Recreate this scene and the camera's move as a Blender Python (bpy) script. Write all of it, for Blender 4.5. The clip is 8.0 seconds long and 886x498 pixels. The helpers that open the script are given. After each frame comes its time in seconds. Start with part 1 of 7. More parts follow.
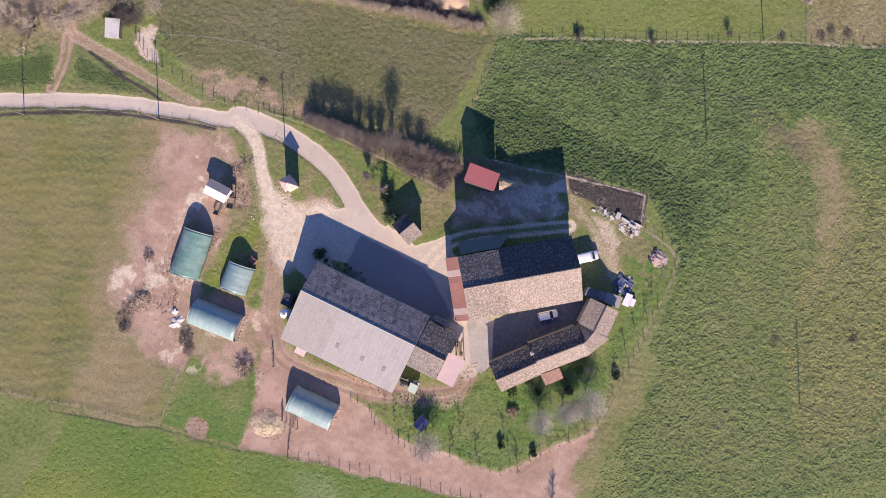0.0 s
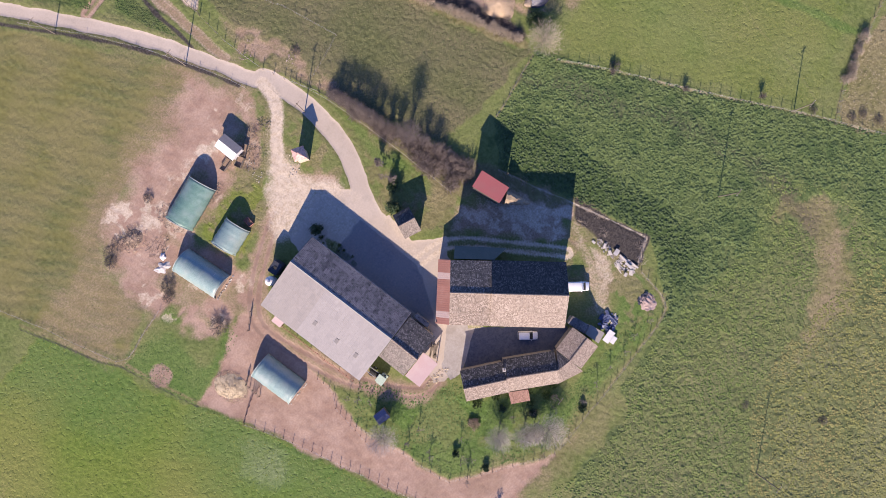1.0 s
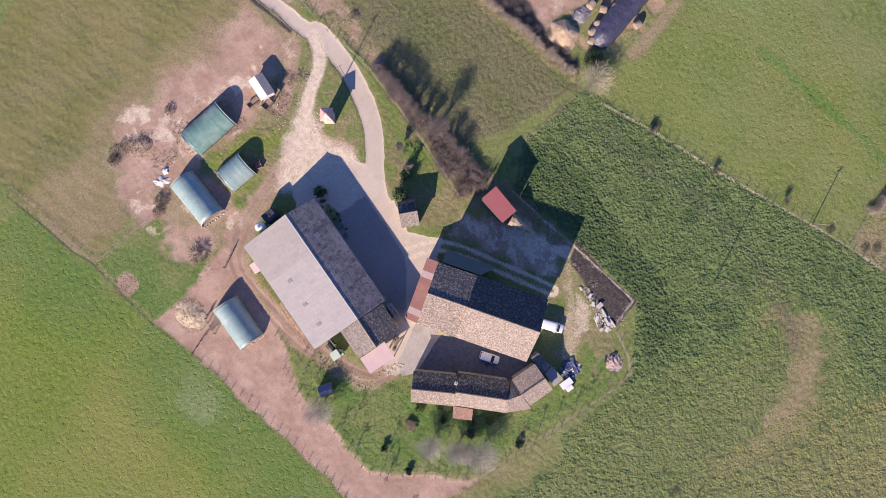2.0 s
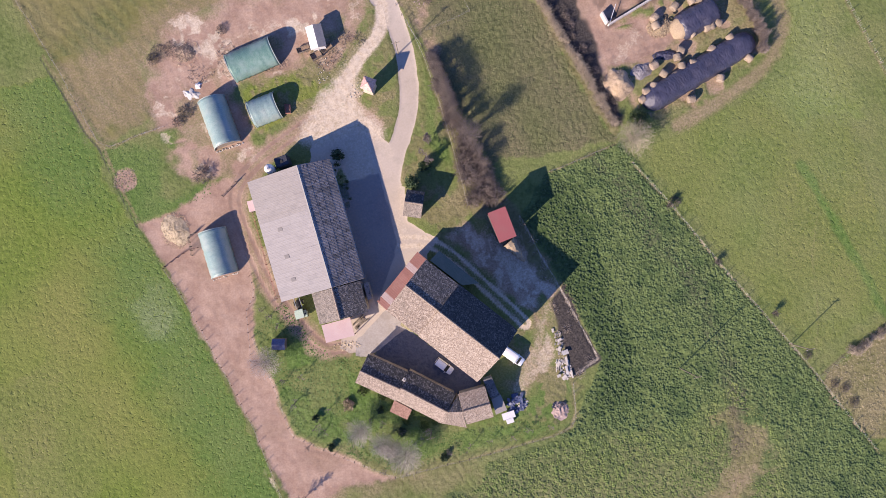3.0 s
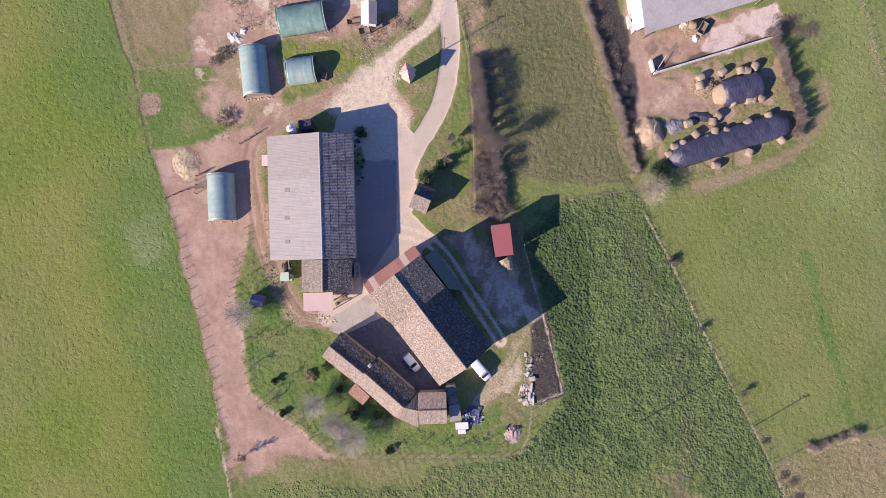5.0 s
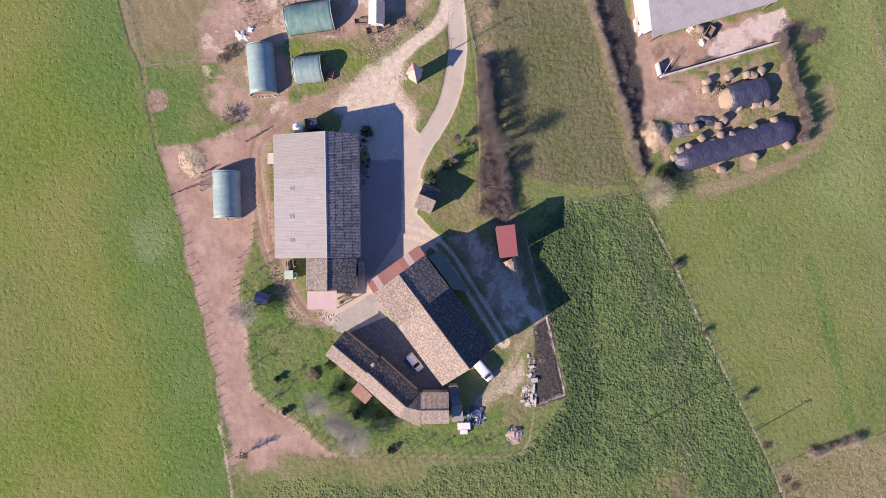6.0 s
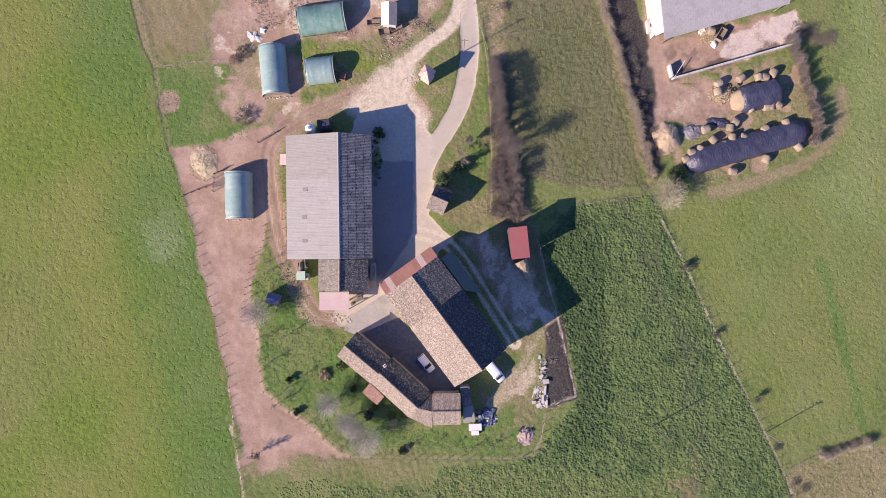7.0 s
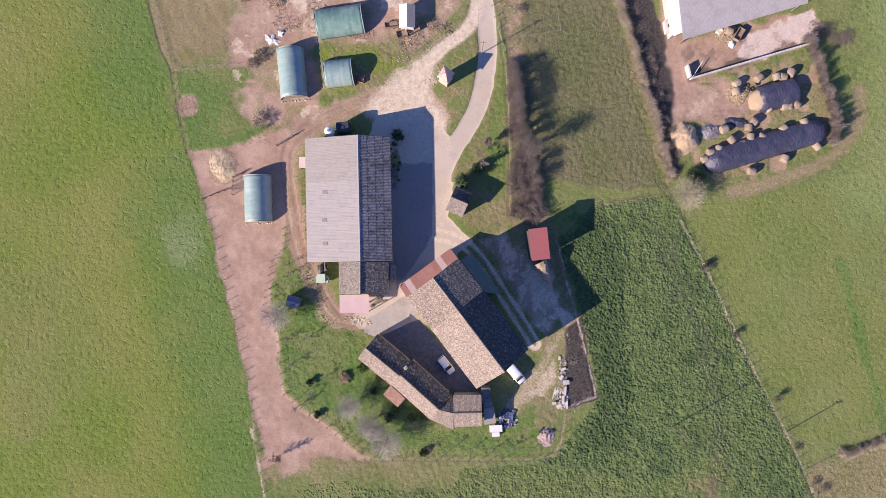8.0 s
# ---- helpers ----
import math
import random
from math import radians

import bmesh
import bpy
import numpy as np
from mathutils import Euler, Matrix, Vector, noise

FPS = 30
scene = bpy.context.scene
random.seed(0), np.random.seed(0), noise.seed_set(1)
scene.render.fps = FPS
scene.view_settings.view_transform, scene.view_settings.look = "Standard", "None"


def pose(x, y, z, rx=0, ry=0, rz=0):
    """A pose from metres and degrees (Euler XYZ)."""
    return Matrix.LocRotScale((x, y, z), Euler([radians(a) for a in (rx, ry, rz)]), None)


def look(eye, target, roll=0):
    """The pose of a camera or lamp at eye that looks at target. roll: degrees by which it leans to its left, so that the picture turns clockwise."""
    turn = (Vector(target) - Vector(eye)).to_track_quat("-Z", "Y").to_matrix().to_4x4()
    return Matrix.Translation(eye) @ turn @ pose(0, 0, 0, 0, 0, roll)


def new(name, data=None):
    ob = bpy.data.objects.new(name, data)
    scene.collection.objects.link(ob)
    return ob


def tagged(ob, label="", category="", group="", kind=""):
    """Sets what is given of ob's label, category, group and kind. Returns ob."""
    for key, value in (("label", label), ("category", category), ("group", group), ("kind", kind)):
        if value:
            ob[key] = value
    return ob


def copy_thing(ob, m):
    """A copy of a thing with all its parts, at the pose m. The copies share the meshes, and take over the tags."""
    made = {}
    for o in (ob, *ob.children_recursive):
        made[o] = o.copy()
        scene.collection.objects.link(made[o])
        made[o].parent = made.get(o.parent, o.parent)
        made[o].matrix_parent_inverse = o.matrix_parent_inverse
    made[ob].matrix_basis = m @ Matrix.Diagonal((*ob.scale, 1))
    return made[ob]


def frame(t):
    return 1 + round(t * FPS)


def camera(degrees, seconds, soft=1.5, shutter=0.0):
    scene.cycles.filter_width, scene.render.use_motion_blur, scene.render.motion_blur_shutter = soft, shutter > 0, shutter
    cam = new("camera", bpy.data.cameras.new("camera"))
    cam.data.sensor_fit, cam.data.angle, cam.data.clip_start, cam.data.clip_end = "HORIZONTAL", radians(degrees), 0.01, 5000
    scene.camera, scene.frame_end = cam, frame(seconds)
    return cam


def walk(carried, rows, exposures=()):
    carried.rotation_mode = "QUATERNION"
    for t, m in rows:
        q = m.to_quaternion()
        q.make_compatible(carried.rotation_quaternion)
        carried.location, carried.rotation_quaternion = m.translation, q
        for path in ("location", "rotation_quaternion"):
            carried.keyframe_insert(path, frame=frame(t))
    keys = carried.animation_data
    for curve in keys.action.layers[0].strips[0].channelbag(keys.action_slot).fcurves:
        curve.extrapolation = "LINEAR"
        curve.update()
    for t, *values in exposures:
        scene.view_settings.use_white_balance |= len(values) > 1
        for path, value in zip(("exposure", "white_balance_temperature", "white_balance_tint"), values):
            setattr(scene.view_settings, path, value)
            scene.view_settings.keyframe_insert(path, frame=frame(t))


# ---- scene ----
cam = camera(70.0, 8.0, soft=0.88)
# seconds, x, y, height, turn: the camera looks straight down
PATH = [
    (0.0, 2.925, 1.363, 127.964, -62.937),
    (0.5, 3.159, 1.114, 127.956, -58.598),
    (1.0, 3.619, 0.683, 127.877, -51.353),
    (1.5, 4.304, 0.266, 127.877, -43.310),
    (1.7, 4.583, 0.055, 127.715, -39.563),
    (2.8, 6.125, -0.518, 127.659, -18.127),
    (3.0, 6.465, -0.639, 127.905, -14.788),
    (3.5, 7.142, -0.636, 128.079, -6.179),
    (4.0, 7.267, -0.605, 128.216, -3.157),
    (4.5, 7.267, -0.638, 128.317, -1.567),
    (6.0, 6.298, -0.574, 128.548, 0.278),
    (6.5, 5.340, -0.498, 128.629, 0.361),
    (7.0, 3.922, -0.345, 128.685, 0.401),
    (7.5, 2.102, -0.175, 128.697, 0.256),
    (8.0, 0.000, 0.000, 128.762, 0.000),
]
walk(cam, [(t, pose(x, y, z, 0, 0, r)) for t, x, y, z, r in PATH], [(0.0, 0.82, 6350, 25), (8.0, 0.82, 6350, 25)])

# ---- light ----
SUN_UP, SHADOW_WAY = 27.5, 29.5
world = bpy.data.worlds.new("sky")
scene.world = world
world.use_nodes = True
wn = world.node_tree.nodes
sky = wn.new("ShaderNodeTexSky")
sky.sky_type, sky.sun_disc = "NISHITA", False
sky.air_density, sky.dust_density, sky.ozone_density = 1.0, 0.0, 5.0
sky.sun_elevation, sky.sun_rotation = radians(SUN_UP), radians(270.0 - SHADOW_WAY)
wn["Background"].inputs[1].default_value = 0.089
deep = wn.new("ShaderNodeMix")
deep.data_type, deep.blend_type = "RGBA", "MULTIPLY"
deep.inputs[0].default_value, deep.inputs[7].default_value = 1.0, (0.88, 0.94, 1.22, 1.0)
world.node_tree.links.new(sky.outputs[0], deep.inputs[6])
world.node_tree.links.new(deep.outputs[2], wn["Background"].inputs[0])
sun = new("sun", bpy.data.lights.new("sun", "SUN"))
sun.data.energy, sun.data.angle, sun.data.color = 5.0, radians(0.55), (1.0, 0.87, 0.655)
sun.matrix_world = look((0, 0, 0), (math.cos(radians(SHADOW_WAY)), math.sin(radians(SHADOW_WAY)), -math.tan(radians(SUN_UP))))

# ---- materials ----
def ramp(nodes, stops):
    r = nodes.new("ShaderNodeValToRGB")
    while len(r.color_ramp.elements) < len(stops):
        r.color_ramp.elements.new(0.5)
    for e, (p, c) in zip(r.color_ramp.elements, stops):
        e.position, e.color = p, (*c, 1.0)
    return r


def noise_node(nt, vec, scale, detail=4.0, rough=0.6, stretch=None):
    n = nt.nodes.new("ShaderNodeTexNoise")
    n.inputs["Scale"].default_value, n.inputs["Detail"].default_value, n.inputs["Roughness"].default_value = scale, detail, rough
    if stretch:
        m = nt.nodes.new("ShaderNodeMapping")
        m.inputs["Scale"].default_value = stretch
        nt.links.new(vec, m.inputs["Vector"])
        vec = m.outputs[0]
    nt.links.new(vec, n.inputs["Vector"])
    return n.outputs["Fac"]


def mixed(nt, fac, a, b, kind="MIX"):
    m = nt.nodes.new("ShaderNodeMix")
    m.data_type, m.blend_type = "RGBA", kind
    for socket, v in ((m.inputs[0], fac), (m.inputs[6], a), (m.inputs[7], b)):
        if isinstance(v, (int, float)):
            socket.default_value = v
        elif isinstance(v, tuple):
            socket.default_value = (*v, 1.0)
        else:
            nt.links.new(v, socket)
    return m.outputs[2]


def maths(nt, op, a, b=0.0, c=0.0):
    m = nt.nodes.new("ShaderNodeMath")
    m.operation = op
    for socket, v in zip(m.inputs, (a, b, c)):
        if isinstance(v, (int, float)):
            socket.default_value = v
        else:
            nt.links.new(v, socket)
    return m.outputs[0]


def stepped(nt, v, lo, hi):
    m = nt.nodes.new("ShaderNodeMapRange")
    m.interpolation_type = "SMOOTHSTEP"
    m.inputs[1].default_value, m.inputs[2].default_value = lo, hi
    nt.links.new(v, m.inputs[0])
    return m.outputs[0]


def blank(name):
    m = bpy.data.materials.new(name)
    m.use_nodes = True
    nt = m.node_tree
    co = nt.nodes.new("ShaderNodeTexCoord")
    return m, nt, nt.nodes["Principled BSDF"], co.outputs["Object"]


def bumped(nt, bsdf, height, strength, distance):
    b = nt.nodes.new("ShaderNodeBump")
    b.inputs["Strength"].default_value, b.inputs["Distance"].default_value = strength, distance
    nt.links.new(height, b.inputs["Height"])
    nt.links.new(b.outputs[0], bsdf.inputs["Normal"])


def mat(name, dark, light, scale=3.0, rough=0.85, metal=0.0, bump=0.3, distance=0.03, stretch=None, stain=None, stain_amount=0.5, vary=0.0):
    """A surface with grain between two colours, broad stains in a third and fine relief."""
    m, nt, bsdf, co = blank(name)
    if vary:
        shift = nt.nodes.new("ShaderNodeVectorMath")
        shift.operation = "ADD"
        where = nt.nodes.new("ShaderNodeObjectInfo")
        nt.links.new(co, shift.inputs[0])
        spread = nt.nodes.new("ShaderNodeVectorMath")
        spread.operation = "SCALE"
        nt.links.new(where.outputs["Location"], spread.inputs[0])
        spread.inputs["Scale"].default_value = 1.7
        nt.links.new(spread.outputs[0], shift.inputs[1])
        co = shift.outputs[0]
    grain = noise_node(nt, co, scale * 4.0, 5.0, 0.65, stretch)
    broad = noise_node(nt, co, scale * 0.35, 3.0, 0.55)
    col = mixed(nt, stepped(nt, grain, 0.3, 0.7), dark, light)
    if stain:
        col = mixed(nt, maths(nt, "MULTIPLY", stepped(nt, broad, 0.45, 0.7), stain_amount), col, stain)
    if vary:
        info = nt.nodes.new("ShaderNodeObjectInfo")
        hsv = nt.nodes.new("ShaderNodeHueSaturation")
        nt.links.new(maths(nt, "MULTIPLY_ADD", info.outputs["Random"], vary * 2, 1.0 - vary), hsv.inputs["Value"])
        nt.links.new(col, hsv.inputs["Color"])
        col = hsv.outputs[0]
    nt.links.new(col, bsdf.inputs["Base Color"])
    nt.links.new(maths(nt, "MULTIPLY_ADD", grain, 0.25, rough - 0.12), bsdf.inputs["Roughness"])
    bsdf.inputs["Metallic"].default_value = metal
    bumped(nt, bsdf, grain, bump, distance)
    return m


def tile_mat(name, colours, moss=(0.10, 0.10, 0.06), moss_amount=0.35):
    """Old half-round clay tiles: rows run down the slope (local y), each tile has its own tone."""
    m, nt, bsdf, co = blank(name)
    vor = nt.nodes.new("ShaderNodeTexVoronoi")
    vor.inputs["Scale"].default_value, vor.inputs["Randomness"].default_value = 1.0, 0.45
    mp = nt.nodes.new("ShaderNodeMapping")
    mp.inputs["Scale"].default_value = (5.6, 4.6, 1.0)
    nt.links.new(co, mp.inputs["Vector"])
    nt.links.new(mp.outputs[0], vor.inputs["Vector"])
    sep = nt.nodes.new("ShaderNodeSeparateColor")
    nt.links.new(vor.outputs["Color"], sep.inputs[0])
    r = ramp(nt.nodes, [(i / (len(colours) - 1), c) for i, c in enumerate(colours)])
    nt.links.new(sep.outputs[0], r.inputs[0])
    broad = noise_node(nt, co, 0.2, 5.0, 0.6)
    col = mixed(nt, maths(nt, "MULTIPLY", stepped(nt, broad, 0.42, 0.7), moss_amount), r.outputs[0], moss)
    streak = noise_node(nt, co, 0.9, 5.0, 0.65, (1.6, 0.5, 1))
    col = mixed(nt, maths(nt, "MULTIPLY", stepped(nt, streak, 0.5, 0.68), 0.42), col, moss)
    nt.links.new(col, bsdf.inputs["Base Color"])
    bsdf.inputs["Roughness"].default_value = 0.9
    wave = nt.nodes.new("ShaderNodeTexWave")
    wave.bands_direction = "X"
    wave.inputs["Scale"].default_value, wave.inputs["Distortion"].default_value = 1.3, 0.6
    nt.links.new(co, wave.inputs["Vector"])
    h = maths(nt, "ADD", maths(nt, "MULTIPLY", wave.outputs["Fac"], 0.3), maths(nt, "MULTIPLY", sep.outputs[1], 0.9))
    bumped(nt, bsdf, h, 0.7, 0.07)
    return m


M = dict(
    tile=tile_mat("clay_tile", [(0.185, 0.14, 0.11), (0.272, 0.214, 0.17), (0.318, 0.255, 0.205), (0.4, 0.332, 0.276)], (0.155, 0.125, 0.1), 0.32),
    # Two darker tile copies; shade of sun-averted slopes is in their colour.
    tile_shade=tile_mat("shaded_weathered_tile", [(0.048, 0.045, 0.043), (0.105, 0.095, 0.088), (0.14, 0.125, 0.115), (0.32, 0.28, 0.25)], (0.05, 0.05, 0.045), 0.5),
    tile_dark=tile_mat("shade_dark_tile", [(0.028, 0.029, 0.031), (0.048, 0.048, 0.05), (0.066, 0.065, 0.065), (0.15, 0.14, 0.13)], (0.035, 0.035, 0.033), 0.5),
    tile_grey=tile_mat("grey_tile", [(0.14, 0.12, 0.10), (0.21, 0.178, 0.15), (0.25, 0.212, 0.18), (0.31, 0.265, 0.225)], (0.08, 0.075, 0.065), 0.4),
    sheet=mat("fibre_cement_sheet", (0.262, 0.238, 0.221), (0.312, 0.284, 0.264), 1.2, 0.85, 0, 0.15, 0.02, (1, 0.4, 1), (0.225, 0.21, 0.205), 0.45, 0.035),
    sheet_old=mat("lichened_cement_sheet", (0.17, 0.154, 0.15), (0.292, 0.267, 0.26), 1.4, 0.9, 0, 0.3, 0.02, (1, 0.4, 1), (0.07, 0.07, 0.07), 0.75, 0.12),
    red=mat("red_painted_sheet", (0.285, 0.083, 0.083), (0.345, 0.112, 0.11), 1.2, 0.5, 0, 0.1, 0.01, (6, 0.5, 1), (0.29, 0.12, 0.11), 0.5, 0.05),
    rust=mat("rusty_red_sheet", (0.25, 0.11, 0.085), (0.36, 0.175, 0.14), 1.5, 0.8, 0, 0.3, 0.02, (1, 3, 1), (0.36, 0.20, 0.16), 0.5, 0.12),
    pink=mat("pale_pink_sheet", (0.44, 0.31, 0.30), (0.52, 0.38, 0.37), 1.5, 0.7, 0, 0.2, 0.02, (4, 0.6, 1), (0.50, 0.40, 0.38), 0.5),
    plaster=mat("lime_plaster", (0.42, 0.36, 0.28), (0.56, 0.49, 0.40), 1.5, 0.95, 0, 0.4, 0.03, None, (0.33, 0.29, 0.24), 0.6),
    stone=mat("field_stone", (0.25, 0.22, 0.18), (0.44, 0.39, 0.32), 2.5, 0.95, 0, 0.7, 0.06, None, (0.22, 0.2, 0.17), 0.5),
    concrete=mat("weathered_concrete", (0.40, 0.38, 0.36), (0.52, 0.50, 0.47), 1.5, 0.9, 0, 0.3, 0.02, None, (0.33, 0.30, 0.27), 0.6),
    wood=mat("grey_wood", (0.16, 0.13, 0.10), (0.30, 0.25, 0.20), 2.0, 0.85, 0, 0.4, 0.02, (1, 6, 1), (0.12, 0.10, 0.08), 0.5, 0.25),
    white=mat("white_paint", (0.62, 0.61, 0.60), (0.74, 0.73, 0.72), 1.5, 0.45, 0, 0.1, 0.01, None, (0.62, 0.60, 0.57), 0.4),
    carwhite=mat("white_car_paint", (0.76, 0.77, 0.78), (0.80, 0.80, 0.81), 0.8, 0.25, 0, 0.02, 0.005, None, (0.70, 0.70, 0.70), 0.3),
    glass=mat("dark_window_glass", (0.02, 0.025, 0.03), (0.03, 0.035, 0.04), 1.0, 0.12, 0, 0.02, 0.003),
    rubber=mat("black_rubber", (0.015, 0.015, 0.016), (0.035, 0.035, 0.035), 4.0, 0.85, 0, 0.3, 0.01),
    steel=mat("galvanised_steel", (0.42, 0.43, 0.44), (0.56, 0.57, 0.58), 2.0, 0.45, 0.8, 0.1, 0.01, None, (0.35, 0.33, 0.31), 0.4),
    green_film=mat("green_tunnel_cover", (0.09, 0.195, 0.162), (0.155, 0.27, 0.23), 0.9, 0.45, 0, 0.6, 0.07, (2.6, 0.6, 1), (0.24, 0.33, 0.30), 0.7),
    pale_film=mat("faded_green_tunnel_cover", (0.165, 0.262, 0.25), (0.25, 0.345, 0.335), 0.9, 0.42, 0, 0.6, 0.07, (2.6, 0.6, 1), (0.32, 0.37, 0.345), 0.6),
    black_film=mat("black_silage_film", (0.04, 0.04, 0.066), (0.07, 0.07, 0.112), 0.6, 0.3, 0, 0.8, 0.24, (1, 0.35, 1), (0.04, 0.04, 0.06), 0.5),
    straw=mat("straw", (0.24, 0.18, 0.115), (0.44, 0.345, 0.235), 2.5, 0.95, 0, 0.8, 0.08, None, (0.28, 0.21, 0.15), 0.6, 0.15),
    blue_film=mat("blue_tarpaulin", (0.045, 0.06, 0.13), (0.085, 0.11, 0.21), 1.5, 0.5, 0, 0.6, 0.06, None, (0.15, 0.16, 0.22), 0.5),
    green_paint=mat("pale_green_tractor_paint", (0.38, 0.48, 0.36), (0.50, 0.60, 0.48), 1.5, 0.4, 0, 0.1, 0.01, None, (0.42, 0.45, 0.38), 0.4),
    bark=mat("bark", (0.10, 0.085, 0.07), (0.22, 0.19, 0.165), 3.0, 0.95, 0, 0.5, 0.03, (4, 4, 1)),
    twig=mat("bare_twigs", (0.17, 0.14, 0.125), (0.32, 0.275, 0.25), 3.0, 0.95, 0, 0.2, 0.01),
    leaf=mat("evergreen_leaf", (0.02, 0.045, 0.015), (0.06, 0.10, 0.035), 2.0, 0.7, 0, 0.2, 0.01),
    debris=mat("rubble", (0.34, 0.31, 0.28), (0.58, 0.54, 0.50), 3.0, 0.95, 0, 0.6, 0.05, None, (0.28, 0.25, 0.22), 0.5, 0.3),
    steel_pale=mat("pale_ridge_metal", (0.24, 0.23, 0.225), (0.30, 0.29, 0.28), 1.5, 0.8, 0.0, 0.1, 0.01),
    glass_dull=mat("dull_skylight", (0.18, 0.165, 0.16), (0.23, 0.215, 0.20), 2.0, 0.85, 0, 0.1, 0.01),
    chalk_stone=mat("chalk_stone", (0.40, 0.36, 0.29), (0.60, 0.55, 0.46), 3.0, 0.95, 0, 0.4, 0.03),
    soil_heap=mat("dug_earth", (0.20, 0.14, 0.10), (0.34, 0.25, 0.19), 2.5, 0.95, 0, 0.8, 0.08),
)

M["sheet_pale"] = mat("pale_cement_sheet", (0.31, 0.29, 0.285), (0.40, 0.375, 0.37), 1.2, 0.8, 0, 0.25, 0.02, (1, 0.4, 1), (0.25, 0.235, 0.235), 0.4, 0.05)
def speckled(m, scale, lo, hi, colour):
    """Dark crusts of lichen over a material's own colour."""
    nt = m.node_tree
    bsdf = nt.nodes["Principled BSDF"]
    link = bsdf.inputs["Base Color"].links[0]
    source, vec = link.from_socket, nt.nodes["Texture Coordinate"].outputs["Object"]
    shifted = [n for n in nt.nodes if n.bl_idname == "ShaderNodeVectorMath" and n.operation == "ADD"]
    f = stepped(nt, noise_node(nt, shifted[0].outputs[0] if shifted else vec, scale, 3.0, 0.6, (0.7, 1.5, 1)), lo, hi)
    nt.links.new(mixed(nt, f, source, colour), bsdf.inputs["Base Color"])


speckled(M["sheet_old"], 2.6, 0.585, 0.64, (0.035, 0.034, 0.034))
M["sheet_new"] = mat("newer_cement_sheet", (0.285, 0.263, 0.252), (0.335, 0.31, 0.297), 1.2, 0.85, 0, 0.15, 0.02, (1, 0.4, 1), (0.25, 0.235, 0.232), 0.45, 0.035)
M["tile_worn"] = tile_mat("worn_tile", [(0.15, 0.115, 0.092), (0.245, 0.19, 0.15), (0.29, 0.23, 0.185), (0.4, 0.33, 0.275)], (0.11, 0.092, 0.076), 0.42)
M["red_tile"] = tile_mat("red_tile", [(0.18, 0.10, 0.075), (0.27, 0.155, 0.115), (0.33, 0.20, 0.155)], (0.2, 0.13, 0.1), 0.3)
M["dark_sheet"] = mat("dark_green_sheet", (0.10, 0.125, 0.10), (0.15, 0.18, 0.145), 1.5, 0.7, 0, 0.2, 0.02, (4, 0.6, 1), (0.2, 0.2, 0.17), 0.5)
M["hem"] = mat("folded_cover_hem", (0.26, 0.32, 0.29), (0.44, 0.48, 0.45), 2.5, 0.6, 0, 0.4, 0.03, None, (0.24, 0.29, 0.25), 0.6)
M["grey_film"] = mat("muddy_grey_film", (0.12, 0.115, 0.135), (0.30, 0.28, 0.29), 1.6, 0.5, 0, 0.9, 0.15, None, (0.08, 0.08, 0.11), 0.6)
# Dark board colour keeps the sunlit wall from showing, as if shaded.
M["dark_board"] = mat("shade_dark_boards", (0.05, 0.04, 0.033), (0.10, 0.082, 0.07), 2.0, 0.9, 0, 0.4, 0.02, (1, 1, 6))
M["burnt"] = mat("burnt_rubble", (0.27, 0.19, 0.165), (0.52, 0.40, 0.36), 2.6, 0.95, 0, 0.8, 0.08, None, (0.2, 0.15, 0.14), 0.5)
M["debris_pale"] = mat("pale_scrap", (0.46, 0.42, 0.365), (0.66, 0.61, 0.54), 3.0, 0.9, 0, 0.3, 0.03, None, (0.3, 0.27, 0.25), 0.6)
M["pale_rust"] = mat("bleached_sheet", (0.40, 0.29, 0.26), (0.50, 0.40, 0.37), 1.5, 0.8, 0, 0.2, 0.02, (1, 3, 1), (0.35, 0.2, 0.16), 0.4)
M["dark_paint"] = mat("dark_blue_paint", (0.025, 0.03, 0.045), (0.045, 0.05, 0.07), 1.0, 0.5, 0, 0.1, 0.01, None, (0.08, 0.075, 0.07), 0.4)
M["straw_stalk"] = mat("straw_stalk", (0.42, 0.33, 0.21), (0.66, 0.54, 0.38), 3.0, 0.9, 0, 0.2, 0.01)
M["straw_pale"] = mat("bright_straw", (0.44, 0.35, 0.22), (0.66, 0.55, 0.38), 2.5, 0.95, 0, 0.6, 0.06, None, (0.40, 0.31, 0.2), 0.5)
M["dark_manure"] = mat("dark_manure", (0.055, 0.038, 0.028), (0.15, 0.105, 0.075), 2.2, 0.95, 0, 0.8, 0.08, None, (0.22, 0.16, 0.11), 0.4)
M["straw_orange"] = mat("bright_loose_straw", (0.38, 0.275, 0.175), (0.64, 0.50, 0.355), 2.4, 0.95, 0, 1.0, 0.2, None, (0.30, 0.21, 0.14), 0.5)
M["bale_straw"] = mat("weathered_bale_straw", (0.22, 0.172, 0.128), (0.42, 0.335, 0.25), 3.0, 0.95, 0, 0.8, 0.06, None, (0.16, 0.12, 0.09), 0.6, 0.2)
# Lichen plus the shade of the outbuildings' rear slopes, both in the colour.
M["tile_black"] = tile_mat("shaded_lichen_tile", [(0.03, 0.029, 0.029), (0.058, 0.055, 0.053), (0.085, 0.08, 0.076), (0.26, 0.24, 0.22)], (0.035, 0.035, 0.033), 0.5)
M["moss_tile"] = tile_mat("mossy_tile", [(0.17, 0.15, 0.09), (0.27, 0.23, 0.14), (0.34, 0.29, 0.2)], (0.19, 0.18, 0.07), 0.5)
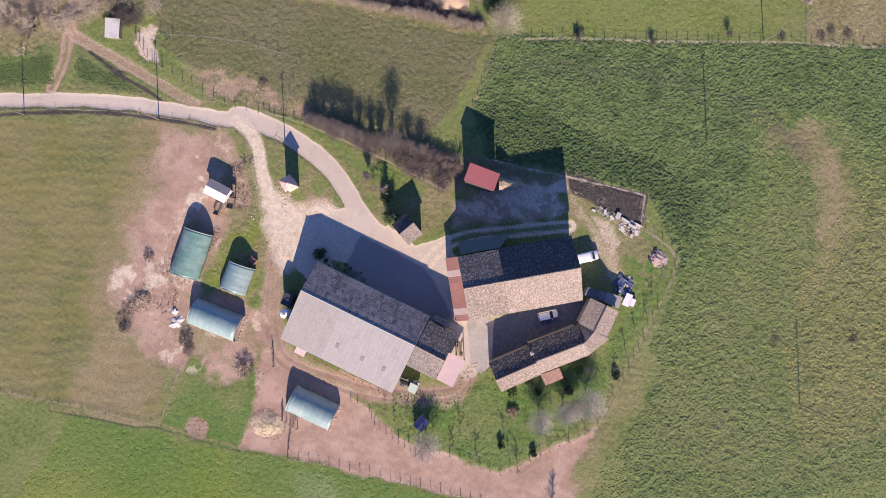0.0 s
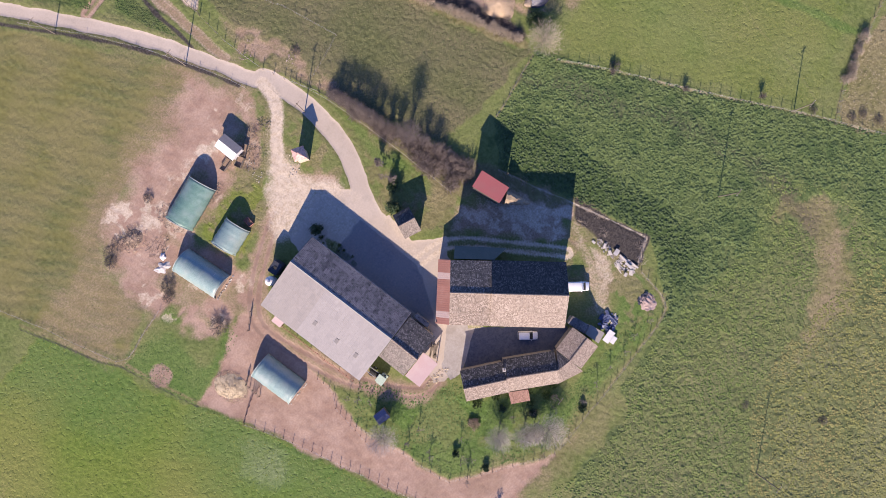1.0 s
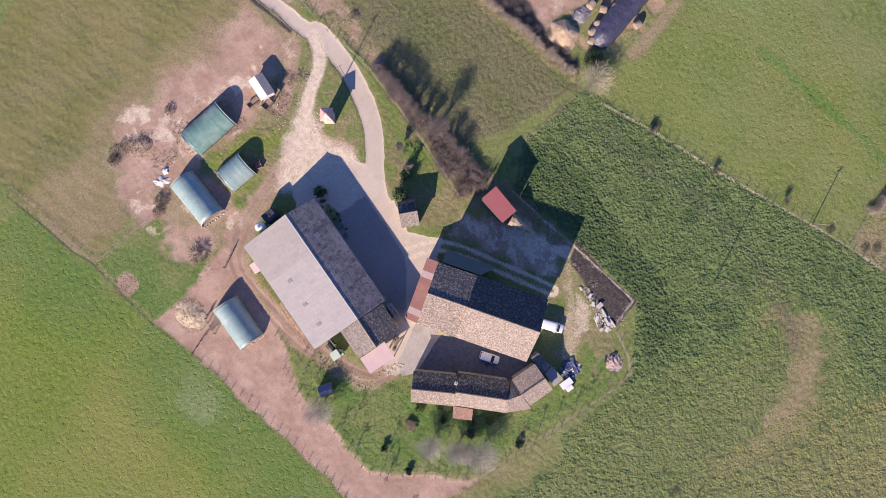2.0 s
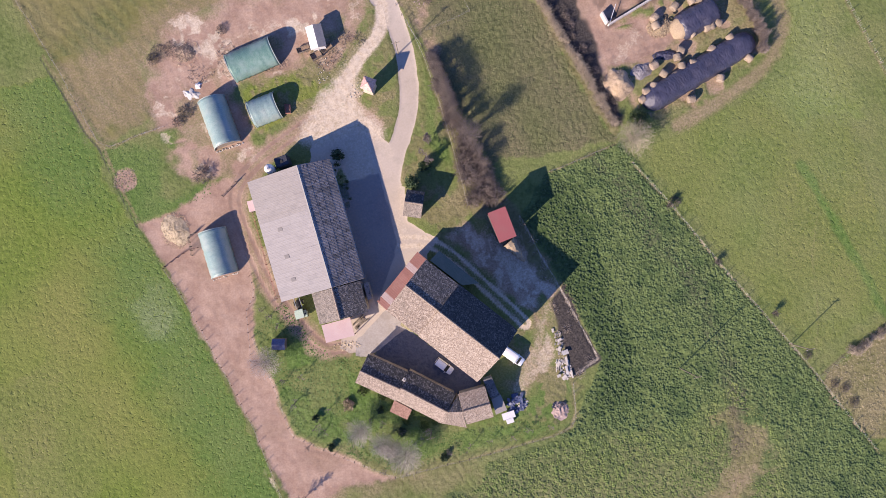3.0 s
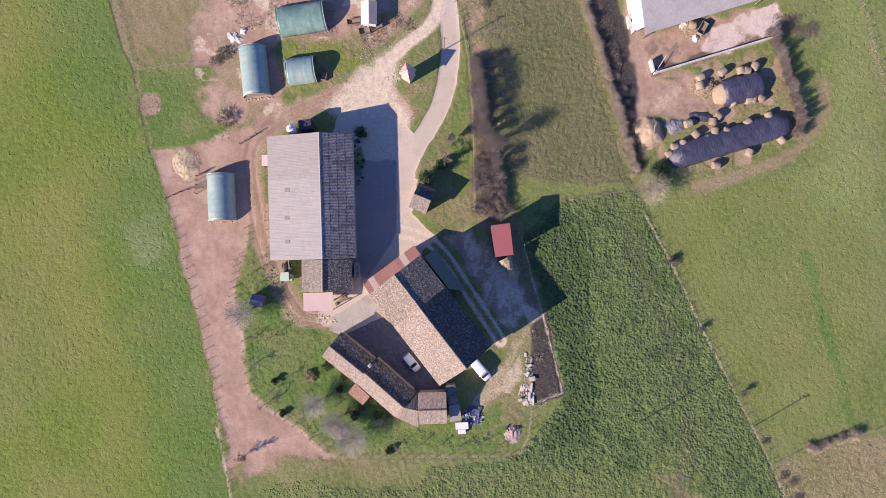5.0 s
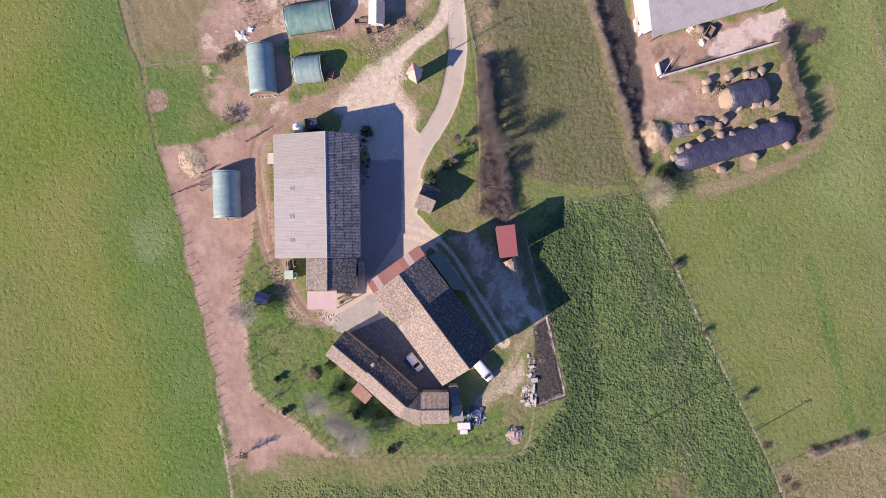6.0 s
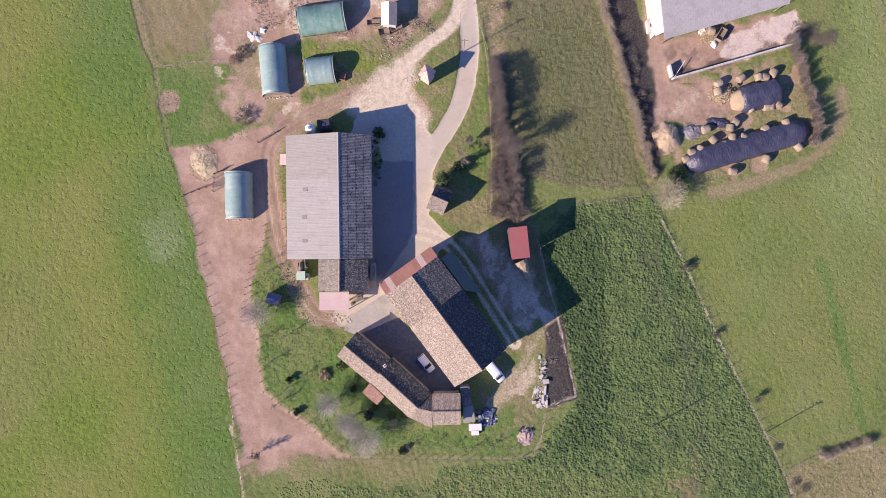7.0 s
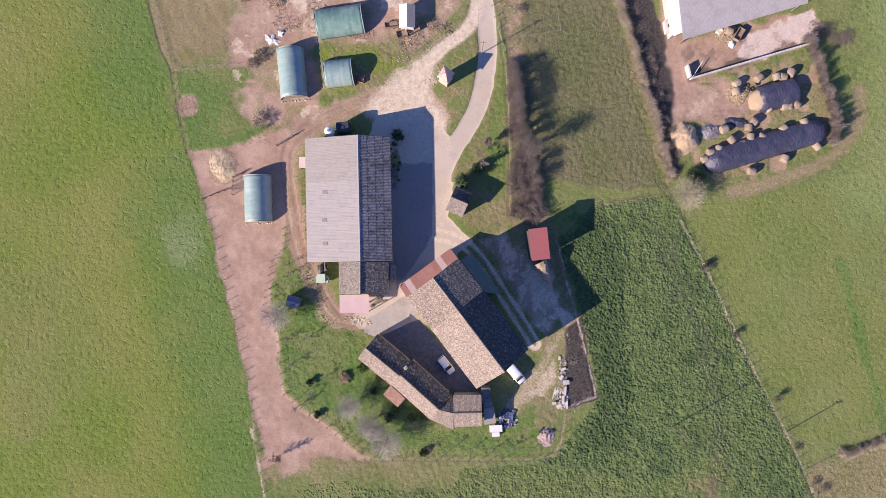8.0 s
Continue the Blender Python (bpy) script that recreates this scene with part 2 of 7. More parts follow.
M["pink_tile"] = tile_mat("pink_tile", [(0.48, 0.28, 0.24), (0.60, 0.36, 0.31), (0.68, 0.45, 0.40)], (0.4, 0.3, 0.27), 0.3)

def leaf_mat(name, dark, light, patch, rank=None):
    """Grass of many tones: each clump its own, with broad patches."""
    m, nt, bsdf, co = blank(name)
    geo = nt.nodes.new("ShaderNodeNewGeometry")
    broad = noise_node(nt, co, 0.10, 4.0, 0.55)
    col = mixed(nt, geo.outputs["Random Per Island"], dark, light)
    col = mixed(nt, maths(nt, "MULTIPLY", stepped(nt, broad, 0.4, 0.68), 0.7), col, patch)
    if rank:
        col = mixed(nt, maths(nt, "MULTIPLY", stepped(nt, noise_node(nt, co, 0.17, 5.0, 0.65), 0.5, 0.66), 0.75), col, rank)
    nt.links.new(col, bsdf.inputs["Base Color"])
    bsdf.inputs["Roughness"].default_value = 0.85
    bsdf.inputs["Specular IOR Level"].default_value = 0.2
    return m


M["crop_leaf"] = leaf_mat("crop_leaf", (0.065, 0.1, 0.037), (0.115, 0.165, 0.061), (0.111, 0.146, 0.058), (0.047, 0.08, 0.031))
M["rank_leaf"] = leaf_mat("rank_crop_leaf", (0.04, 0.07, 0.028), (0.088, 0.13, 0.05), (0.08, 0.112, 0.046), (0.032, 0.058, 0.026))
M["crop_pale"] = leaf_mat("pale_crop_leaf", (0.104, 0.146, 0.041), (0.15, 0.2, 0.06), (0.162, 0.188, 0.066))
M["thin_leaf"] = leaf_mat("thin_crop_leaf", (0.138, 0.155, 0.047), (0.208, 0.213, 0.074), (0.23, 0.205, 0.083))
M["verge_leaf"] = leaf_mat("verge_leaf", (0.05, 0.09, 0.026), (0.105, 0.15, 0.047), (0.1, 0.125, 0.05))
M["olive_leaf"] = leaf_mat("olive_leaf", (0.098, 0.109, 0.047), (0.172, 0.177, 0.081), (0.162, 0.154, 0.078))
M["lush_leaf"] = leaf_mat("lush_leaf", (0.098, 0.148, 0.024), (0.178, 0.222, 0.05), (0.205, 0.21, 0.07))
M["garden_leaf"] = leaf_mat("garden_leaf", (0.064, 0.125, 0.03), (0.138, 0.215, 0.066), (0.142, 0.18, 0.07), (0.045, 0.09, 0.025))
M["dry_leaf"] = leaf_mat("dry_leaf", (0.18, 0.165, 0.085), (0.31, 0.27, 0.16), (0.28, 0.235, 0.15))
M["bramble"] = mat("bramble_stems", (0.105, 0.086, 0.078), (0.29, 0.24, 0.215), 2.0, 0.95, 0, 0.2, 0.01, vary=0.2)
M["dry_twig"] = mat("dry_pale_twigs", (0.25, 0.205, 0.155), (0.44, 0.37, 0.295), 2.0, 0.95, 0, 0.2, 0.01, vary=0.15)
M["dark_twig"] = mat("dark_twigs", (0.07, 0.06, 0.055), (0.14, 0.12, 0.11), 2.0, 0.95, 0, 0.2, 0.01)
M["pale_twig"] = mat("pale_grey_twigs", (0.41, 0.345, 0.27), (0.55, 0.47, 0.375), 2.0, 0.95, 0, 0.2, 0.01)
M["grey_twig"] = mat("grey_twigs", (0.37, 0.33, 0.31), (0.54, 0.49, 0.46), 2.0, 0.95, 0, 0.2, 0.01)
M["corner_bramble"] = mat("pale_bramble_stems", (0.28, 0.235, 0.2), (0.5, 0.43, 0.37), 2.0, 0.95, 0, 0.2, 0.01, vary=0.2)
M["rust_wood"] = mat("reddish_posts", (0.16, 0.09, 0.07), (0.28, 0.17, 0.13), 2.0, 0.9, 0, 0.3, 0.02, vary=0.2)
M["concrete_pale"] = mat("pale_concrete", (0.44, 0.42, 0.40), (0.56, 0.54, 0.51), 1.5, 0.9, 0, 0.2, 0.02, None, (0.36, 0.33, 0.3), 0.5, 0.08)

# ---- ground ----
def smooth_noise(x, y, size, seed):
    """Value noise on a lattice of that size, for wavering borders."""
    rng = np.random.default_rng(seed)
    table = rng.random((257, 257))
    u, v = x / size + 500.37, y / size + 500.71
    i, j = np.floor(u).astype(int), np.floor(v).astype(int)
    f, g = u - i, v - j
    f, g = f * f * (3 - 2 * f), g * g * (3 - 2 * g)
    i, j = i % 256, j % 256
    return (table[i, j] * (1 - f) + table[i + 1, j] * f) * (1 - g) + (table[i, j + 1] * (1 - f) + table[i + 1, j + 1] * f) * g


def line_distance(x, y, pts):
    best = np.full(x.shape, 1e9)
    for (ax, ay), (bx, by) in zip(pts, pts[1:]):
        dx, dy = bx - ax, by - ay
        t = np.clip(((x - ax) * dx + (y - ay) * dy) / (dx * dx + dy * dy + 1e-9), 0, 1)
        best = np.minimum(best, np.hypot(x - ax - t * dx, y - ay - t * dy))
    return best


def area_distance(x, y, pts):
    """Distance to an area's border, negative inside."""
    inside = np.zeros(x.shape, bool)
    closed = list(pts) + [pts[0]]
    for (ax, ay), (bx, by) in zip(closed, closed[1:]):
        if ay != by:
            inside ^= ((ay > y) != (by > y)) & (x < (bx - ax) * (y - ay) / (by - ay) + ax)
    d = line_distance(x, y, closed)
    return np.where(inside, -d, d)


def flowing(pts, n=6):
    """A smooth line through a few points."""
    p = [np.array(q, float) for q in pts]
    p = [2 * p[0] - p[1]] + p + [2 * p[-1] - p[-2]]
    out = []
    for a, b, c, d in zip(p, p[1:], p[2:], p[3:]):
        for k in range(n):
            t = k / n
            out.append(tuple(0.5 * (2 * b + (c - a) * t + (2 * a - 5 * b + 4 * c - d) * t * t + (3 * b - 3 * c + d - a) * t ** 3)))
    return out + [tuple(p[-2])]


def fade(d, lo, hi):
    t = np.clip((d - lo) / (hi - lo), 0, 1)
    return t * t * (3 - 2 * t)


def axis(lo, hi, step):
    fine = np.arange(lo, hi + step / 2, step)
    far = np.array([4.0, 12, 30, 70, 160, 380, 900, 2200])
    return np.concatenate([lo - far[::-1], fine, hi + far])


ROAD = flowing([(-19.08, 109.99), (-10.87, 94.93), (-3.07, 79.67), (2.47, 65.81), (6.67, 52.56), (8.51, 50.72), (9.32, 43.82), (9.32, 38.07), (8.05, 31.17), (5.64, 25.42), (2.19, 19.90), (-0.46, 13.92), (-1.84, 7.02), (-2.53, 1.27)])
BRANCH = flowing([(7.00, 50.16), (5.10, 45.08), (-0.33, 40.64), (-5.04, 36.05), (-8.69, 31.88)])
TRACK_WEST = flowing([(-9.96, 31.87), (-18.73, 28.93), (-27.94, 24.35), (-31.84, 19.41), (-31.30, 11.34), (-29.37, 0.78), (-25.72, -7.63), (-22.09, -13.47), (-18.25, -14.72)])
TRACK_FARM = flowing([(6.15, 59.35), (6.54, 67.89), (7.03, 76.48), (7.22, 83.64), (7.94, 88.50), (12.27, 90.07), (17.87, 92.93)])
TRACK_LINK = flowing([(6.67, 88.49), (1.72, 86.86), (-4.56, 86.61)])
LANE = flowing([(-1.61, 2.99), (3.57, 1.50), (7.59, -2.18), (12.19, -9.09), (17.37, -17.14), (18.6, -19.3)])
YARD = [(-14.84, 25.99), (-9.66, 27.72), (-2.18, 28.64), (2.42, 20.59), (1.84, 13.92), (1.27, 7.02), (2.99, 4.14), (5.87, 1.84), (2.99, -1.03), (-1.61, -3.33), (-6.79, -9.66), (-4.49, -13.69), (-13.11, -17.94), (-15.99, -16.56), (-19.78, -15.07), (-16.56, -9.66), (-14.26, -3.33)]
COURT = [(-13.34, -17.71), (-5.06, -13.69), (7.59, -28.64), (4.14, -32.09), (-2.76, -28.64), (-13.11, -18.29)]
PADDOCK = [(-51.29, 19.90), (-44.16, 20.59), (-32.66, 24.84), (-30.36, 23.69), (-31.51, 12.77), (-32.09, 2.42), (-33.24, -3.33), (-35.19, -9.09), (-33.81, -18.29), (-32.32, -29.21), (-15.18, -42.67), (-25.76, -42.67), (-36.57, -44.97), (-37.72, -36.69), (-39.22, -29.79), (-41.52, -20.59), (-43.93, -10.24), (-46.12, 0.00), (-48.30, 8.17)]
WEST_SOIL = [(-1.04, 63.38), (2.62, 53.70), (-2.17, 46.76), (-9.84, 46.69), (-24.67, 48.10), (-32.79, 41.38), (-38.42, 42.35), (-43.60, 49.98), (-37.02, 57.19), (-24.26, 59.86), (-12.50, 59.45)]
HOOP_GRASS = [(-12.63, 44.62), (-7.45, 37.00), (-16.35, 31.81), (-24.02, 31.75), (-25.64, 41.19)]
LUSH = [(-55.55, 36.8), (-51.06, 36.46), (-46.46, 35.54), (-43.93, 33.47), (-44.62, 29.44), (-45.08, 24.84), (-43.93, 23.12), (-37.03, 24.73), (-33.58, 23.58), (-36.34, 21.74), (-43.59, 20.59), (-50.49, 19.67), (-52.9, 20.36), (-54.28, 27.14)]
GARDEN = [(-34.96, -6.79), (-27.49, -2.18), (-22.31, -13.69), (-15.41, -18.29), (-16.56, -22.89), (-2.76, -36.69), (13.34, -37.84), (22.54, -41.52), (-14.26, -42.21), (-32.09, -29.21), (-33.81, -15.99)]
WEST_FIELD = [(-60.72, 53.02), (-58.54, 43.82), (-57.04, 38.30), (-53.59, 24.27), (-48.76, 10.47), (-44.16, -7.94), (-39.91, -27.49), (-36.11, -52.79), (-55.66, -110.29), (-193.66, -110.29), (-193.66, 67.97)]
CROP = [(23.12, 1.84), (30.59, 9.09), (46.69, 11.04), (59.34, -15.99), (71.76, -41.86), (93.84, -87.29), (1.84, -98.79), (-32.66, -59.69), (-12.0, -46.4), (-2.0, -43.6), (17.9, -43.2), (22.8, -42.4), (25.0, -39.0), (31.74, -30.36), (29.44, -20.59)]
PASTURE = [(13.92, 39.22), (20.24, 13.92), (45.54, 11.62), (37.49, 43.82), (31.74, 57.62), (47.69, 14.48), (42.31, 45.10), (31.35, 71.58), (13.46, 71.43), (9.54, 51.46)]
DRY = [(55.28, -45.98), (59.81, -51.35), (61.25, -55.35), (60.0, -59.83), (55.55, -62.69), (52.17, -67.68), (45.14, -71.27), (39.71, -69.9), (32.66, -72.32), (26.76, -71.19), (24.38, -67.68), (27.2, -66.24), (33.34, -67.83), (38.38, -64.96), (47.4, -60.64), (52.55, -56.83), (52.75, -52.6), (51.07, -48.13)]
PEN_FIELD = [(-17.45, 99.27), (0.76, 62.37), (-7.89, 57.95), (-23.74, 58.84), (-37.02, 57.19), (-43.60, 49.98), (-42.49, 40.27), (-54.22, 36.85), (-67.34, 76.35)]
FARM_YARD = [(45.98, 40.08), (50.56, 43.56), (72.35, 48.29), (75.26, 43.71), (74.70, 41.41), (51.76, 34.37), (60.99, 28.69), (57.56, 25.79), (47.22, 25.73)]
SCRUB = [(72.95, -45.91), (82.11, -41.26), (99.33, -38.85), (105.23, -64.09), (79.93, -59.65)]
RUBBLE = [(22.31, -17.14), (24.38, -17.14), (25.53, -22.89), (25.76, -34.16), (23.69, -36.69), (22.08, -33.81), (22.54, -28.64), (23.00, -24.04)]
BAREFOOT = [(13.92, 38.07), (16.79, 21.97), (22.54, 5.87), (30.02, -20.59), (31.17, -30.36), (25.42, -33.24), (24.27, -18.29), (19.09, -4.48), (12.19, 7.02), (12.77, 27.72)]
HOOP_SOIL = [(-41.86, 53.02), (-10.81, 53.02), (-4.49, 46.12), (-10.81, 42.09), (-25.76, 41.52), (-24.04, 31.17), (-27.49, 23.12), (-39.56, 24.84), (-41.29, 30.02), (-44.74, 36.92)]
BACKYARD = [(7.59, 1.84), (16.79, 4.72), (23.12, 0.12), (24.84, -17.14), (20.24, -18.29), (12.19, -6.79)]
BARN_SIDE = [(-32.66, 23.12), (-27.49, 24.27), (-27.49, -3.33), (-23.46, -9.09), (-30.36, -6.79), (-32.66, 0.12)]
NORTH_SCRUB = [(10.03, 113.31), (27.19, 79.73), (11.30, 84.44), (5.64, 89.25), (-3.71, 106.29)]
ROAD_DITCH = flowing([(-17.04, 99.48), (-13.72, 93.48), (-8.01, 83.56), (-3.02, 73.28), (0.96, 62.48), (3.60, 53.56)])
TRACK_DITCH = flowing([(6.00, 83.02), (4.48, 75.18), (4.28, 69.30), (3.30, 63.67)])
STONY = [(12.28, 65.69), (15.12, 56.88), (16.42, 48.56), (15.84, 38.63), (14.58, 36.07), (10.38, 49.32), (9.21, 60.91)]
PEN_RUBBLE = [(14.8, 77.27), (16.22, 73.1), (10.27, 69.71), (9.22, 71.76), (10.36, 75.0)]
EAST_FIELD = [(49.57, 5.87), (73.14, -41.29), (93.84, -33.24), (93.84, 57.62), (84.64, 57.62), (84.64, 27.72), (80.04, 15.07), (53.59, 10.47)]
HEDGE_BANK = [(34.04, 59.92), (36.80, 50.72), (37.95, 43.82), (39.56, 35.77), (41.63, 27.72), (43.70, 20.82), (46.00, 13.92)]
WET_YARD = [(45.99, 39.51), (50.56, 42.98), (63.19, 44.79), (64.94, 39.63), (51.76, 35.52)]
HUT_GRASS = [(0.12, 11.04), (1.84, 12.77), (5.29, 7.59), (8.74, 8.17), (13.34, 11.04), (13.34, 4.72), (7.59, 4.49), (1.84, 6.44)]
BRAMBLE_SOUTH = [(24.87, -16.76), (28.08, -14.05), (31.74, -30.41), (25.53, -32.6)]
SLAB = [(-14.84, -13.69), (-7.13, -9.32), (-4.25, -13.92), (-13.11, -18.06), (-16.33, -17.14)]
APRON = [(-37.03, -36.69), (-25.76, -35.54), (-15.18, -41.86), (-2.76, -43.82), (-16.56, -45.66), (-36.34, -47.04)]
EAST_EDGE = [(82.34, 57.62), (84.07, 36.92), (82.34, 20.82), (75.44, 12.77), (82.34, 2.42), (96.14, 2.42), (96.14, 57.62)]
PEN_EDGE = [(-59.34, 55.32), (-57.39, 39.22), (-55.66, 37.84), (-39.56, 40.14), (-36.11, 55.32)]
NORTH_GREEN = [(-3.20, 106.55), (4.05, 94.86), (4.87, 89.50), (-4.82, 87.11), (-12.36, 101.87)]
LINK_GREEN = [(5.67, 85.42), (6.03, 73.41), (0.65, 75.15), (-3.77, 83.80)]
RANK_CROP = [(30.59, 8.63), (36.34, 4.72), (36.92, -13.69), (39.22, -29.79), (34.62, -40.71), (25.42, -42.67), (32.20, -30.71), (30.25, -20.59), (23.92, 1.04)]
WALL_SLURRY = [(51.06, 35.54), (59.34, 37.84), (68.54, 40.83), (74.29, 43.13)]
YARD_NORTH = [(-10.81, 27.14), (-2.18, 28.29), (-0.69, 17.37), (-4.49, 12.77), (-7.94, 16.22), (-9.09, 23.12)]
FARMSTEAD = [(-39.56, 55.32), (11.04, 55.32), (12.77, 7.02), (23.12, 1.27), (24.84, -18.29), (25.19, -41.29), (17.94, -41.29), (13.34, -36.69), (9.89, -28.64), (8.74, -4.48), (0.69, 4.72), (-16.56, 27.72), (-30.36, 23.12), (-40.71, 23.12)]
CLAMP_TRACK = flowing([(58.69, 11.21), (70.61, 14.96), (79.78, 19.16), (84.33, 25.85), (84.75, 32.28)])
BARN_FOOT = [(-9.89, 23.69), (-9.78, 16.22), (-9.78, 12.77)]
YARD_STRAW = (57.85, 43.36)
OLD_RING = (-52.10, 29.33)
DEAD_GRASS = [(-39.10, -36.69), (-38.18, -41.29), (-37.03, -47.04), (-36.11, -52.79)]
SOUTH_FENCE = [(-24.04, -36.9), (-14.84, -43.8), (-1.5, -44.2)]
CLAMP_YARD = [(47.27, 32.32), (60.49, 35.19), (64.52, 31.74), (64.52, 27.14), (54.74, 24.84), (47.27, 25.99)]
CLAMP_GRASS = [(50.14, 34.04), (74.29, 40.94), (79.47, 31.17), (80.62, 20.82), (70.84, 15.07), (54.74, 12.77), (48.99, 21.97)]
BARE_STREAK = [(60.21, -56.77), (55.87, -59.87), (50.02, -63.45), (45.8, -66.79), (39.58, -67.31)]
DITCH = [(37.26, 59.92), (40.48, 49.57), (42.09, 41.52), (43.59, 33.47), (45.54, 23.12), (46.92, 16.22)]
STREAK = [(41.60, 8.80), (48.92, -9.28), (54.15, -23.29), (55.77, -32.73), (56.37, -43.97), (54.42, -53.95)]
PALE_DIRT = [(23.69, -17.37), (21.16, -22.89), (17.71, -28.64), (13.92, -32.32)]
MOWN = [(81.77, -12.54), (78.32, -20.59), (76.59, -32.09), (73.72, -41.29)]
DRY_CROP = [(18.2, -43.4), (42.09, -47.42), (56.86, -41.15), (63.64, -56.94), (59.71, -74.35), (0.72, -109.62), (-30.48, -48.56), (-15.43, -45.36), (-2.0, -44.0), (8.85, -43.6)]
CHALK_AREA = [(-13.34, 32.55), (-10.58, 36.0), (-5.64, 39.22), (-2.19, 41.75), (1.84, 44.74), (4.37, 47.27), (5.87, 46.12), (3.57, 42.09), (0.69, 39.45), (-1.38, 36.0), (-1.84, 32.32), (-0.69, 29.1), (2.3, 26.11), (-0.23, 22.54), (-4.49, 25.65), (-9.66, 24.96), (-15.41, 25.65), (-17.48, 28.64)]
HOOP_GREEN = [(-44.16, 37.15), (-39.56, 36.92), (-38.18, 34.62), (-40.71, 33.24), (-43.7, 33.93)]
FIELD_EDGE = [(-62.56, 57.62), (-60.03, 49.57), (-57.5, 40.37), (-55.66, 36.92), (-54.74, 31.74), (-53.59, 25.42), (-52.21, 19.44)]
BACK_SOIL = [(12.42, 4.14), (18.52, -1.61), (21.62, -3.34), (24.84, -13.69), (21.16, -19.44), (17.37, -14.84), (12.77, -6.79), (7.82, 1.5)]
DRY_EAST = [(27.82, -65.69), (41.57, -66.1), (60.53, -70.63), (74.33, -81.29), (37.51, -120.35), (-2.38, -82.74), (16.98, -68.03)]
CATTLE_SLAB = [(60.03, 39.22), (62.79, 43.59), (67.62, 46.12), (75.21, 49.34), (77.28, 46.12), (76.13, 42.67), (69.12, 40.37), (63.37, 38.07)]
ISLE_END = [(-3.16, 37.04), (-1.24, 32.32), (1.79, 27.35), (0.81, 24.81), (0.66, 23.51), (-2.76, 28.29), (-4.3, 33.21)]
# Yard patch out to the barn's shadow edge, tinted as if in shade.
SHADED_YARD = [(-11.04, 17.37), (-1.84, 17.94), (-1.84, 3.57), (-3.91, -0.81), (-9.66, -9.09), (-11.04, 0.12)]
TRAMPLED = [(1.04, 59.31), (-7.59, 52.33), (-17.3, 52.5), (-22.2, 57.06), (-29.26, 58.33), (-37.12, 57.39), (-38.5, 51.3), (-28.25, 47.55), (-18.54, 48.66), (-9.24, 48.03), (2.14, 56.4)]
SOUTH_STRIP = [(-1.5, -44.0), (8.0, -43.9), (17.9, -43.5)]
DARK_BAND = [(80.9, -2.73), (85.44, -19.56), (88.17, -29.98), (90.9, -40.4)]
YARD_WEST = [(43.01, 53.02), (46.23, 53.02), (46.69, 44.97), (51.06, 43.82), (51.75, 35.77), (49.91, 27.72), (48.3, 20.59), (46.0, 22.54), (44.16, 34.62)]
PASTURE_NORTH = [(23.77, 76.82), (31.93, 60.84), (17.23, 53.34), (14.63, 63.2), (14.3, 70.71), (18.02, 74.38)]
DRY_NORTH = [(8.41, 106.89), (19.18, 85.8), (13.35, 83.53), (10.26, 86.84), (7.59, 89.32), (6.02, 93.07), (2.4, 93.32), (-0.1, 92.74), (-4.36, 100.37)]
SHED_SOIL = [(4.3, 53.08), (4.17, 49.34), (-0.01, 43.95), (-4.85, 40.67), (-7.76, 39.99), (-9.25, 42.9), (-5.7, 45.52), (-2.15, 48.15), (-1.2, 51.09)]
CORNER_GREEN = [(23.44, -29.74), (24.2, -35.0), (19.89, -39.12), (12.98, -38.16), (7.61, -37.7), (4.53, -36.7), (16.01, -34.05)]
CORNER_SOIL = [(22.73, -19.57), (24.33, -26.46), (20.37, -30.02), (17.4, -29.74), (19.62, -26.04)]
SHADE_SOIL = [(20.78, -0.68), (26.52, -14.43), (24.24, -16.24), (21.19, -12.02), (18.77, -4.28)]
LANE_VERGE = [(11.2, 36.5), (13.0, 36.0), (13.4, 22.0), (13.4, 14.5), (10.5, 15.5), (8.6, 20.5), (10.6, 28.0)]
WEEDS_TRACK = [(4.45, 84.54), (4.19, 79.53), (3.94, 72.98), (3.57, 68.68), (1.16, 75.41), (0.07, 82.56), (1.69, 84.92)]
WEEDS_ROAD = [(-5.49, 98.97), (-1.57, 94.55), (2.31, 89.48), (-3.13, 86.31), (-9.25, 97.04)]
FENCES = {}
FENCES["west"] = [(-61.18, 55.32), (-58.88, 44.97), (-57.04, 38.30), (-55.66, 37.15), (-50.49, 37.84), (-44.74, 38.76), (-39.56, 39.79)]
FENCES["pen"] = [(-64.22, 70.24), (-59.49, 54.69), (-55.51, 38.12), (-52.99, 36.20), (-48.60, 37.15), (-41.19, 37.73)]
FENCES["paddock"] = [(-49.11, 9.89), (-46.46, 2.42), (-43.59, -9.09), (-41.29, -18.29), (-39.56, -26.34), (-38.18, -37.84), (-36.11, -51.06)]
FENCES["garden"] = [(-35.19, -7.94), (-33.81, -17.14), (-32.66, -29.21), (-24.04, -35.9), (-14.5, -42.8), (1.84, -42.95), (17.9, -42.8), (22.3, -42.1), (24.0, -39.6), (24.5, -36.0), (24.9, -33.4)]
FENCES["inner"] = [(-32.66, 4.14), (-32.66, 0.12), (-34.96, -2.41), (-35.88, -7.36), (-36.69, -11.96), (-37.03, -14.84)]
FENCES["lane"] = [(11.04, 46.12), (12.54, 38.07), (13.34, 27.72), (13.57, 16.22), (13.57, 6.44)]
FENCES["bramble"] = [(23.12, 1.84), (25.19, -6.79), (27.72, -15.99), (30.02, -25.19), (31.17, -30.02), (25.76, -32.09)]
FENCES["crop_top"] = [(31.17, 8.86), (37.49, 9.78), (45.54, 10.93)]
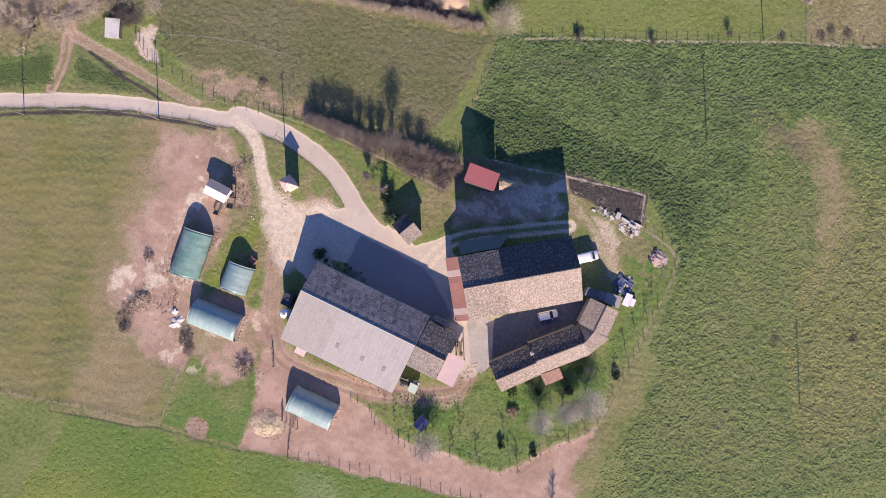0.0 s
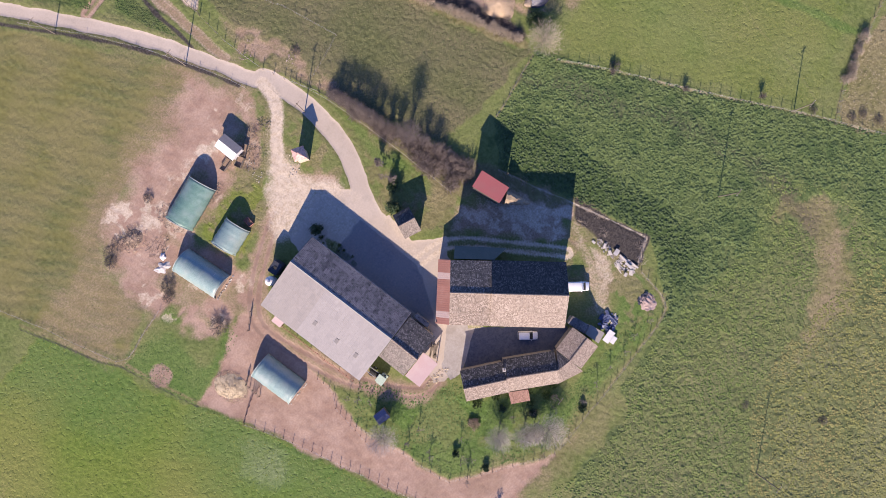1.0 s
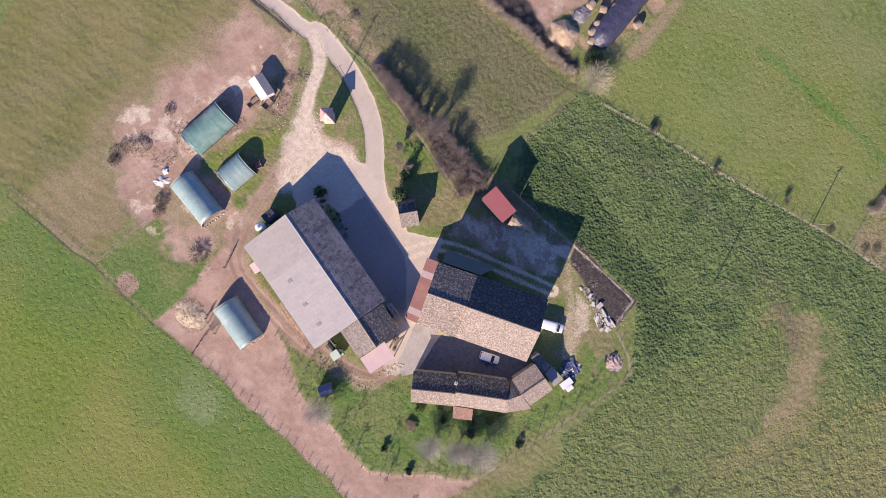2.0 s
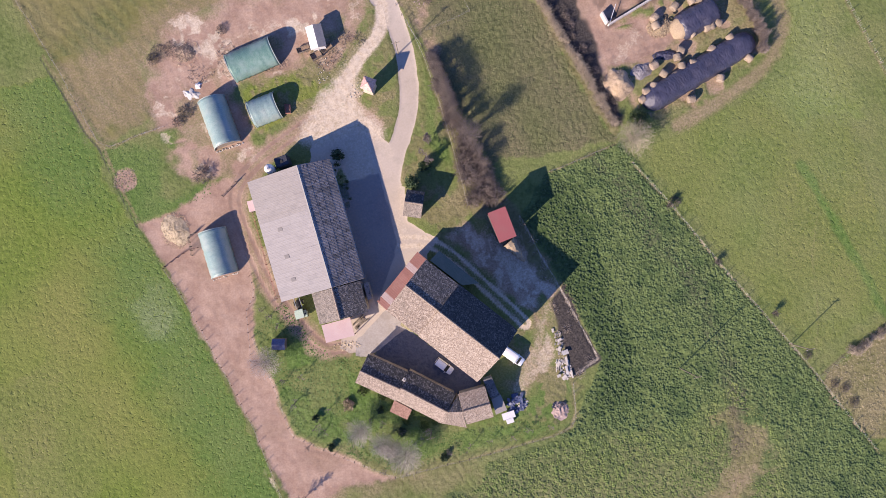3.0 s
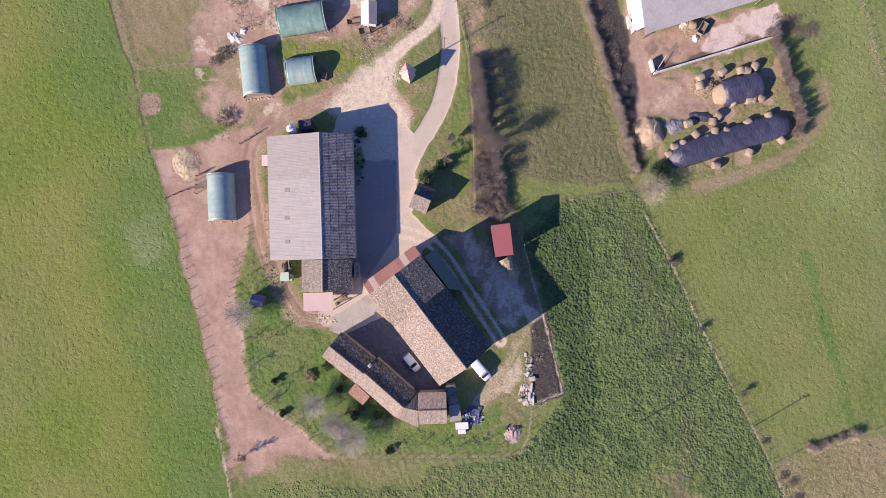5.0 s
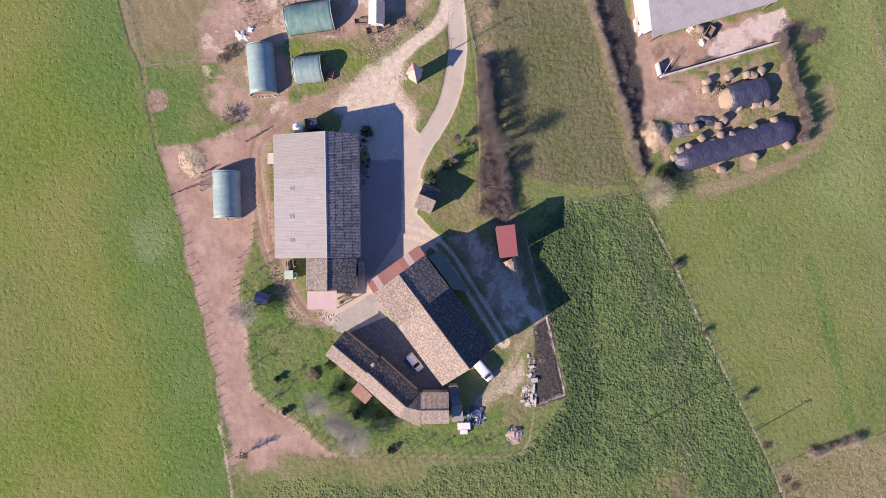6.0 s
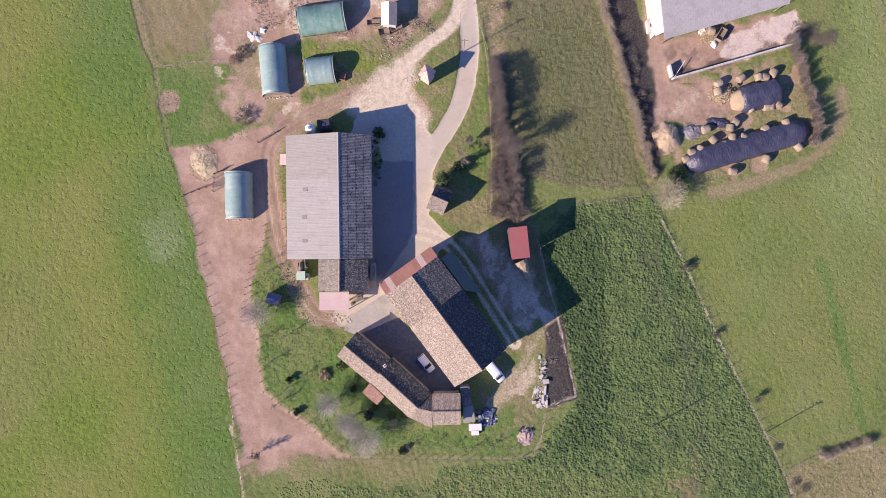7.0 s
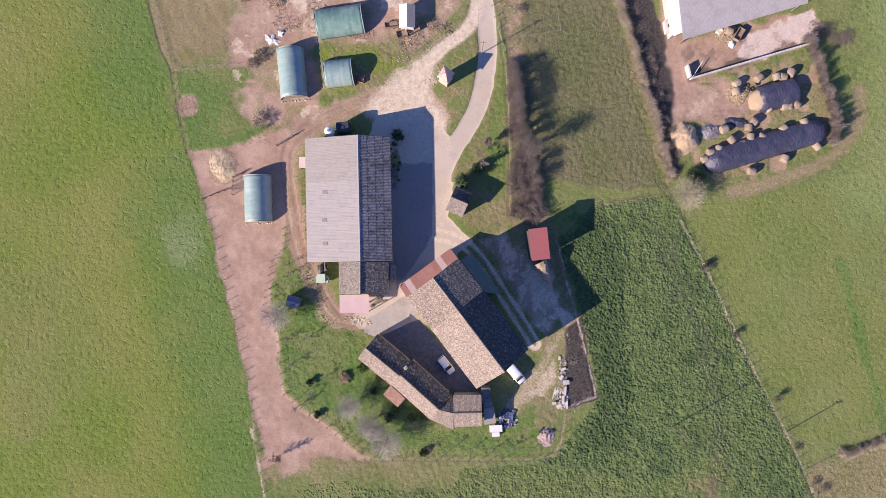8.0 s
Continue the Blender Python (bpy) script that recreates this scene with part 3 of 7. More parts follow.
FENCES["east"] = [(47.84, 6.44), (53.59, -4.48), (59.34, -17.14), (65.09, -28.64), (71.76, -41.75), (75.44, -50.49), (81.19, -63.14)]
FENCES["roadside"] = [(-14.25, 95.77), (-7.50, 83.82), (-2.71, 73.43), (1.27, 62.63), (4.06, 53.15), (3.99, 49.27)]
FENCES["pasture"] = [(9.89, 70.89), (8.95, 61.42), (9.02, 52.48), (11.14, 44.57), (13.54, 38.10)]
FENCES["paddock_top"] = [(-48.53, 10.24), (-43.59, 12.19), (-40.71, 12.19)]
FENCES["field_top"] = [(13.41, 76.54), (9.98, 71.96), (9.92, 67.05)]
FENCES["cross"] = [(72.71, -45.34), (79.81, -41.85), (90.14, -39.14), (101.61, -36.54)]
PALE_SPOT = (-52.44, 1.04)


RELIEF = {}


def ground_height(x, y):
    """The ground's height at points of the plan."""
    xs, ys, z = RELIEF["xs"], RELIEF["ys"], RELIEF["z"]
    i = np.clip(np.searchsorted(xs, x) - 1, 0, len(xs) - 2)
    j = np.clip(np.searchsorted(ys, y) - 1, 0, len(ys) - 2)
    f, g = (x - xs[i]) / (xs[i + 1] - xs[i]), (y - ys[j]) / (ys[j + 1] - ys[j])
    return (z[i, j] * (1 - f) + z[i + 1, j] * f) * (1 - g) + (z[i, j + 1] * (1 - f) + z[i + 1, j + 1] * f) * g


def build_ground():
    xs, ys = axis(-100.0, 106.0, 0.33), axis(-108.0, 108.0, 0.33)
    x, y = (a.ravel() for a in np.meshgrid(xs, ys, indexing="ij"))
    wob = (smooth_noise(x, y, 3.0, 1) - 0.5) * 2.0 + (smooth_noise(x, y, 1.2, 2) - 0.5) * 1.2
    near = (np.abs(x) < 130) & (np.abs(y) < 130)

    def zone(pts, soft, waver=1.0):
        d = area_distance(x, y, pts) + wob * waver
        return 1 - fade(d, -soft, soft)

    def way(pts, half, soft, waver=0.4):
        return 1 - fade(line_distance(x, y, pts) + wob * waver, half - soft, half + soft)

    def ruts(pts, gap, strength=1.0):
        return strength * (1 - fade(np.abs(line_distance(x, y, pts) - gap) + wob * 0.12, 0.25, 0.7))

    masks = {}
    masks["road"] = np.maximum.reduce([1 - fade(line_distance(x, y, [(px - 0.25, py) for px, py in ROAD]) + wob * 0.2 + 0.55 * fade(y, 46, 58), 1.4, 2.5), zone(YARD, 0.8, 0.7)])
    # Shade of the courtyard and barn painted in as a blue-dark tone.
    masks["shade_tar"] = np.maximum(zone(COURT, 0.6, 0.4), 0.51 * zone(SHADED_YARD, 0.5, 0.3))
    masks["chalk"] = np.maximum.reduce([way(BRANCH, 1.5, 1.0, 0.2), ruts(TRACK_FARM, 0.85, 0.45), 0.6 * zone(CORNER_SOIL, 1.0, 0.8), 0.66 * zone(SHADE_SOIL, 1.2, 1.0), 0.5 * zone(SHED_SOIL, 1.0) * fade(smooth_noise(x, y, 1.4, 118), 0.5, 0.7), ruts(TRACK_LINK, 0.7, 0.35), ruts(LANE, 0.9, 0.8), 0.4 * way(LANE, 1.9, 0.8), 0.5 * way(PALE_DIRT, 1.5, 1.3, 1.0),
                                        zone(CHALK_AREA, 3.0, 0.45) * (0.7 + 0.3 * smooth_noise(x, y, 1.7, 91)), 0.55 * zone(ISLE_END, 1.8, 0.6), 0.72 * zone(TRAMPLED, 2.0, 1.2) * fade(smooth_noise(x, y, 2.6, 98) * 0.6 + smooth_noise(x, y, 0.9, 99) * 0.4, 0.45, 0.66), 0.34 * zone(RUBBLE, 1.2, 1.4), 0.75 * zone(PEN_RUBBLE, 0.8), 0.42 * way(FENCES["garden"], 0.3, 0.25, 0.15), 0.5 * way(FENCES["east"], 0.25, 0.25, 0.2), 0.3 * zone(STONY, 1.5, 2.0), 0.45 * zone(BACKYARD, 2.5, 2.5), 0.68 * zone(BACK_SOIL, 2.0, 1.0) * fade(smooth_noise(x, y, 1.8, 102) * 0.55 + smooth_noise(x, y, 0.7, 103) * 0.45, 0.36, 0.56), 0.6 * zone(YARD_NORTH, 2.5, 1.5), 0.5 * zone(YARD, 1.5, 1.0) * fade(smooth_noise(x, y, 4.0, 77), 0.35, 0.65), 0.6 * way(FENCES["bramble"], 0.3, 0.25, 0.3), 0.45 * way(FENCES["lane"], 0.35, 0.3, 0.2), 0.55 * way(DEAD_GRASS, 0.35, 0.3, 0.25)])
    masks["soil"] = np.maximum.reduce([zone(PADDOCK, 1.0, 0.6), 0.85 * zone(APRON, 4.0, 2.0) * (1 - 0.75 * fade(x, -33, -22)), 0.42 * way(CLAMP_TRACK, 1.5, 0.9, 0.5), zone(WEST_SOIL, 7.0, 1.6), 0.42 * (1 - fade(area_distance(x, y, WEST_SOIL) + wob * 2, 1, 11)), 0.42 * zone(PEN_EDGE, 3.0, 2.0), 0.6 * zone(STONY, 1.6, 1.4) * (0.45 + 0.55 * fade(smooth_noise(x, y, 2.2, 119), 0.35, 0.6)), 0.8 * zone(PEN_RUBBLE, 0.8), 0.62 * way(TRACK_FARM, 1.35, 0.5, 0.3), 0.8 * zone(SHED_SOIL, 1.0, 0.8) * (0.7 + 0.3 * smooth_noise(x, y, 1.5, 117)), 0.5 * zone(CORNER_SOIL, 1.2), 0.75 * zone(SHADE_SOIL, 1.0), 0.85 * ruts(TRACK_LINK, 0.7), 0.4 * way(TRACK_LINK, 1.3, 0.5), 0.8 * (1 - fade(np.hypot(x - OLD_RING[0], y - OLD_RING[1]) + wob * 0.4, 2.1, 3.2)), 0.62 * way(TRACK_WEST, 2.6, 1.0, 0.7), ruts(TRACK_WEST, 0.9), zone(FARM_YARD, 1.6), 0.85 * zone(CLAMP_YARD, 2.0, 2.0), 0.86 * zone(HOOP_SOIL, 2.5, 1.6) * (0.66 + 0.34 * fade(smooth_noise(x, y, 2.8, 101), 0.3, 0.55)) * (1 - 0.8 * zone(LUSH, 2.0, 1.2)) * (1 - 0.8 * zone(HOOP_GREEN, 1.2)), 0.72 * zone(BACK_SOIL, 1.5), 0.4 * way(BARE_STREAK, 1.6, 2.4, 1.6), 0.42 * (1 - fade(np.hypot(x - 25.41, y + 74.29) + wob * 1.2, 0.5, 3.2)), zone(CATTLE_SLAB, 1.5), 0.85 * zone(ISLE_END, 2.2, 0.7), 0.8 * zone(YARD_WEST, 1.5), 0.45 * way(PALE_DIRT, 2.0, 1.5, 1.2), 0.62 * zone(CLAMP_GRASS, 2.0, 2.0) * fade(smooth_noise(x, y, 2.0, 95), 0.4, 0.65)])
    masks["lush"] = np.maximum.reduce([0.7 * zone(HOOP_GRASS, 1.2), zone(WEST_FIELD, 0.8) * (0.62 + 0.3 * (1 - fade(np.minimum(line_distance(x, y, FENCES["west"]), line_distance(x, y, FENCES["paddock"])) + wob * 2, 5, 24))), 0.46 * zone(EAST_FIELD, 1.5), 0.65 * zone(EAST_EDGE, 7.0, 3.0), 0.2 * zone(NORTH_GREEN, 1.5), 0.2 * zone(LINK_GREEN, 1.0)])
    beside = np.minimum(line_distance(x, y, FENCES["west"]), line_distance(x, y, FENCES["paddock"]))
    masks["verdant"] = np.maximum.reduce([0.9 * zone(GARDEN, 1.5) * (0.35 + 0.65 * fade(smooth_noise(x, y, 5.0, 120) * 0.65 + smooth_noise(x, y, 1.6, 121) * 0.35 - 0.12 * fade(y, -28, -14), 0.34, 0.52)), 0.8 * zone(CORNER_GREEN, 1.0), 0.62 * zone(LANE_VERGE, 1.0), 0.9 * zone(LUSH, 2.0), 0.7 * zone(HOOP_GREEN, 1.2), 0.85 * zone(WEST_FIELD, 0.8) * (1 - fade(beside + wob * 2, 4, 30)), 0.5 * zone(NORTH_GREEN, 1.5), 0.5 * zone(LINK_GREEN, 1.0), 0.85 * way(DARK_BAND, 1.0, 0.8, 0.4)])
    masks["pale"] = 0.55 * (1 - fade(np.hypot(x - PALE_SPOT[0], (y - PALE_SPOT[1]) * 0.8) + wob * 1.5, 0.5, 9.0))
    masks["pale"] = np.maximum.reduce([masks["pale"], 0.5 * zone(EAST_EDGE, 8.0, 1.5), 0.2 * zone(EAST_FIELD, 5.0, 2.0) * (0.4 + 1.2 * smooth_noise(x, y, 8.0, 113)), 0.3 * zone(CLAMP_GRASS, 4.0, 2.0)])
    masks["pale"] = np.maximum(masks["pale"], 0.3 * way(SOUTH_STRIP, 1.2, 1.2, 0.6))
    masks["slab"] = zone(SLAB, 0.4, 0.25)
    masks["apron"] = 0.9 * zone(CATTLE_SLAB, 1.2, 1.0) * (0.55 + 0.45 * fade(smooth_noise(x, y, 1.8, 83), 0.25, 0.45))
    masks["crop"] = zone(CROP, 0.5, 0.3) * (1 - 0.9 * way(SOUTH_FENCE, 5.2, 2.4, 1.0)) * (1 - 0.7 * way(SOUTH_STRIP, 0.9, 0.9, 0.6))
    masks["rank"] = np.maximum.reduce([zone(RANK_CROP, 2.5, 2.0), 0.75 * zone(WEEDS_TRACK, 1.2, 1.2), 0.8 * zone(WEEDS_ROAD, 1.8, 1.5)])
    masks["olive"] = np.maximum.reduce([zone(PASTURE, 1.0), 0.85 * zone(PASTURE_NORTH, 1.2), 0.6 * zone(PEN_FIELD, 0.8, 0.4), 0.6 * zone(NORTH_GREEN, 1.5), 0.6 * zone(LINK_GREEN, 1.0), 0.5 * way(ROAD_DITCH, 3.0, 2.0)])
    rows = np.sin((-x * -0.89 + y * 0.455) * 2.4 + smooth_noise(x, y, 9.0, 110) * 5.0 + smooth_noise(x * 0.455 + y * -0.89, -x * -0.89 + y * 0.455, 3.0, 111) * 2.0)
    masks["grazed"] = zone(PEN_FIELD, 0.8, 0.4) * (0.72 + 0.16 * rows + 0.5 * (smooth_noise(x, y, 5.0, 112) - 0.5))
    masks["dry"] = np.maximum.reduce([zone(DRY, 3.0, 2.2) * 0.92, zone(DRY_EAST, 8.0, 3.0) * 0.52, 0.8 * zone(APRON, 4.0, 2.0), 0.6 * way(SOUTH_FENCE, 4.6, 2.6, 1.2), zone(DRY_CROP, 9.0, 4.0) * 0.47, 0.4 * way(MOWN, 0.3, 0.3, 0.1), zone(SCRUB, 0.8), 0.8 * zone(RUBBLE, 1.5, 1.5) * (1 - 0.8 * zone(CORNER_GREEN, 1.0)), 0.9 * way([(px + 0.8, py) for px, py in FIELD_EDGE], 0.45, 0.35, 0.2), 0.85 * zone(BAREFOOT, 1.0) * (1 - 0.8 * zone(CORNER_GREEN, 1.0)), 0.6 * zone(BACKYARD, 2.0, 1.5), 0.9 * zone(HUT_GRASS, 1.5, 1.5), 0.6 * zone(BARN_SIDE, 1.5), 0.35 * zone(HOOP_GRASS, 2.0, 1.5), zone(NORTH_SCRUB, 3.0, 2.0), 0.9 * zone(DRY_NORTH, 2.0, 1.5), 0.6 * zone(SHED_SOIL, 1.0), way(HEDGE_BANK, 0.9, 0.5), 0.75 * zone(STONY, 1.5)] + [0.75 * way(FENCES[k], 0.35, 0.3, 0.15) for k in ("garden", "east", "bramble", "cross", "crop_top", "paddock", "pen")])
    patchy = fade(smooth_noise(x, y, 2.6, 71) * 0.6 + smooth_noise(x, y, 0.9, 72) * 0.4, 0.42, 0.62)
    masks["dry"] = np.maximum.reduce([masks["dry"], 0.5 * way(ROAD, 3.4, 1.6, 1.2), 0.55 * way(BRANCH, 3.0, 1.5, 1.2), 0.75 * zone(FARMSTEAD, 2.5) * patchy * (1 - 0.8 * zone(LANE_VERGE, 1.0)), 0.95 * zone(CLAMP_GRASS, 3.0, 2.0) * (0.6 + 0.4 * patchy), 0.7 * way(CLAMP_TRACK, 1.9, 1.0, 0.5), 0.7 * way([(85.57, 75.92), (94.79, 39.47), (96.55, 32.37), (98.98, 22.9), (109.45, -18.52)], 0.4, 0.3, 0.2)])
    masks["dry"] = np.maximum(masks["dry"], 0.42 * zone(WEST_FIELD, 0.8) * fade(beside, 12, 40) * fade(smooth_noise(x, y, 13.0, 78) * 0.7 + smooth_noise(x, y, 3.0, 79) * 0.3, 0.42, 0.66))
    masks["chalk"] = np.maximum(masks["chalk"], 0.6 * zone(HOOP_SOIL, 2.0) * fade(smooth_noise(x, y, 3.4, 73) * 0.6 + smooth_noise(x, y, 0.8, 74) * 0.4, 0.55, 0.72))
    masks["chalk"] = np.maximum(masks["chalk"], 0.5 * zone(CLAMP_YARD, 3.0) * fade(smooth_noise(x, y, 2.2, 75) * 0.6 + smooth_noise(x, y, 0.7, 76) * 0.4, 0.52, 0.7))
    masks["road"] = masks["road"] * (1 - 0.55 * way(BARN_FOOT, 0.6, 0.6, 1.2))
    # Mud, and shade painted as dark earth: ditches, bramble corner, fence line, hay rack.
    masks["mud_shade"] = np.maximum.reduce([1 - fade(line_distance(x, y, DITCH) + wob * 0.6 + 1.4 * (1 - fade(y, 22, 34)), 1.9, 3.9), 0.95 * way(ROAD_DITCH, 0.45, 0.3, 0.15), 0.9 * way(TRACK_DITCH, 0.5, 0.3, 0.2), 0.5 * way(STREAK, 2.4, 2.2, 1.5), 0.3 * zone(BAREFOOT, 1.5), 1.2 * zone(BRAMBLE_SOUTH, 0.6, 0.5), 0.5 * zone(WET_YARD, 2.0, 2.0) * fade(smooth_noise(x, y, 2.4, 81) * 0.5 + smooth_noise(x, y, 0.7, 82) * 0.5, 0.44, 0.6), 0.4 * zone(CLAMP_YARD, 2.0, 1.0) * fade(smooth_noise(x * 0.5, y, 1.2, 115) * 0.6 + smooth_noise(x, y, 0.5, 116) * 0.4, 0.52, 0.68), 0.6 * (1 - fade(np.hypot(x - 61.41, y - 43.82) + wob * 0.8, 0.8, 3.0)), 0.7 * way(WALL_SLURRY, 0.9, 0.8, 1.0), 0.7 * way([(px + 0.7, py) for px, py in FENCES["lane"]], 0.3, 0.25, 0.15), 0.75 * way(FIELD_EDGE, 0.22, 0.2, 0.08), 0.4 * ruts(TRACK_WEST, 0.9)])
    def lumps(size, seed):
        """Rounded clumps with gaps between them, 0 to 1."""
        a = smooth_noise(x * 0.83 - y * 0.56, x * 0.56 + y * 0.83, size, seed)
        b = smooth_noise(x * 0.29 + y * 0.96, -x * 0.96 + y * 0.29, size * 0.62, seed + 1)
        return np.clip((a * 0.62 + b * 0.38 - 0.32) / 0.36, 0, 1)

    bare = np.clip(np.maximum.reduce([masks["road"], masks["shade_tar"], masks["slab"], masks["soil"] * 1.1, masks["chalk"] * 1.2]), 0, 1)
    rank = 0.06 + 0.165 * masks["crop"] + 0.11 * masks["olive"] + 0.10 * masks["dry"] + 0.13 * zone(GARDEN, 1.5) + 0.03 * masks["lush"]
    rank *= (1 - 0.85 * zone(DRY, 1.8, 1.6))
    rank *= (1 - bare) * np.where(near, 1.0, 0.0)
    coarse = fade(smooth_noise(x, y, 14.0, 9), 0.35, 0.7)
    height = (smooth_noise(x, y, 9.0, 5) - 0.5) * 0.10 * (1 - 0.9 * masks["road"])
    height += 0.55 * rank * (lumps(0.55, 20) * (1 - 0.4 * coarse) + lumps(0.95, 30) * (0.3 + 0.5 * coarse) - 0.3)
    height += (lumps(0.8, 40) - 0.5) * 0.05 * (1 - masks["road"]) * bare
    height = np.where(near, height, 0.0) - 0.02
    RELIEF.update(xs=xs, ys=ys, z=height.reshape(len(xs), len(ys)))
    nx, ny = len(xs), len(ys)
    verts = np.stack([x, y, height], 1)
    i, j = np.meshgrid(np.arange(nx - 1), np.arange(ny - 1), indexing="ij")
    a = (i * ny + j).ravel()
    faces = np.stack([a, a + ny, a + ny + 1, a + 1], 1)
    me = bpy.data.meshes.new("ground")
    me.vertices.add(len(verts))
    me.vertices.foreach_set("co", verts.ravel())
    me.loops.add(faces.size)
    me.loops.foreach_set("vertex_index", faces.ravel().astype(np.int32))
    me.polygons.add(len(faces))
    me.polygons.foreach_set("loop_start", np.arange(0, faces.size, 4, dtype=np.int32))
    me.polygons.foreach_set("use_smooth", np.ones(len(faces), bool))
    me.update(calc_edges=True)
    for key, v in masks.items():
        me.attributes.new(key, "FLOAT", "POINT").data.foreach_set("value", v.astype(np.float32))
    me.materials.append(ground_material())
    return tagged(new("ground", me), "rolling farm ground of grass, crop, bare earth and gravel", "ground", kind="structure")


def ground_material():
    m, nt, bsdf, co = blank("farm_ground")

    def mask(key):
        a = nt.nodes.new("ShaderNodeAttribute")
        a.attribute_name = key
        return a.outputs["Fac"]

    fine = noise_node(nt, co, 2.6, 4.0, 0.58)
    clump = noise_node(nt, co, 1.1, 4.0, 0.62)
    broad = noise_node(nt, co, 0.09, 4.0, 0.55)
    wide = noise_node(nt, co, 0.035, 3.0, 0.5)
    drill = noise_node(nt, co, 1.0, 3.0, 0.6, (0.5, 2.2, 1))

    def tone(f, a, b, lo=0.3, hi=0.7):
        return mixed(nt, stepped(nt, f, lo, hi), a, b)

    grass = mixed(nt, stepped(nt, broad, 0.35, 0.65), tone(clump, (0.095, 0.13, 0.036), (0.165, 0.205, 0.068)), tone(fine, (0.135, 0.16, 0.054), (0.205, 0.22, 0.088)))
    lush = mixed(nt, stepped(nt, wide, 0.35, 0.65), tone(clump, (0.096, 0.151, 0.019), (0.166, 0.227, 0.039)), tone(fine, (0.157, 0.178, 0.041), (0.23, 0.236, 0.07)))
    verdant = mixed(nt, stepped(nt, broad, 0.35, 0.65), tone(clump, (0.068, 0.132, 0.027), (0.126, 0.20, 0.052)), tone(fine, (0.084, 0.142, 0.034), (0.158, 0.212, 0.068)))
    crop = mixed(nt, stepped(nt, noise_node(nt, co, 0.17, 5.0, 0.65), 0.66, 0.48), tone(clump, (0.042, 0.075, 0.028), (0.095, 0.14, 0.05)), tone(drill, (0.07, 0.105, 0.036), (0.14, 0.185, 0.066)))
    olive = mixed(nt, stepped(nt, broad, 0.35, 0.65), tone(clump, (0.083, 0.095, 0.039), (0.147, 0.155, 0.07)), tone(fine, (0.117, 0.112, 0.058), (0.182, 0.168, 0.093)))
    dry = mixed(nt, stepped(nt, broad, 0.35, 0.65), tone(clump, (0.125, 0.125, 0.05), (0.225, 0.21, 0.10)), tone(fine, (0.165, 0.145, 0.072), (0.29, 0.25, 0.14)))
    hoof = noise_node(nt, co, 0.22, 5.0, 0.6)
    soil = mixed(nt, stepped(nt, hoof, 0.36, 0.64), tone(fine, (0.294, 0.193, 0.143), (0.345, 0.235, 0.176)), tone(fine, (0.366, 0.253, 0.189), (0.443, 0.317, 0.244)))
    soil = mixed(nt, maths(nt, "MULTIPLY", stepped(nt, broad, 0.5, 0.72), 0.45), soil, tone(clump, (0.19, 0.13, 0.085), (0.30, 0.21, 0.14)))
    soil = mixed(nt, maths(nt, "MULTIPLY", stepped(nt, noise_node(nt, co, 0.6, 5.0, 0.65), 0.56, 0.72), 0.4), soil, (0.46, 0.34, 0.26))
    soil = mixed(nt, maths(nt, "MULTIPLY", stepped(nt, drill, 0.6, 0.78), 0.3), soil, (0.17, 0.115, 0.085))
    stain = noise_node(nt, co, 0.3, 5.0, 0.7)
    chalk = mixed(nt, stepped(nt, clump, 0.4, 0.7), tone(fine, (0.54, 0.455, 0.35), (0.63, 0.54, 0.42)), tone(fine, (0.43, 0.345, 0.252), (0.52, 0.425, 0.315)))
    chalk = mixed(nt, maths(nt, "MULTIPLY", stepped(nt, noise_node(nt, co, 0.45, 6.0, 0.7), 0.52, 0.68), 0.5), chalk, tone(fine, (0.27, 0.215, 0.135), (0.36, 0.295, 0.2)))
    gravel = mixed(nt, stepped(nt, broad, 0.35, 0.65), tone(fine, (0.44, 0.372, 0.302), (0.47, 0.40, 0.327)), tone(fine, (0.485, 0.413, 0.34), (0.525, 0.45, 0.372)))
    gravel = mixed(nt, maths(nt, "MULTIPLY", stepped(nt, stain, 0.48, 0.72), 0.38), gravel, tone(clump, (0.24, 0.215, 0.18), (0.36, 0.32, 0.26)))
    # Near-black earth, dark enough to serve as painted shade too.
    mud_shade = tone(fine, (0.037, 0.033, 0.031), (0.085, 0.075, 0.069))
    # Asphalt with the cool blue of sky-lit shade mixed into its colour.
    shade_tar = mixed(nt, stepped(nt, clump, 0.35, 0.75), tone(fine, (0.07, 0.083, 0.118), (0.105, 0.118, 0.155)), (0.13, 0.14, 0.17))
    pale_grass = tone(clump, (0.18, 0.225, 0.105), (0.26, 0.30, 0.165))
    slab = mixed(nt, stepped(nt, stain, 0.4, 0.7), tone(fine, (0.345, 0.318, 0.292), (0.41, 0.378, 0.348)), (0.30, 0.27, 0.24))
    apron = mixed(nt, stepped(nt, stain, 0.5, 0.72), tone(fine, (0.47, 0.385, 0.335), (0.58, 0.485, 0.43)), (0.27, 0.2, 0.155))
    grazed = mixed(nt, stepped(nt, broad, 0.35, 0.65), tone(clump, (0.150, 0.146, 0.049), (0.184, 0.178, 0.066)), tone(fine, (0.178, 0.163, 0.068), (0.217, 0.196, 0.09)))
    col = grass
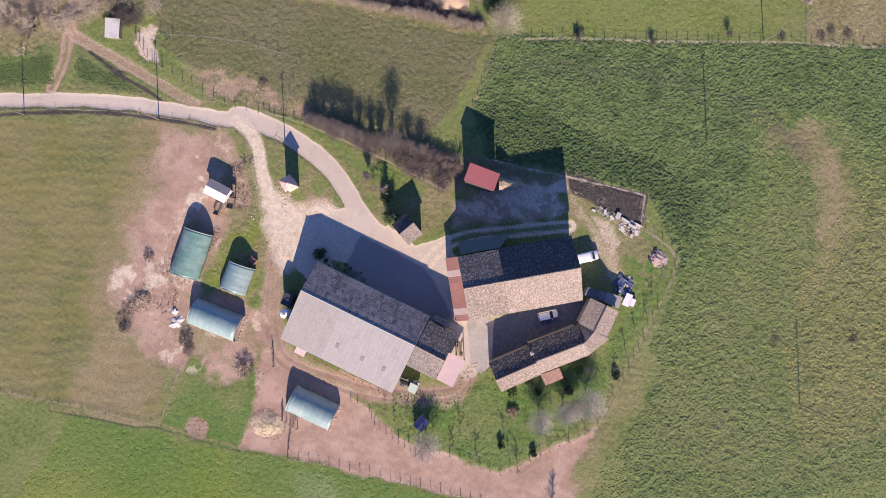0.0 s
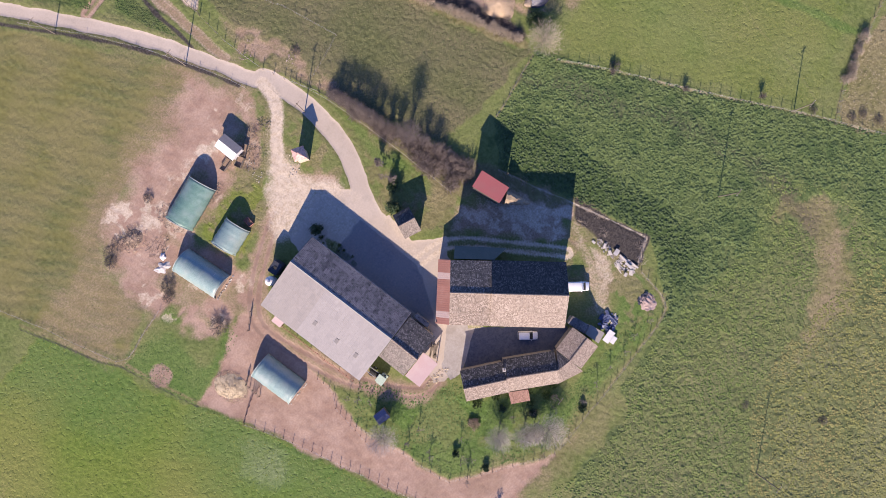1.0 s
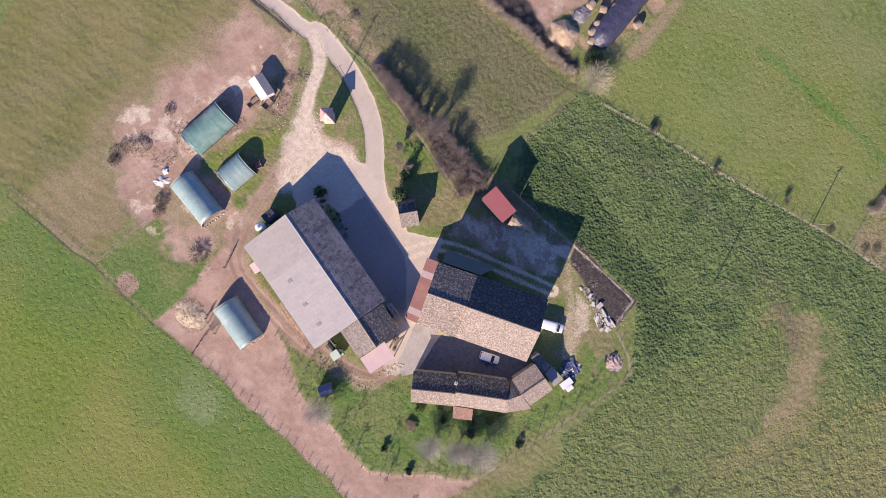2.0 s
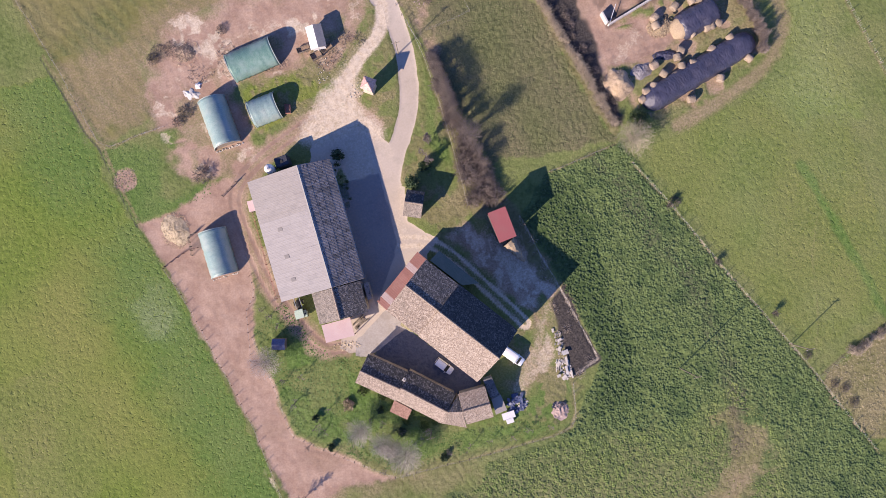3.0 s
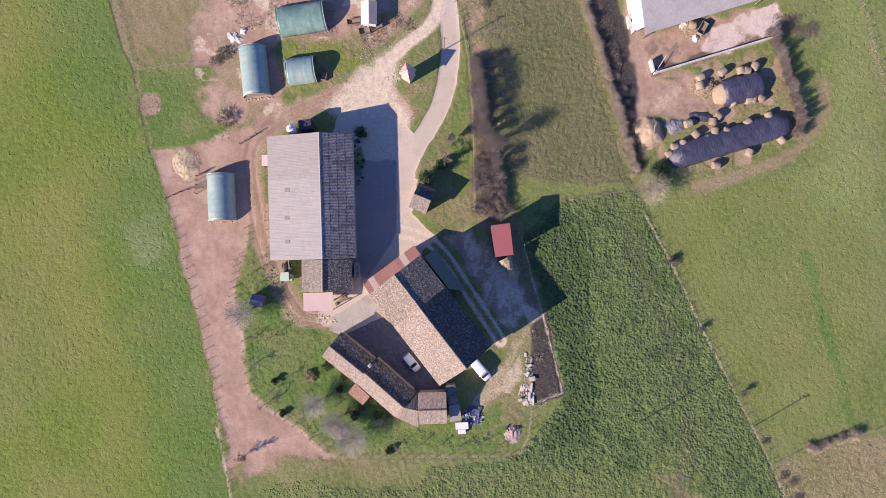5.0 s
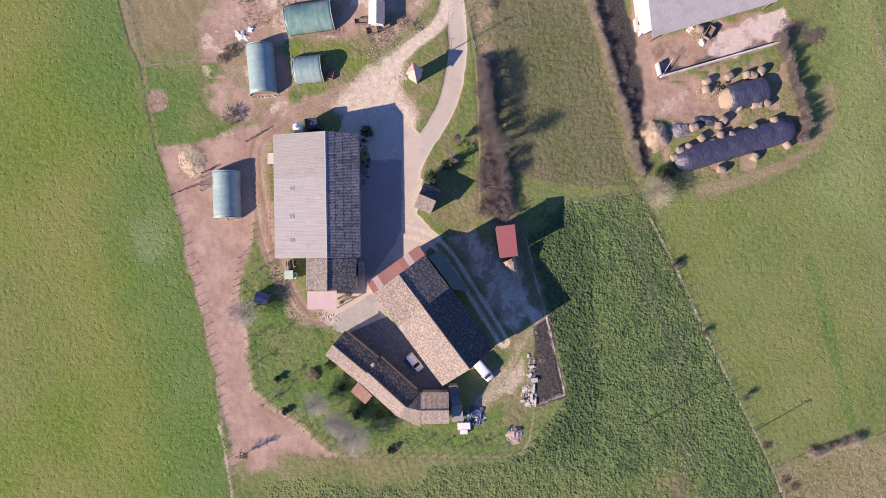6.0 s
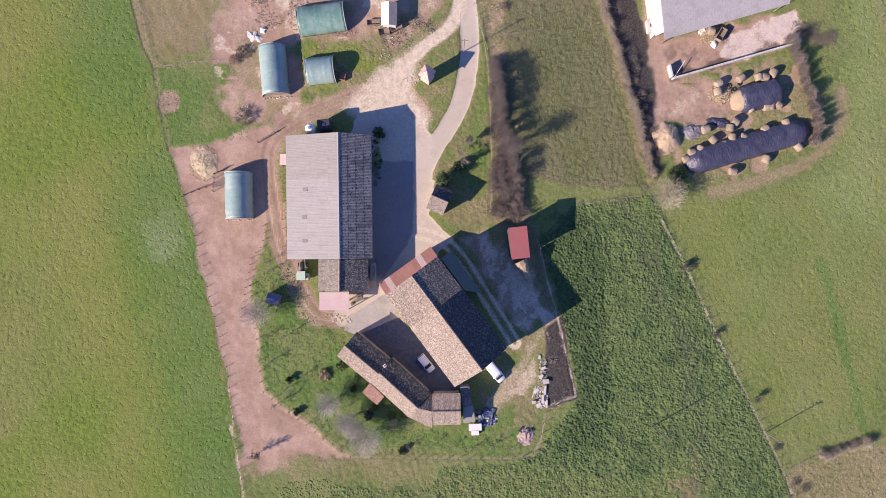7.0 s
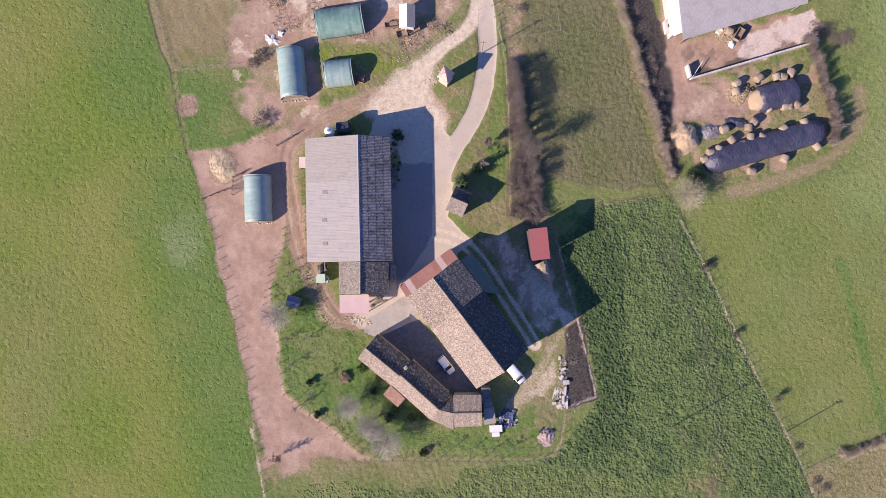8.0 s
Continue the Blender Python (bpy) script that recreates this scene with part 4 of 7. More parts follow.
    for key, c, lo, hi in (("olive", olive, 0.2, 0.8), ("grazed", grazed, 0.15, 0.95), ("lush", lush, 0.3, 0.75), ("verdant", verdant, 0.15, 0.95), ("pale", pale_grass, 0.1, 1.0), ("crop", crop, 0.4, 0.6), ("rank", tone(clump, (0.038, 0.068, 0.024), (0.08, 0.12, 0.042)), 0.1, 0.95), ("dry", dry, 0.15, 0.95), ("soil", soil, 0.15, 0.9), ("mud_shade", mud_shade, 0.15, 0.95), ("road", gravel, 0.4, 0.6), ("chalk", chalk, 0.3, 0.85), ("shade_tar", shade_tar, 0.35, 0.65), ("slab", slab, 0.35, 0.65), ("apron", apron, 0.3, 0.7)):
        rag = {"road": 0.2, "shade_tar": 0.16, "slab": 0.16}.get(key, 0.5)
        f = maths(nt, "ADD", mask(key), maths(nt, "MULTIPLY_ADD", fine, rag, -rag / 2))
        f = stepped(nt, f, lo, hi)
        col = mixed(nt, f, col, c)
    nt.links.new(col, bsdf.inputs["Base Color"])
    bsdf.inputs["Roughness"].default_value = 0.97
    bsdf.inputs["Specular IOR Level"].default_value = 0.15
    flat = maths(nt, "SUBTRACT", 1.0, maths(nt, "MAXIMUM", maths(nt, "MULTIPLY", mask("road"), 0.98), maths(nt, "MULTIPLY", maths(nt, "MAXIMUM", mask("soil"), mask("chalk")), 0.86)))
    h = maths(nt, "MULTIPLY", maths(nt, "MULTIPLY", maths(nt, "ADD", clump, maths(nt, "MULTIPLY", fine, 0.32)), flat), maths(nt, "MULTIPLY_ADD", mask("grazed"), -0.5, 1.0))
    cell = nt.nodes.new("ShaderNodeTexVoronoi")
    cell.inputs["Scale"].default_value = 1.12
    warp = nt.nodes.new("ShaderNodeVectorMath")
    warp.operation = "MULTIPLY_ADD"
    wnoise = nt.nodes.new("ShaderNodeTexNoise")
    wnoise.inputs["Scale"].default_value, wnoise.inputs["Detail"].default_value = 1.3, 3.0
    nt.links.new(co, wnoise.inputs["Vector"])
    nt.links.new(wnoise.outputs["Color"], warp.inputs[0])
    warp.inputs[1].default_value = (0.9, 0.9, 0.0)
    nt.links.new(co, warp.inputs[2])
    nt.links.new(warp.outputs[0], cell.inputs["Vector"])
    dome = maths(nt, "SUBTRACT", 1.0, maths(nt, "POWER", cell.outputs["Distance"], 2.0))
    pit = maths(nt, "MULTIPLY", stepped(nt, noise_node(nt, co, 1.3, 2.0, 0.5), 0.56, 0.72), -1.0)
    rank = maths(nt, "ADD", maths(nt, "MULTIPLY", mask("crop"), 0.62), maths(nt, "MULTIPLY_ADD", mask("olive"), 0.4, 0.32))
    rank = maths(nt, "MULTIPLY", rank, maths(nt, "MULTIPLY_ADD", mask("grazed"), -0.7, 1.0))
    turf = maths(nt, "ADD", maths(nt, "MULTIPLY", dome, rank), maths(nt, "MULTIPLY", pit, maths(nt, "MULTIPLY_ADD", mask("lush"), 0.55, 0.12)))
    h = maths(nt, "ADD", h, maths(nt, "MULTIPLY", turf, maths(nt, "MULTIPLY", flat, flat)))
    bumped(nt, bsdf, h, 0.75, 0.22)
    return m


build_ground()

# ---- builders ----
def obj(name, bm, material, parent=None, label="", matrix=None, smooth=False):
    me = bpy.data.meshes.new(name)
    bmesh.ops.recalc_face_normals(bm, faces=bm.faces)
    if smooth:
        for f in bm.faces:
            f.smooth = True
    bm.to_mesh(me)
    bm.free()
    me.materials.append(M[material] if isinstance(material, str) else material)
    ob = new(name, me)
    if parent:
        ob.parent = parent
    if matrix is not None:
        ob.matrix_basis = matrix
    if label:
        ob["label"] = label
    return ob


def part(name, bm, material, parent, label="", matrix=None, smooth=False):
    return obj(name, bm, material, parent, label, matrix, smooth)


def base(name, x, y, turn, label, category, group="", z=0.0):
    return_ob = new(name)
    return_ob.matrix_basis = pose(x, y, z, 0, 0, turn)
    return tagged(return_ob, label, category, group)


def box(bm, lo, hi, bevel=0.0, m=None):
    r = bmesh.ops.create_cube(bm, size=1.0)
    c, s = [(a + b) / 2 for a, b in zip(lo, hi)], [b - a for a, b in zip(lo, hi)]
    t = Matrix.Translation(c) @ Matrix.Diagonal((*s, 1))
    bmesh.ops.transform(bm, matrix=(m @ t) if m is not None else t, verts=r["verts"])
    if bevel:
        es = {e for v in r["verts"] for e in v.link_edges}
        bmesh.ops.bevel(bm, geom=list(es), offset=bevel, segments=2, affect="EDGES")
    return bm


def boxed(lo, hi, bevel=0.0):
    return box(bmesh.new(), lo, hi, bevel)


def prism(pts, lo, hi):
    """An upright block on a plan outline; lo and hi are heights, hi may be one for each corner."""
    bm = bmesh.new()
    tops = hi if isinstance(hi, (list, tuple)) else [hi] * len(pts)
    a = [bm.verts.new((x, y, lo)) for x, y in pts]
    b = [bm.verts.new((x, y, h)) for (x, y), h in zip(pts, tops)]
    n = len(pts)
    for k in range(n):
        bm.faces.new((a[k], a[(k + 1) % n], b[(k + 1) % n], b[k]))
    bm.faces.new(a[::-1])
    bm.faces.new(b)
    return bm


def slope(name, corners, thick, material, parent, label="", sag=0.04, rows=10):
    """A roof slope: corners ridge a, ridge b, eave b, eave a; a slab of that thickness, slightly uneven. Local x runs along the ridge, y down the slope."""
    ra, rb, eb, ea = (Vector(c) for c in corners)
    ex = (rb - ra).normalized()
    ez = ex.cross(ea - ra).normalized()
    if ez.z < 0:
        ez = -ez
    ey = ez.cross(ex)
    m = Matrix((ex, ey, ez)).transposed().to_4x4()
    m.translation = ra
    inv = m.inverted()
    q = [inv @ c for c in (ra, rb, eb, ea)]
    bm = bmesh.new()
    nx = max(2, min(24, int((rb - ra).length)))
    ny = 4
    top, bot = [], []
    for i in range(nx + 1):
        u = i / nx
        for j in range(ny + 1):
            v = j / ny
            p = q[0].lerp(q[1], u).lerp(q[3].lerp(q[2], u), v)
            d = (noise.noise(p * 0.35 + ra) * 0.6 + noise.noise(p * 1.3 + ra) * 0.4) * sag
            top.append(bm.verts.new((p.x, p.y, p.z + d)))
            bot.append(bm.verts.new((p.x, p.y, p.z - thick)))
    w = ny + 1
    for i in range(nx):
        for j in range(ny):
            k = i * w + j
            bm.faces.new((top[k], top[k + w], top[k + w + 1], top[k + 1]))
            bm.faces.new((bot[k], bot[k + 1], bot[k + w + 1], bot[k + w]))
    edge = [i * w for i in range(nx + 1)] + [nx * w + j for j in range(1, w)] + [i * w + ny for i in range(nx - 1, -1, -1)] + [j for j in range(ny - 1, 0, -1)]
    for a, b in zip(edge, edge[1:] + edge[:1]):
        bm.faces.new((top[a], top[b], bot[b], bot[a]))
    return part(name, bm, material, parent, label, m)


def cap_row(parent, a, b, radius, material, name="ridge_cap"):
    """A row of half-round ridge tiles, in one mesh a run."""
    a, b = Vector(a), Vector(b)
    bm = bmesh.new()
    n = max(2, int((b - a).length / 0.45))
    ex = (b - a).normalized()
    ey = Vector((0, 0, 1)).cross(ex).normalized()
    ez = ex.cross(ey)
    for k in range(n):
        p0, p1 = a.lerp(b, k / n), a.lerp(b, (k + 1.06) / n)
        ring = []
        for p, r in ((p0, radius * 1.08), (p1, radius * 0.95)):
            ring.append([bm.verts.new(p + ey * (r * math.cos(t)) + ez * (r * math.sin(t) - 0.02)) for t in (0, math.pi / 4, math.pi / 2, 3 * math.pi / 4, math.pi)])
        for j in range(4):
            bm.faces.new((ring[0][j], ring[1][j], ring[1][j + 1], ring[0][j + 1]))
        bm.faces.new(ring[0])
    return tagged(part(name, bm, material, parent), kind="stuff")


def opening(parent, name, x, z, wdt, hgt, wall_y, out, material, sill=True):
    """A framed window or door, standing in a wall that runs along x."""
    bm = bmesh.new()
    t = 0.08
    for lo, hi in (((x - wdt / 2, 0, z), (x - wdt / 2 + t, 0.14, z + hgt)), ((x + wdt / 2 - t, 0, z), (x + wdt / 2, 0.14, z + hgt)), ((x - wdt / 2 + t, 0, z + hgt - t), (x + wdt / 2 - t, 0.14, z + hgt))):
        box(bm, lo, hi)
    m = pose(0, wall_y - (0.06 if out > 0 else -0.06), 0) @ Matrix.Diagonal((1, out, 1, 1))
    bmesh.ops.transform(bm, matrix=m, verts=bm.verts)
    f = part(name, bm, "wood", parent)
    bm = boxed((x - wdt / 2 + t, 0, z + 0.02), (x + wdt / 2 - t, 0.10, z + hgt - t))
    bmesh.ops.transform(bm, matrix=m, verts=bm.verts)
    part("pane" if name == "window" else "leaf", bm, material, f)


def gable_house(name, a, b, left, right, h_ridge, h_left, h_right, label, category, wall="plaster", roof_l="tile", roof_r="tile", over=0.35, thick=0.16, openings=(), caps=True, cap="tile", sag=0.05, group="", ends=True):
    """A building with a ridge from a to b (plan), roof edges left and right of it at those distances and heights. Its own x runs along the ridge, y to the left."""
    ax, ay, bx, by = *a, *b
    length, turn = math.hypot(bx - ax, by - ay), math.degrees(math.atan2(by - ay, bx - ax))
    e = base(name, ax, ay, turn, label, category, group)
    o = over
    hl = h_ridge - (h_ridge - h_left) * (left - o) / left - thick
    hr = h_ridge - (h_ridge - h_right) * (right - o) / right - thick
    wt = 0.4
    x0, x1, yl, yr = o * 0.6, length - o * 0.6, left - o, -(right - o)
    part("wall", boxed((x0, yl - wt, -0.3), (x1, yl, hl - 0.02)), wall, e)
    part("wall", boxed((x0, yr, -0.3), (x1, yr + wt, hr - 0.02)), wall, e)
    for xa, xb in ((x0 + 0.003, x0 + wt), (x1 - wt, x1 - 0.003)):
        if not ends:
            break
        bm = bmesh.new()
        prof = [(yl - wt, -0.3), (yr + wt, -0.3), (yr + wt, hr + (h_ridge - h_right) / right * wt - 0.06), (0, h_ridge - thick - 0.06), (yl - wt, hl + (h_ridge - h_left) / left * wt - 0.06)]
        va = [bm.verts.new((xa, yy, zz)) for yy, zz in prof]
        vb = [bm.verts.new((xb, yy, zz)) for yy, zz in prof]
        for k in range(5):
            bm.faces.new((va[k], va[(k + 1) % 5], vb[(k + 1) % 5], vb[k]))
        bm.faces.new(va[::-1])
        bm.faces.new(vb)
        part("wall", bm, wall, e)
    slope("roof", ((0, 0, h_ridge), (length, 0, h_ridge), (length, left, h_left), (0, left, h_left)), thick, roof_l, e, sag=sag)
    slope("roof", ((length, -0.004, h_ridge), (0, -0.004, h_ridge), (0, -right, h_right), (length, -right, h_right)), thick, roof_r, e, sag=sag)
    if caps:
        cap_row(e, (0, 0, h_ridge + 0.03), (length, 0, h_ridge + 0.03), 0.17, cap)
    for kind, side, x, z, wdt, hgt in openings:
        opening(e, kind, x, z, wdt, hgt, yl if side > 0 else yr, side, "glass" if kind == "window" else "wood")
    return e


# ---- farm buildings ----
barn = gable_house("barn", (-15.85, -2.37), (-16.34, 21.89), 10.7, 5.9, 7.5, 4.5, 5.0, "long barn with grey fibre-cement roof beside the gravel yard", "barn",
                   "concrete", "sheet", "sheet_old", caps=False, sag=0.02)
# Slopes turned from the sun get the tiles with shade in their colour.
gable_house("barn_annex", (-15.93, -8.67), (-15.93, -2.49), 4.3, 5.3, 7.4, 5.9, 5.3, "tiled stone annex standing against the barn", "building", "stone", "tile_grey", "tile_shade")
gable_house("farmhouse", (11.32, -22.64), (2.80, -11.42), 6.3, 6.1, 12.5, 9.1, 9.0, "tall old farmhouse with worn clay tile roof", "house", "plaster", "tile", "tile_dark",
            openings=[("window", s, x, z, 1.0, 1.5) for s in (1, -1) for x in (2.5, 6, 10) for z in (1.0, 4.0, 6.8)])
gable_house("farmhouse_wing", (2.83, -11.51), (-1.88, -5.34), 6.2, 6.0, 11.6, 9.1, 9.4, "farmhouse wing with speckled grey clay tiles", "house", "plaster", "tile_worn", "tile_shade",
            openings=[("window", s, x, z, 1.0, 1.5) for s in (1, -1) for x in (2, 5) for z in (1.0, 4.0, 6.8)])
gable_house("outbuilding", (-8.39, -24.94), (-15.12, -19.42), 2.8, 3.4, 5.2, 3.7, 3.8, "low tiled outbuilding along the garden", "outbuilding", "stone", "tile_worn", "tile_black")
gable_house("outbuilding", (-0.77, -31.43), (-8.38, -24.59), 2.9, 3.6, 5.3, 3.7, 3.8, "low tiled outbuilding with a lichened rear slope coloured shade-dark", "outbuilding", "stone", "tile", "tile_black")
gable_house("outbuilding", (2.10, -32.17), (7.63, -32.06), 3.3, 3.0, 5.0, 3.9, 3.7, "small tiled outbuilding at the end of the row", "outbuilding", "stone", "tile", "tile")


def corner_roof():
    """The piece of roof that joins the two wings of the outbuilding where they turn."""
    e = base("outbuilding_corner", 0.69, -32.66, 0, "tiled corner building between two outbuildings", "outbuilding")
    ox, oy = 0.69, -32.66

    def p(x, y, z):
        return (x - ox, y - oy, z)
    r1, r2 = p(-0.77, -31.44, 5.25), p(2.10, -32.17, 4.98)
    n1 = p(1.90, -29.13, 3.8)
    s1, s2 = p(-3.13, -33.40, 3.7), p(2.01, -35.76, 3.65)
    slope("roof", (r1, r2, s2, s1), 0.15, "tile", e)
    slope("roof", (r2, r1, tuple(a * 0.97 + b * 0.03 for a, b in zip(n1, r1)), n1), 0.15, "tile_shade", e)
    pts = [(r[0] * 0.93, r[1] * 0.93) for r in (s1, s2, n1)]
    part("wall", prism(pts, -0.3, 3.45), "stone", e)
    return e


corner_roof()


def arch_shed(corners, rise, material, label, end="wood", closed=(True, True)):
    """A tunnel shed: a ribbed cover over hoops. corners: start left, start right, end right, end left on the ground; the tunnel runs from start to end."""
    a, b, c, d = (Vector((*p, 0)) for p in corners)
    s0, s1 = (a + b) / 2, (c + d) / 2
    ax = s1 - s0
    width = ((b - a).length + (c - d).length) / 2
    e = base("tunnel_shed", s0.x, s0.y, math.degrees(math.atan2(ax.y, ax.x)), label, "shed", "tunnel sheds")
    length, r = ax.length, width / 2
    seg, n = 18, max(8, int(length / 0.5))
    for thick_name in ("cover",):
        bm = bmesh.new()
        grid = {}
        for i in range(n + 1):
            x = length * i / n
            dip = 0.13 * (1 - abs(math.cos(math.pi * i / 2.5)))
            for j in range(seg + 1):
                t = math.pi * j / seg
                k = 1 - dip / r + 0.018 * noise.noise((x * 1.1, t * 3, s0.x)) + 0.014 * noise.noise((x * 3.0, t * 1.6, s0.y))
                grid[i, j, 0] = bm.verts.new((x, r * k * math.cos(t), rise * k * math.sin(t)))
                grid[i, j, 1] = bm.verts.new((x, (r * k - 0.05) * math.cos(t), (rise * k - 0.05) * math.sin(t)))
        for i in range(n):
            for j in range(seg):
                for side in (0, 1):
                    bm.faces.new((grid[i, j, side], grid[i + 1, j, side], grid[i + 1, j + 1, side], grid[i, j + 1, side]))
        for i in (0, n):
            for j in range(seg):
                bm.faces.new((grid[i, j, 0], grid[i, j + 1, 0], grid[i, j + 1, 1], grid[i, j, 1]))
        for i in range(n):
            for j in (0, seg):
                bm.faces.new((grid[i, j, 0], grid[i + 1, j, 0], grid[i + 1, j, 1], grid[i, j, 1]))
        part(thick_name, bm, material, e, smooth=True)
    for i in range(int(length / 2.5) + 1):
        x = min(length - 0.1, 0.1 + i * 2.5)
        bm = bmesh.new()
        prev = None
        for j in range(seg + 1):
            t = math.pi * j / seg
            ring = [bm.verts.new((x + dx, (r - 0.09 + q) * math.cos(t), (rise - 0.09 + q) * math.sin(t))) for dx, q in ((-0.04, -0.04), (0.04, -0.04), (0.04, 0.03), (-0.04, 0.03))]
            if prev:
                for k in range(4):
                    bm.faces.new((prev[k], prev[(k + 1) % 4], ring[(k + 1) % 4], ring[k]))
            prev = ring
        part("hoop", bm, "steel", e)
    for at in (0.0, length):
        bm = bmesh.new()
        rows = [[bm.verts.new((at + dx, (r + dr) * math.cos(math.pi * j / seg), (rise + dr) * math.sin(math.pi * j / seg))) for dx, dr in ((-0.07, 0.012), (0.07, 0.016), (0.07, -0.06), (-0.07, -0.06))] for j in range(seg + 1)]
        for a4, b4 in zip(rows, rows[1:]):
            for k in range(4):
                bm.faces.new((a4[k], a4[(k + 1) % 4], b4[(k + 1) % 4], b4[k]))
        part("hem", bm, "hem", e)
    for at, on in ((0.15, closed[0]), (length - 0.25, closed[1])):
        if on:
            bm = bmesh.new()
            prof = [(r * 0.96 * math.cos(math.pi * j / seg), max(rise * 0.96 * math.sin(math.pi * j / seg), -0.1)) for j in range(seg + 1)]
            va = [bm.verts.new((at, yy, zz)) for yy, zz in prof]
            vb = [bm.verts.new((at + 0.1, yy, zz)) for yy, zz in prof]
            bm.faces.new(va)
            bm.faces.new(vb[::-1])
            for k in range(len(prof)):
                q = (k + 1) % len(prof)
                bm.faces.new((va[k], vb[k], vb[q], va[q]))
            part("end_panel", bm, end, e)
    return e


arch_shed([(-24.96, 42.67), (-26.22, 48.19), (-16.79, 50.03), (-15.76, 43.59)], 3.0, "green_film", "green tunnel shed on bare earth by the cattle track", closed=(True, False))
arch_shed([(-33.81, 40.14), (-28.29, 40.60), (-27.26, 30.82), (-33.01, 30.36)], 3.0, "pale_film", "blue-green tunnel shed with ribbed cover beside grass", closed=(True, True))
arch_shed([(-23.46, 32.66), (-24.27, 38.07), (-18.75, 38.87), (-17.83, 33.12)], 2.9, "pale_film", "short grey-green tunnel shed with an open end", closed=(True, False))
arch_shed([(-40.25, 5.41), (-34.50, 5.64), (-34.85, 14.95), (-40.48, 14.72)], 3.0, "pale_film", "pale green tunnel shed in the earth paddock", closed=(True, True))


def flat_shed(name, pts, heights, label, category, roof, wall="wood", thick=0.1, posts=False):
    """A lean-to or canopy: a slab on four corners with walls or posts below."""
    ox = sum(p[0] for p in pts) / 4
    oy = sum(p[1] for p in pts) / 4
    e = base(name, ox, oy, 0, label, category)
    q = [(x - ox, y - oy, h) for (x, y), h in zip(pts, heights)]
    slope("roof", q, thick, roof, e, sag=0.03)
    if posts:
        for x, y, h in q:
            part("post", boxed((x * 0.93 - 0.07, y * 0.93 - 0.07, -0.2), (x * 0.93 + 0.07, y * 0.93 + 0.07, h - thick)), "wood", e)
    else:
        part("wall", prism([(x * 0.9, y * 0.92) for x, y, h in q], -0.3, [h - thick - 0.08 for x, y, h in q]), wall, e)
    return e


flat_shed("canopy", [(-20.46, -9.05), (-14.64, -9.05), (-14.69, -12.67), (-20.52, -12.67)], (3.6, 3.6, 3.2, 3.2), "pale pink sheet canopy at the end of the barn", "canopy", "pink", posts=True)
flat_shed("hay_shed", [(16.50, 3.82), (20.11, 4.26), (20.81, -1.86), (17.31, -2.30)], (6.4, 6.4, 6.1, 6.1), "tall boarded shed with shade-dark walls and red sheet roof", "shed", "red", "dark_board")
flat_shed("lean_to", [(3.09, -2.10), (-7.07, -9.51), (-8.50, -7.15), (1.45, 0.00)], (5.0, 5.0, 3.6, 3.6), "lean-to with rusty red sheets against the farmhouse", "lean-to", "rust", "plaster", 0.08)
flat_shed("lean_to", [(3.45, -2.12), (8.25, -8.47), (11.57, -8.99), (5.62, -0.79)], (4.0, 4.0, 3.0, 3.0), "green sheeted lean-to behind the farmhouse", "lean-to", "dark_sheet", "plaster")
flat_shed("lean_to", [(-7.50, -29.67), (-10.41, -26.98), (-11.93, -29.05), (-9.01, -31.52)], (3.4, 3.4, 2.7, 2.7), "small tiled lean-to on the outbuilding", "lean-to", "red_tile", "stone")
flat_shed("lean_to", [(7.53, -27.74), (9.32, -27.52), (9.90, -31.39), (7.99, -31.61)], (3.0, 3.0, 2.8, 2.8), "flat grey-roofed lean-to beside the outbuilding", "lean-to", "sheet_old", "plaster")
flat_shed("lean_to", [(8.11, -31.78), (10.14, -31.44), (10.62, -34.79), (8.25, -35.13)], (2.6, 2.6, 2.3, 2.3), "low lean-to with smooth grey roof", "lean-to", "sheet", "plaster")


def tower():
    e = base("dovecote_tower", 0.56, 34.28, -34, "slim brick tower with a pyramid roof of pink tiles", "tower")
    s, h = 0.98, 4.3
    part("wall", boxed((-0.98, -0.98, -0.3), (0.98, 0.98, h)), "plaster", e)
    c = [(-s - 0.25, -s - 0.25), (s + 0.25, -s - 0.25), (s + 0.25, s + 0.25), (-s - 0.25, s + 0.25)]
    for k in range(4):
        a, b = c[k], c[(k + 1) % 4]
        apex = (a[0] * 0.01 + b[0] * 0.01, a[1] * 0.01 + b[1] * 0.01, 5.7)
        slope("roof", (apex, tuple(v * 1.001 for v in apex), (*b, h - 0.05), (*a, h - 0.05)), 0.1, "pink_tile", e, sag=0.02)
    return e


tower()
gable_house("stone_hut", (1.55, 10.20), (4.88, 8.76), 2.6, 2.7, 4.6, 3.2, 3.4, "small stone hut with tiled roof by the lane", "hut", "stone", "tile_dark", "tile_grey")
gable_house("caravan_shed", (-7.18, 44.20), (-7.17, 48.84), 1.6, 1.6, 3.0, 2.4, 2.4, "small white-roofed cabin in the paddock", "cabin", "white", "white", "sheet", caps=False, thick=0.08)
flat_shed("cattle_barn", [(71.63, 55.02), (45.24, 54.85), (47.24, 41.15), (71.72, 48.30)], (5.5, 5.5, 4.4, 4.4), "wide cattle barn with pale grey sheet roof", "barn", "sheet_pale", "concrete", posts=True)
flat_shed("field_shelter", [(13.4, 82.56), (14.54, 79.83), (10.96, 78.39), (9.87, 81.01)], (1.5, 1.5, 1.3, 1.3), "white-roofed field shelter beside the track", "shelter", "concrete_pale")

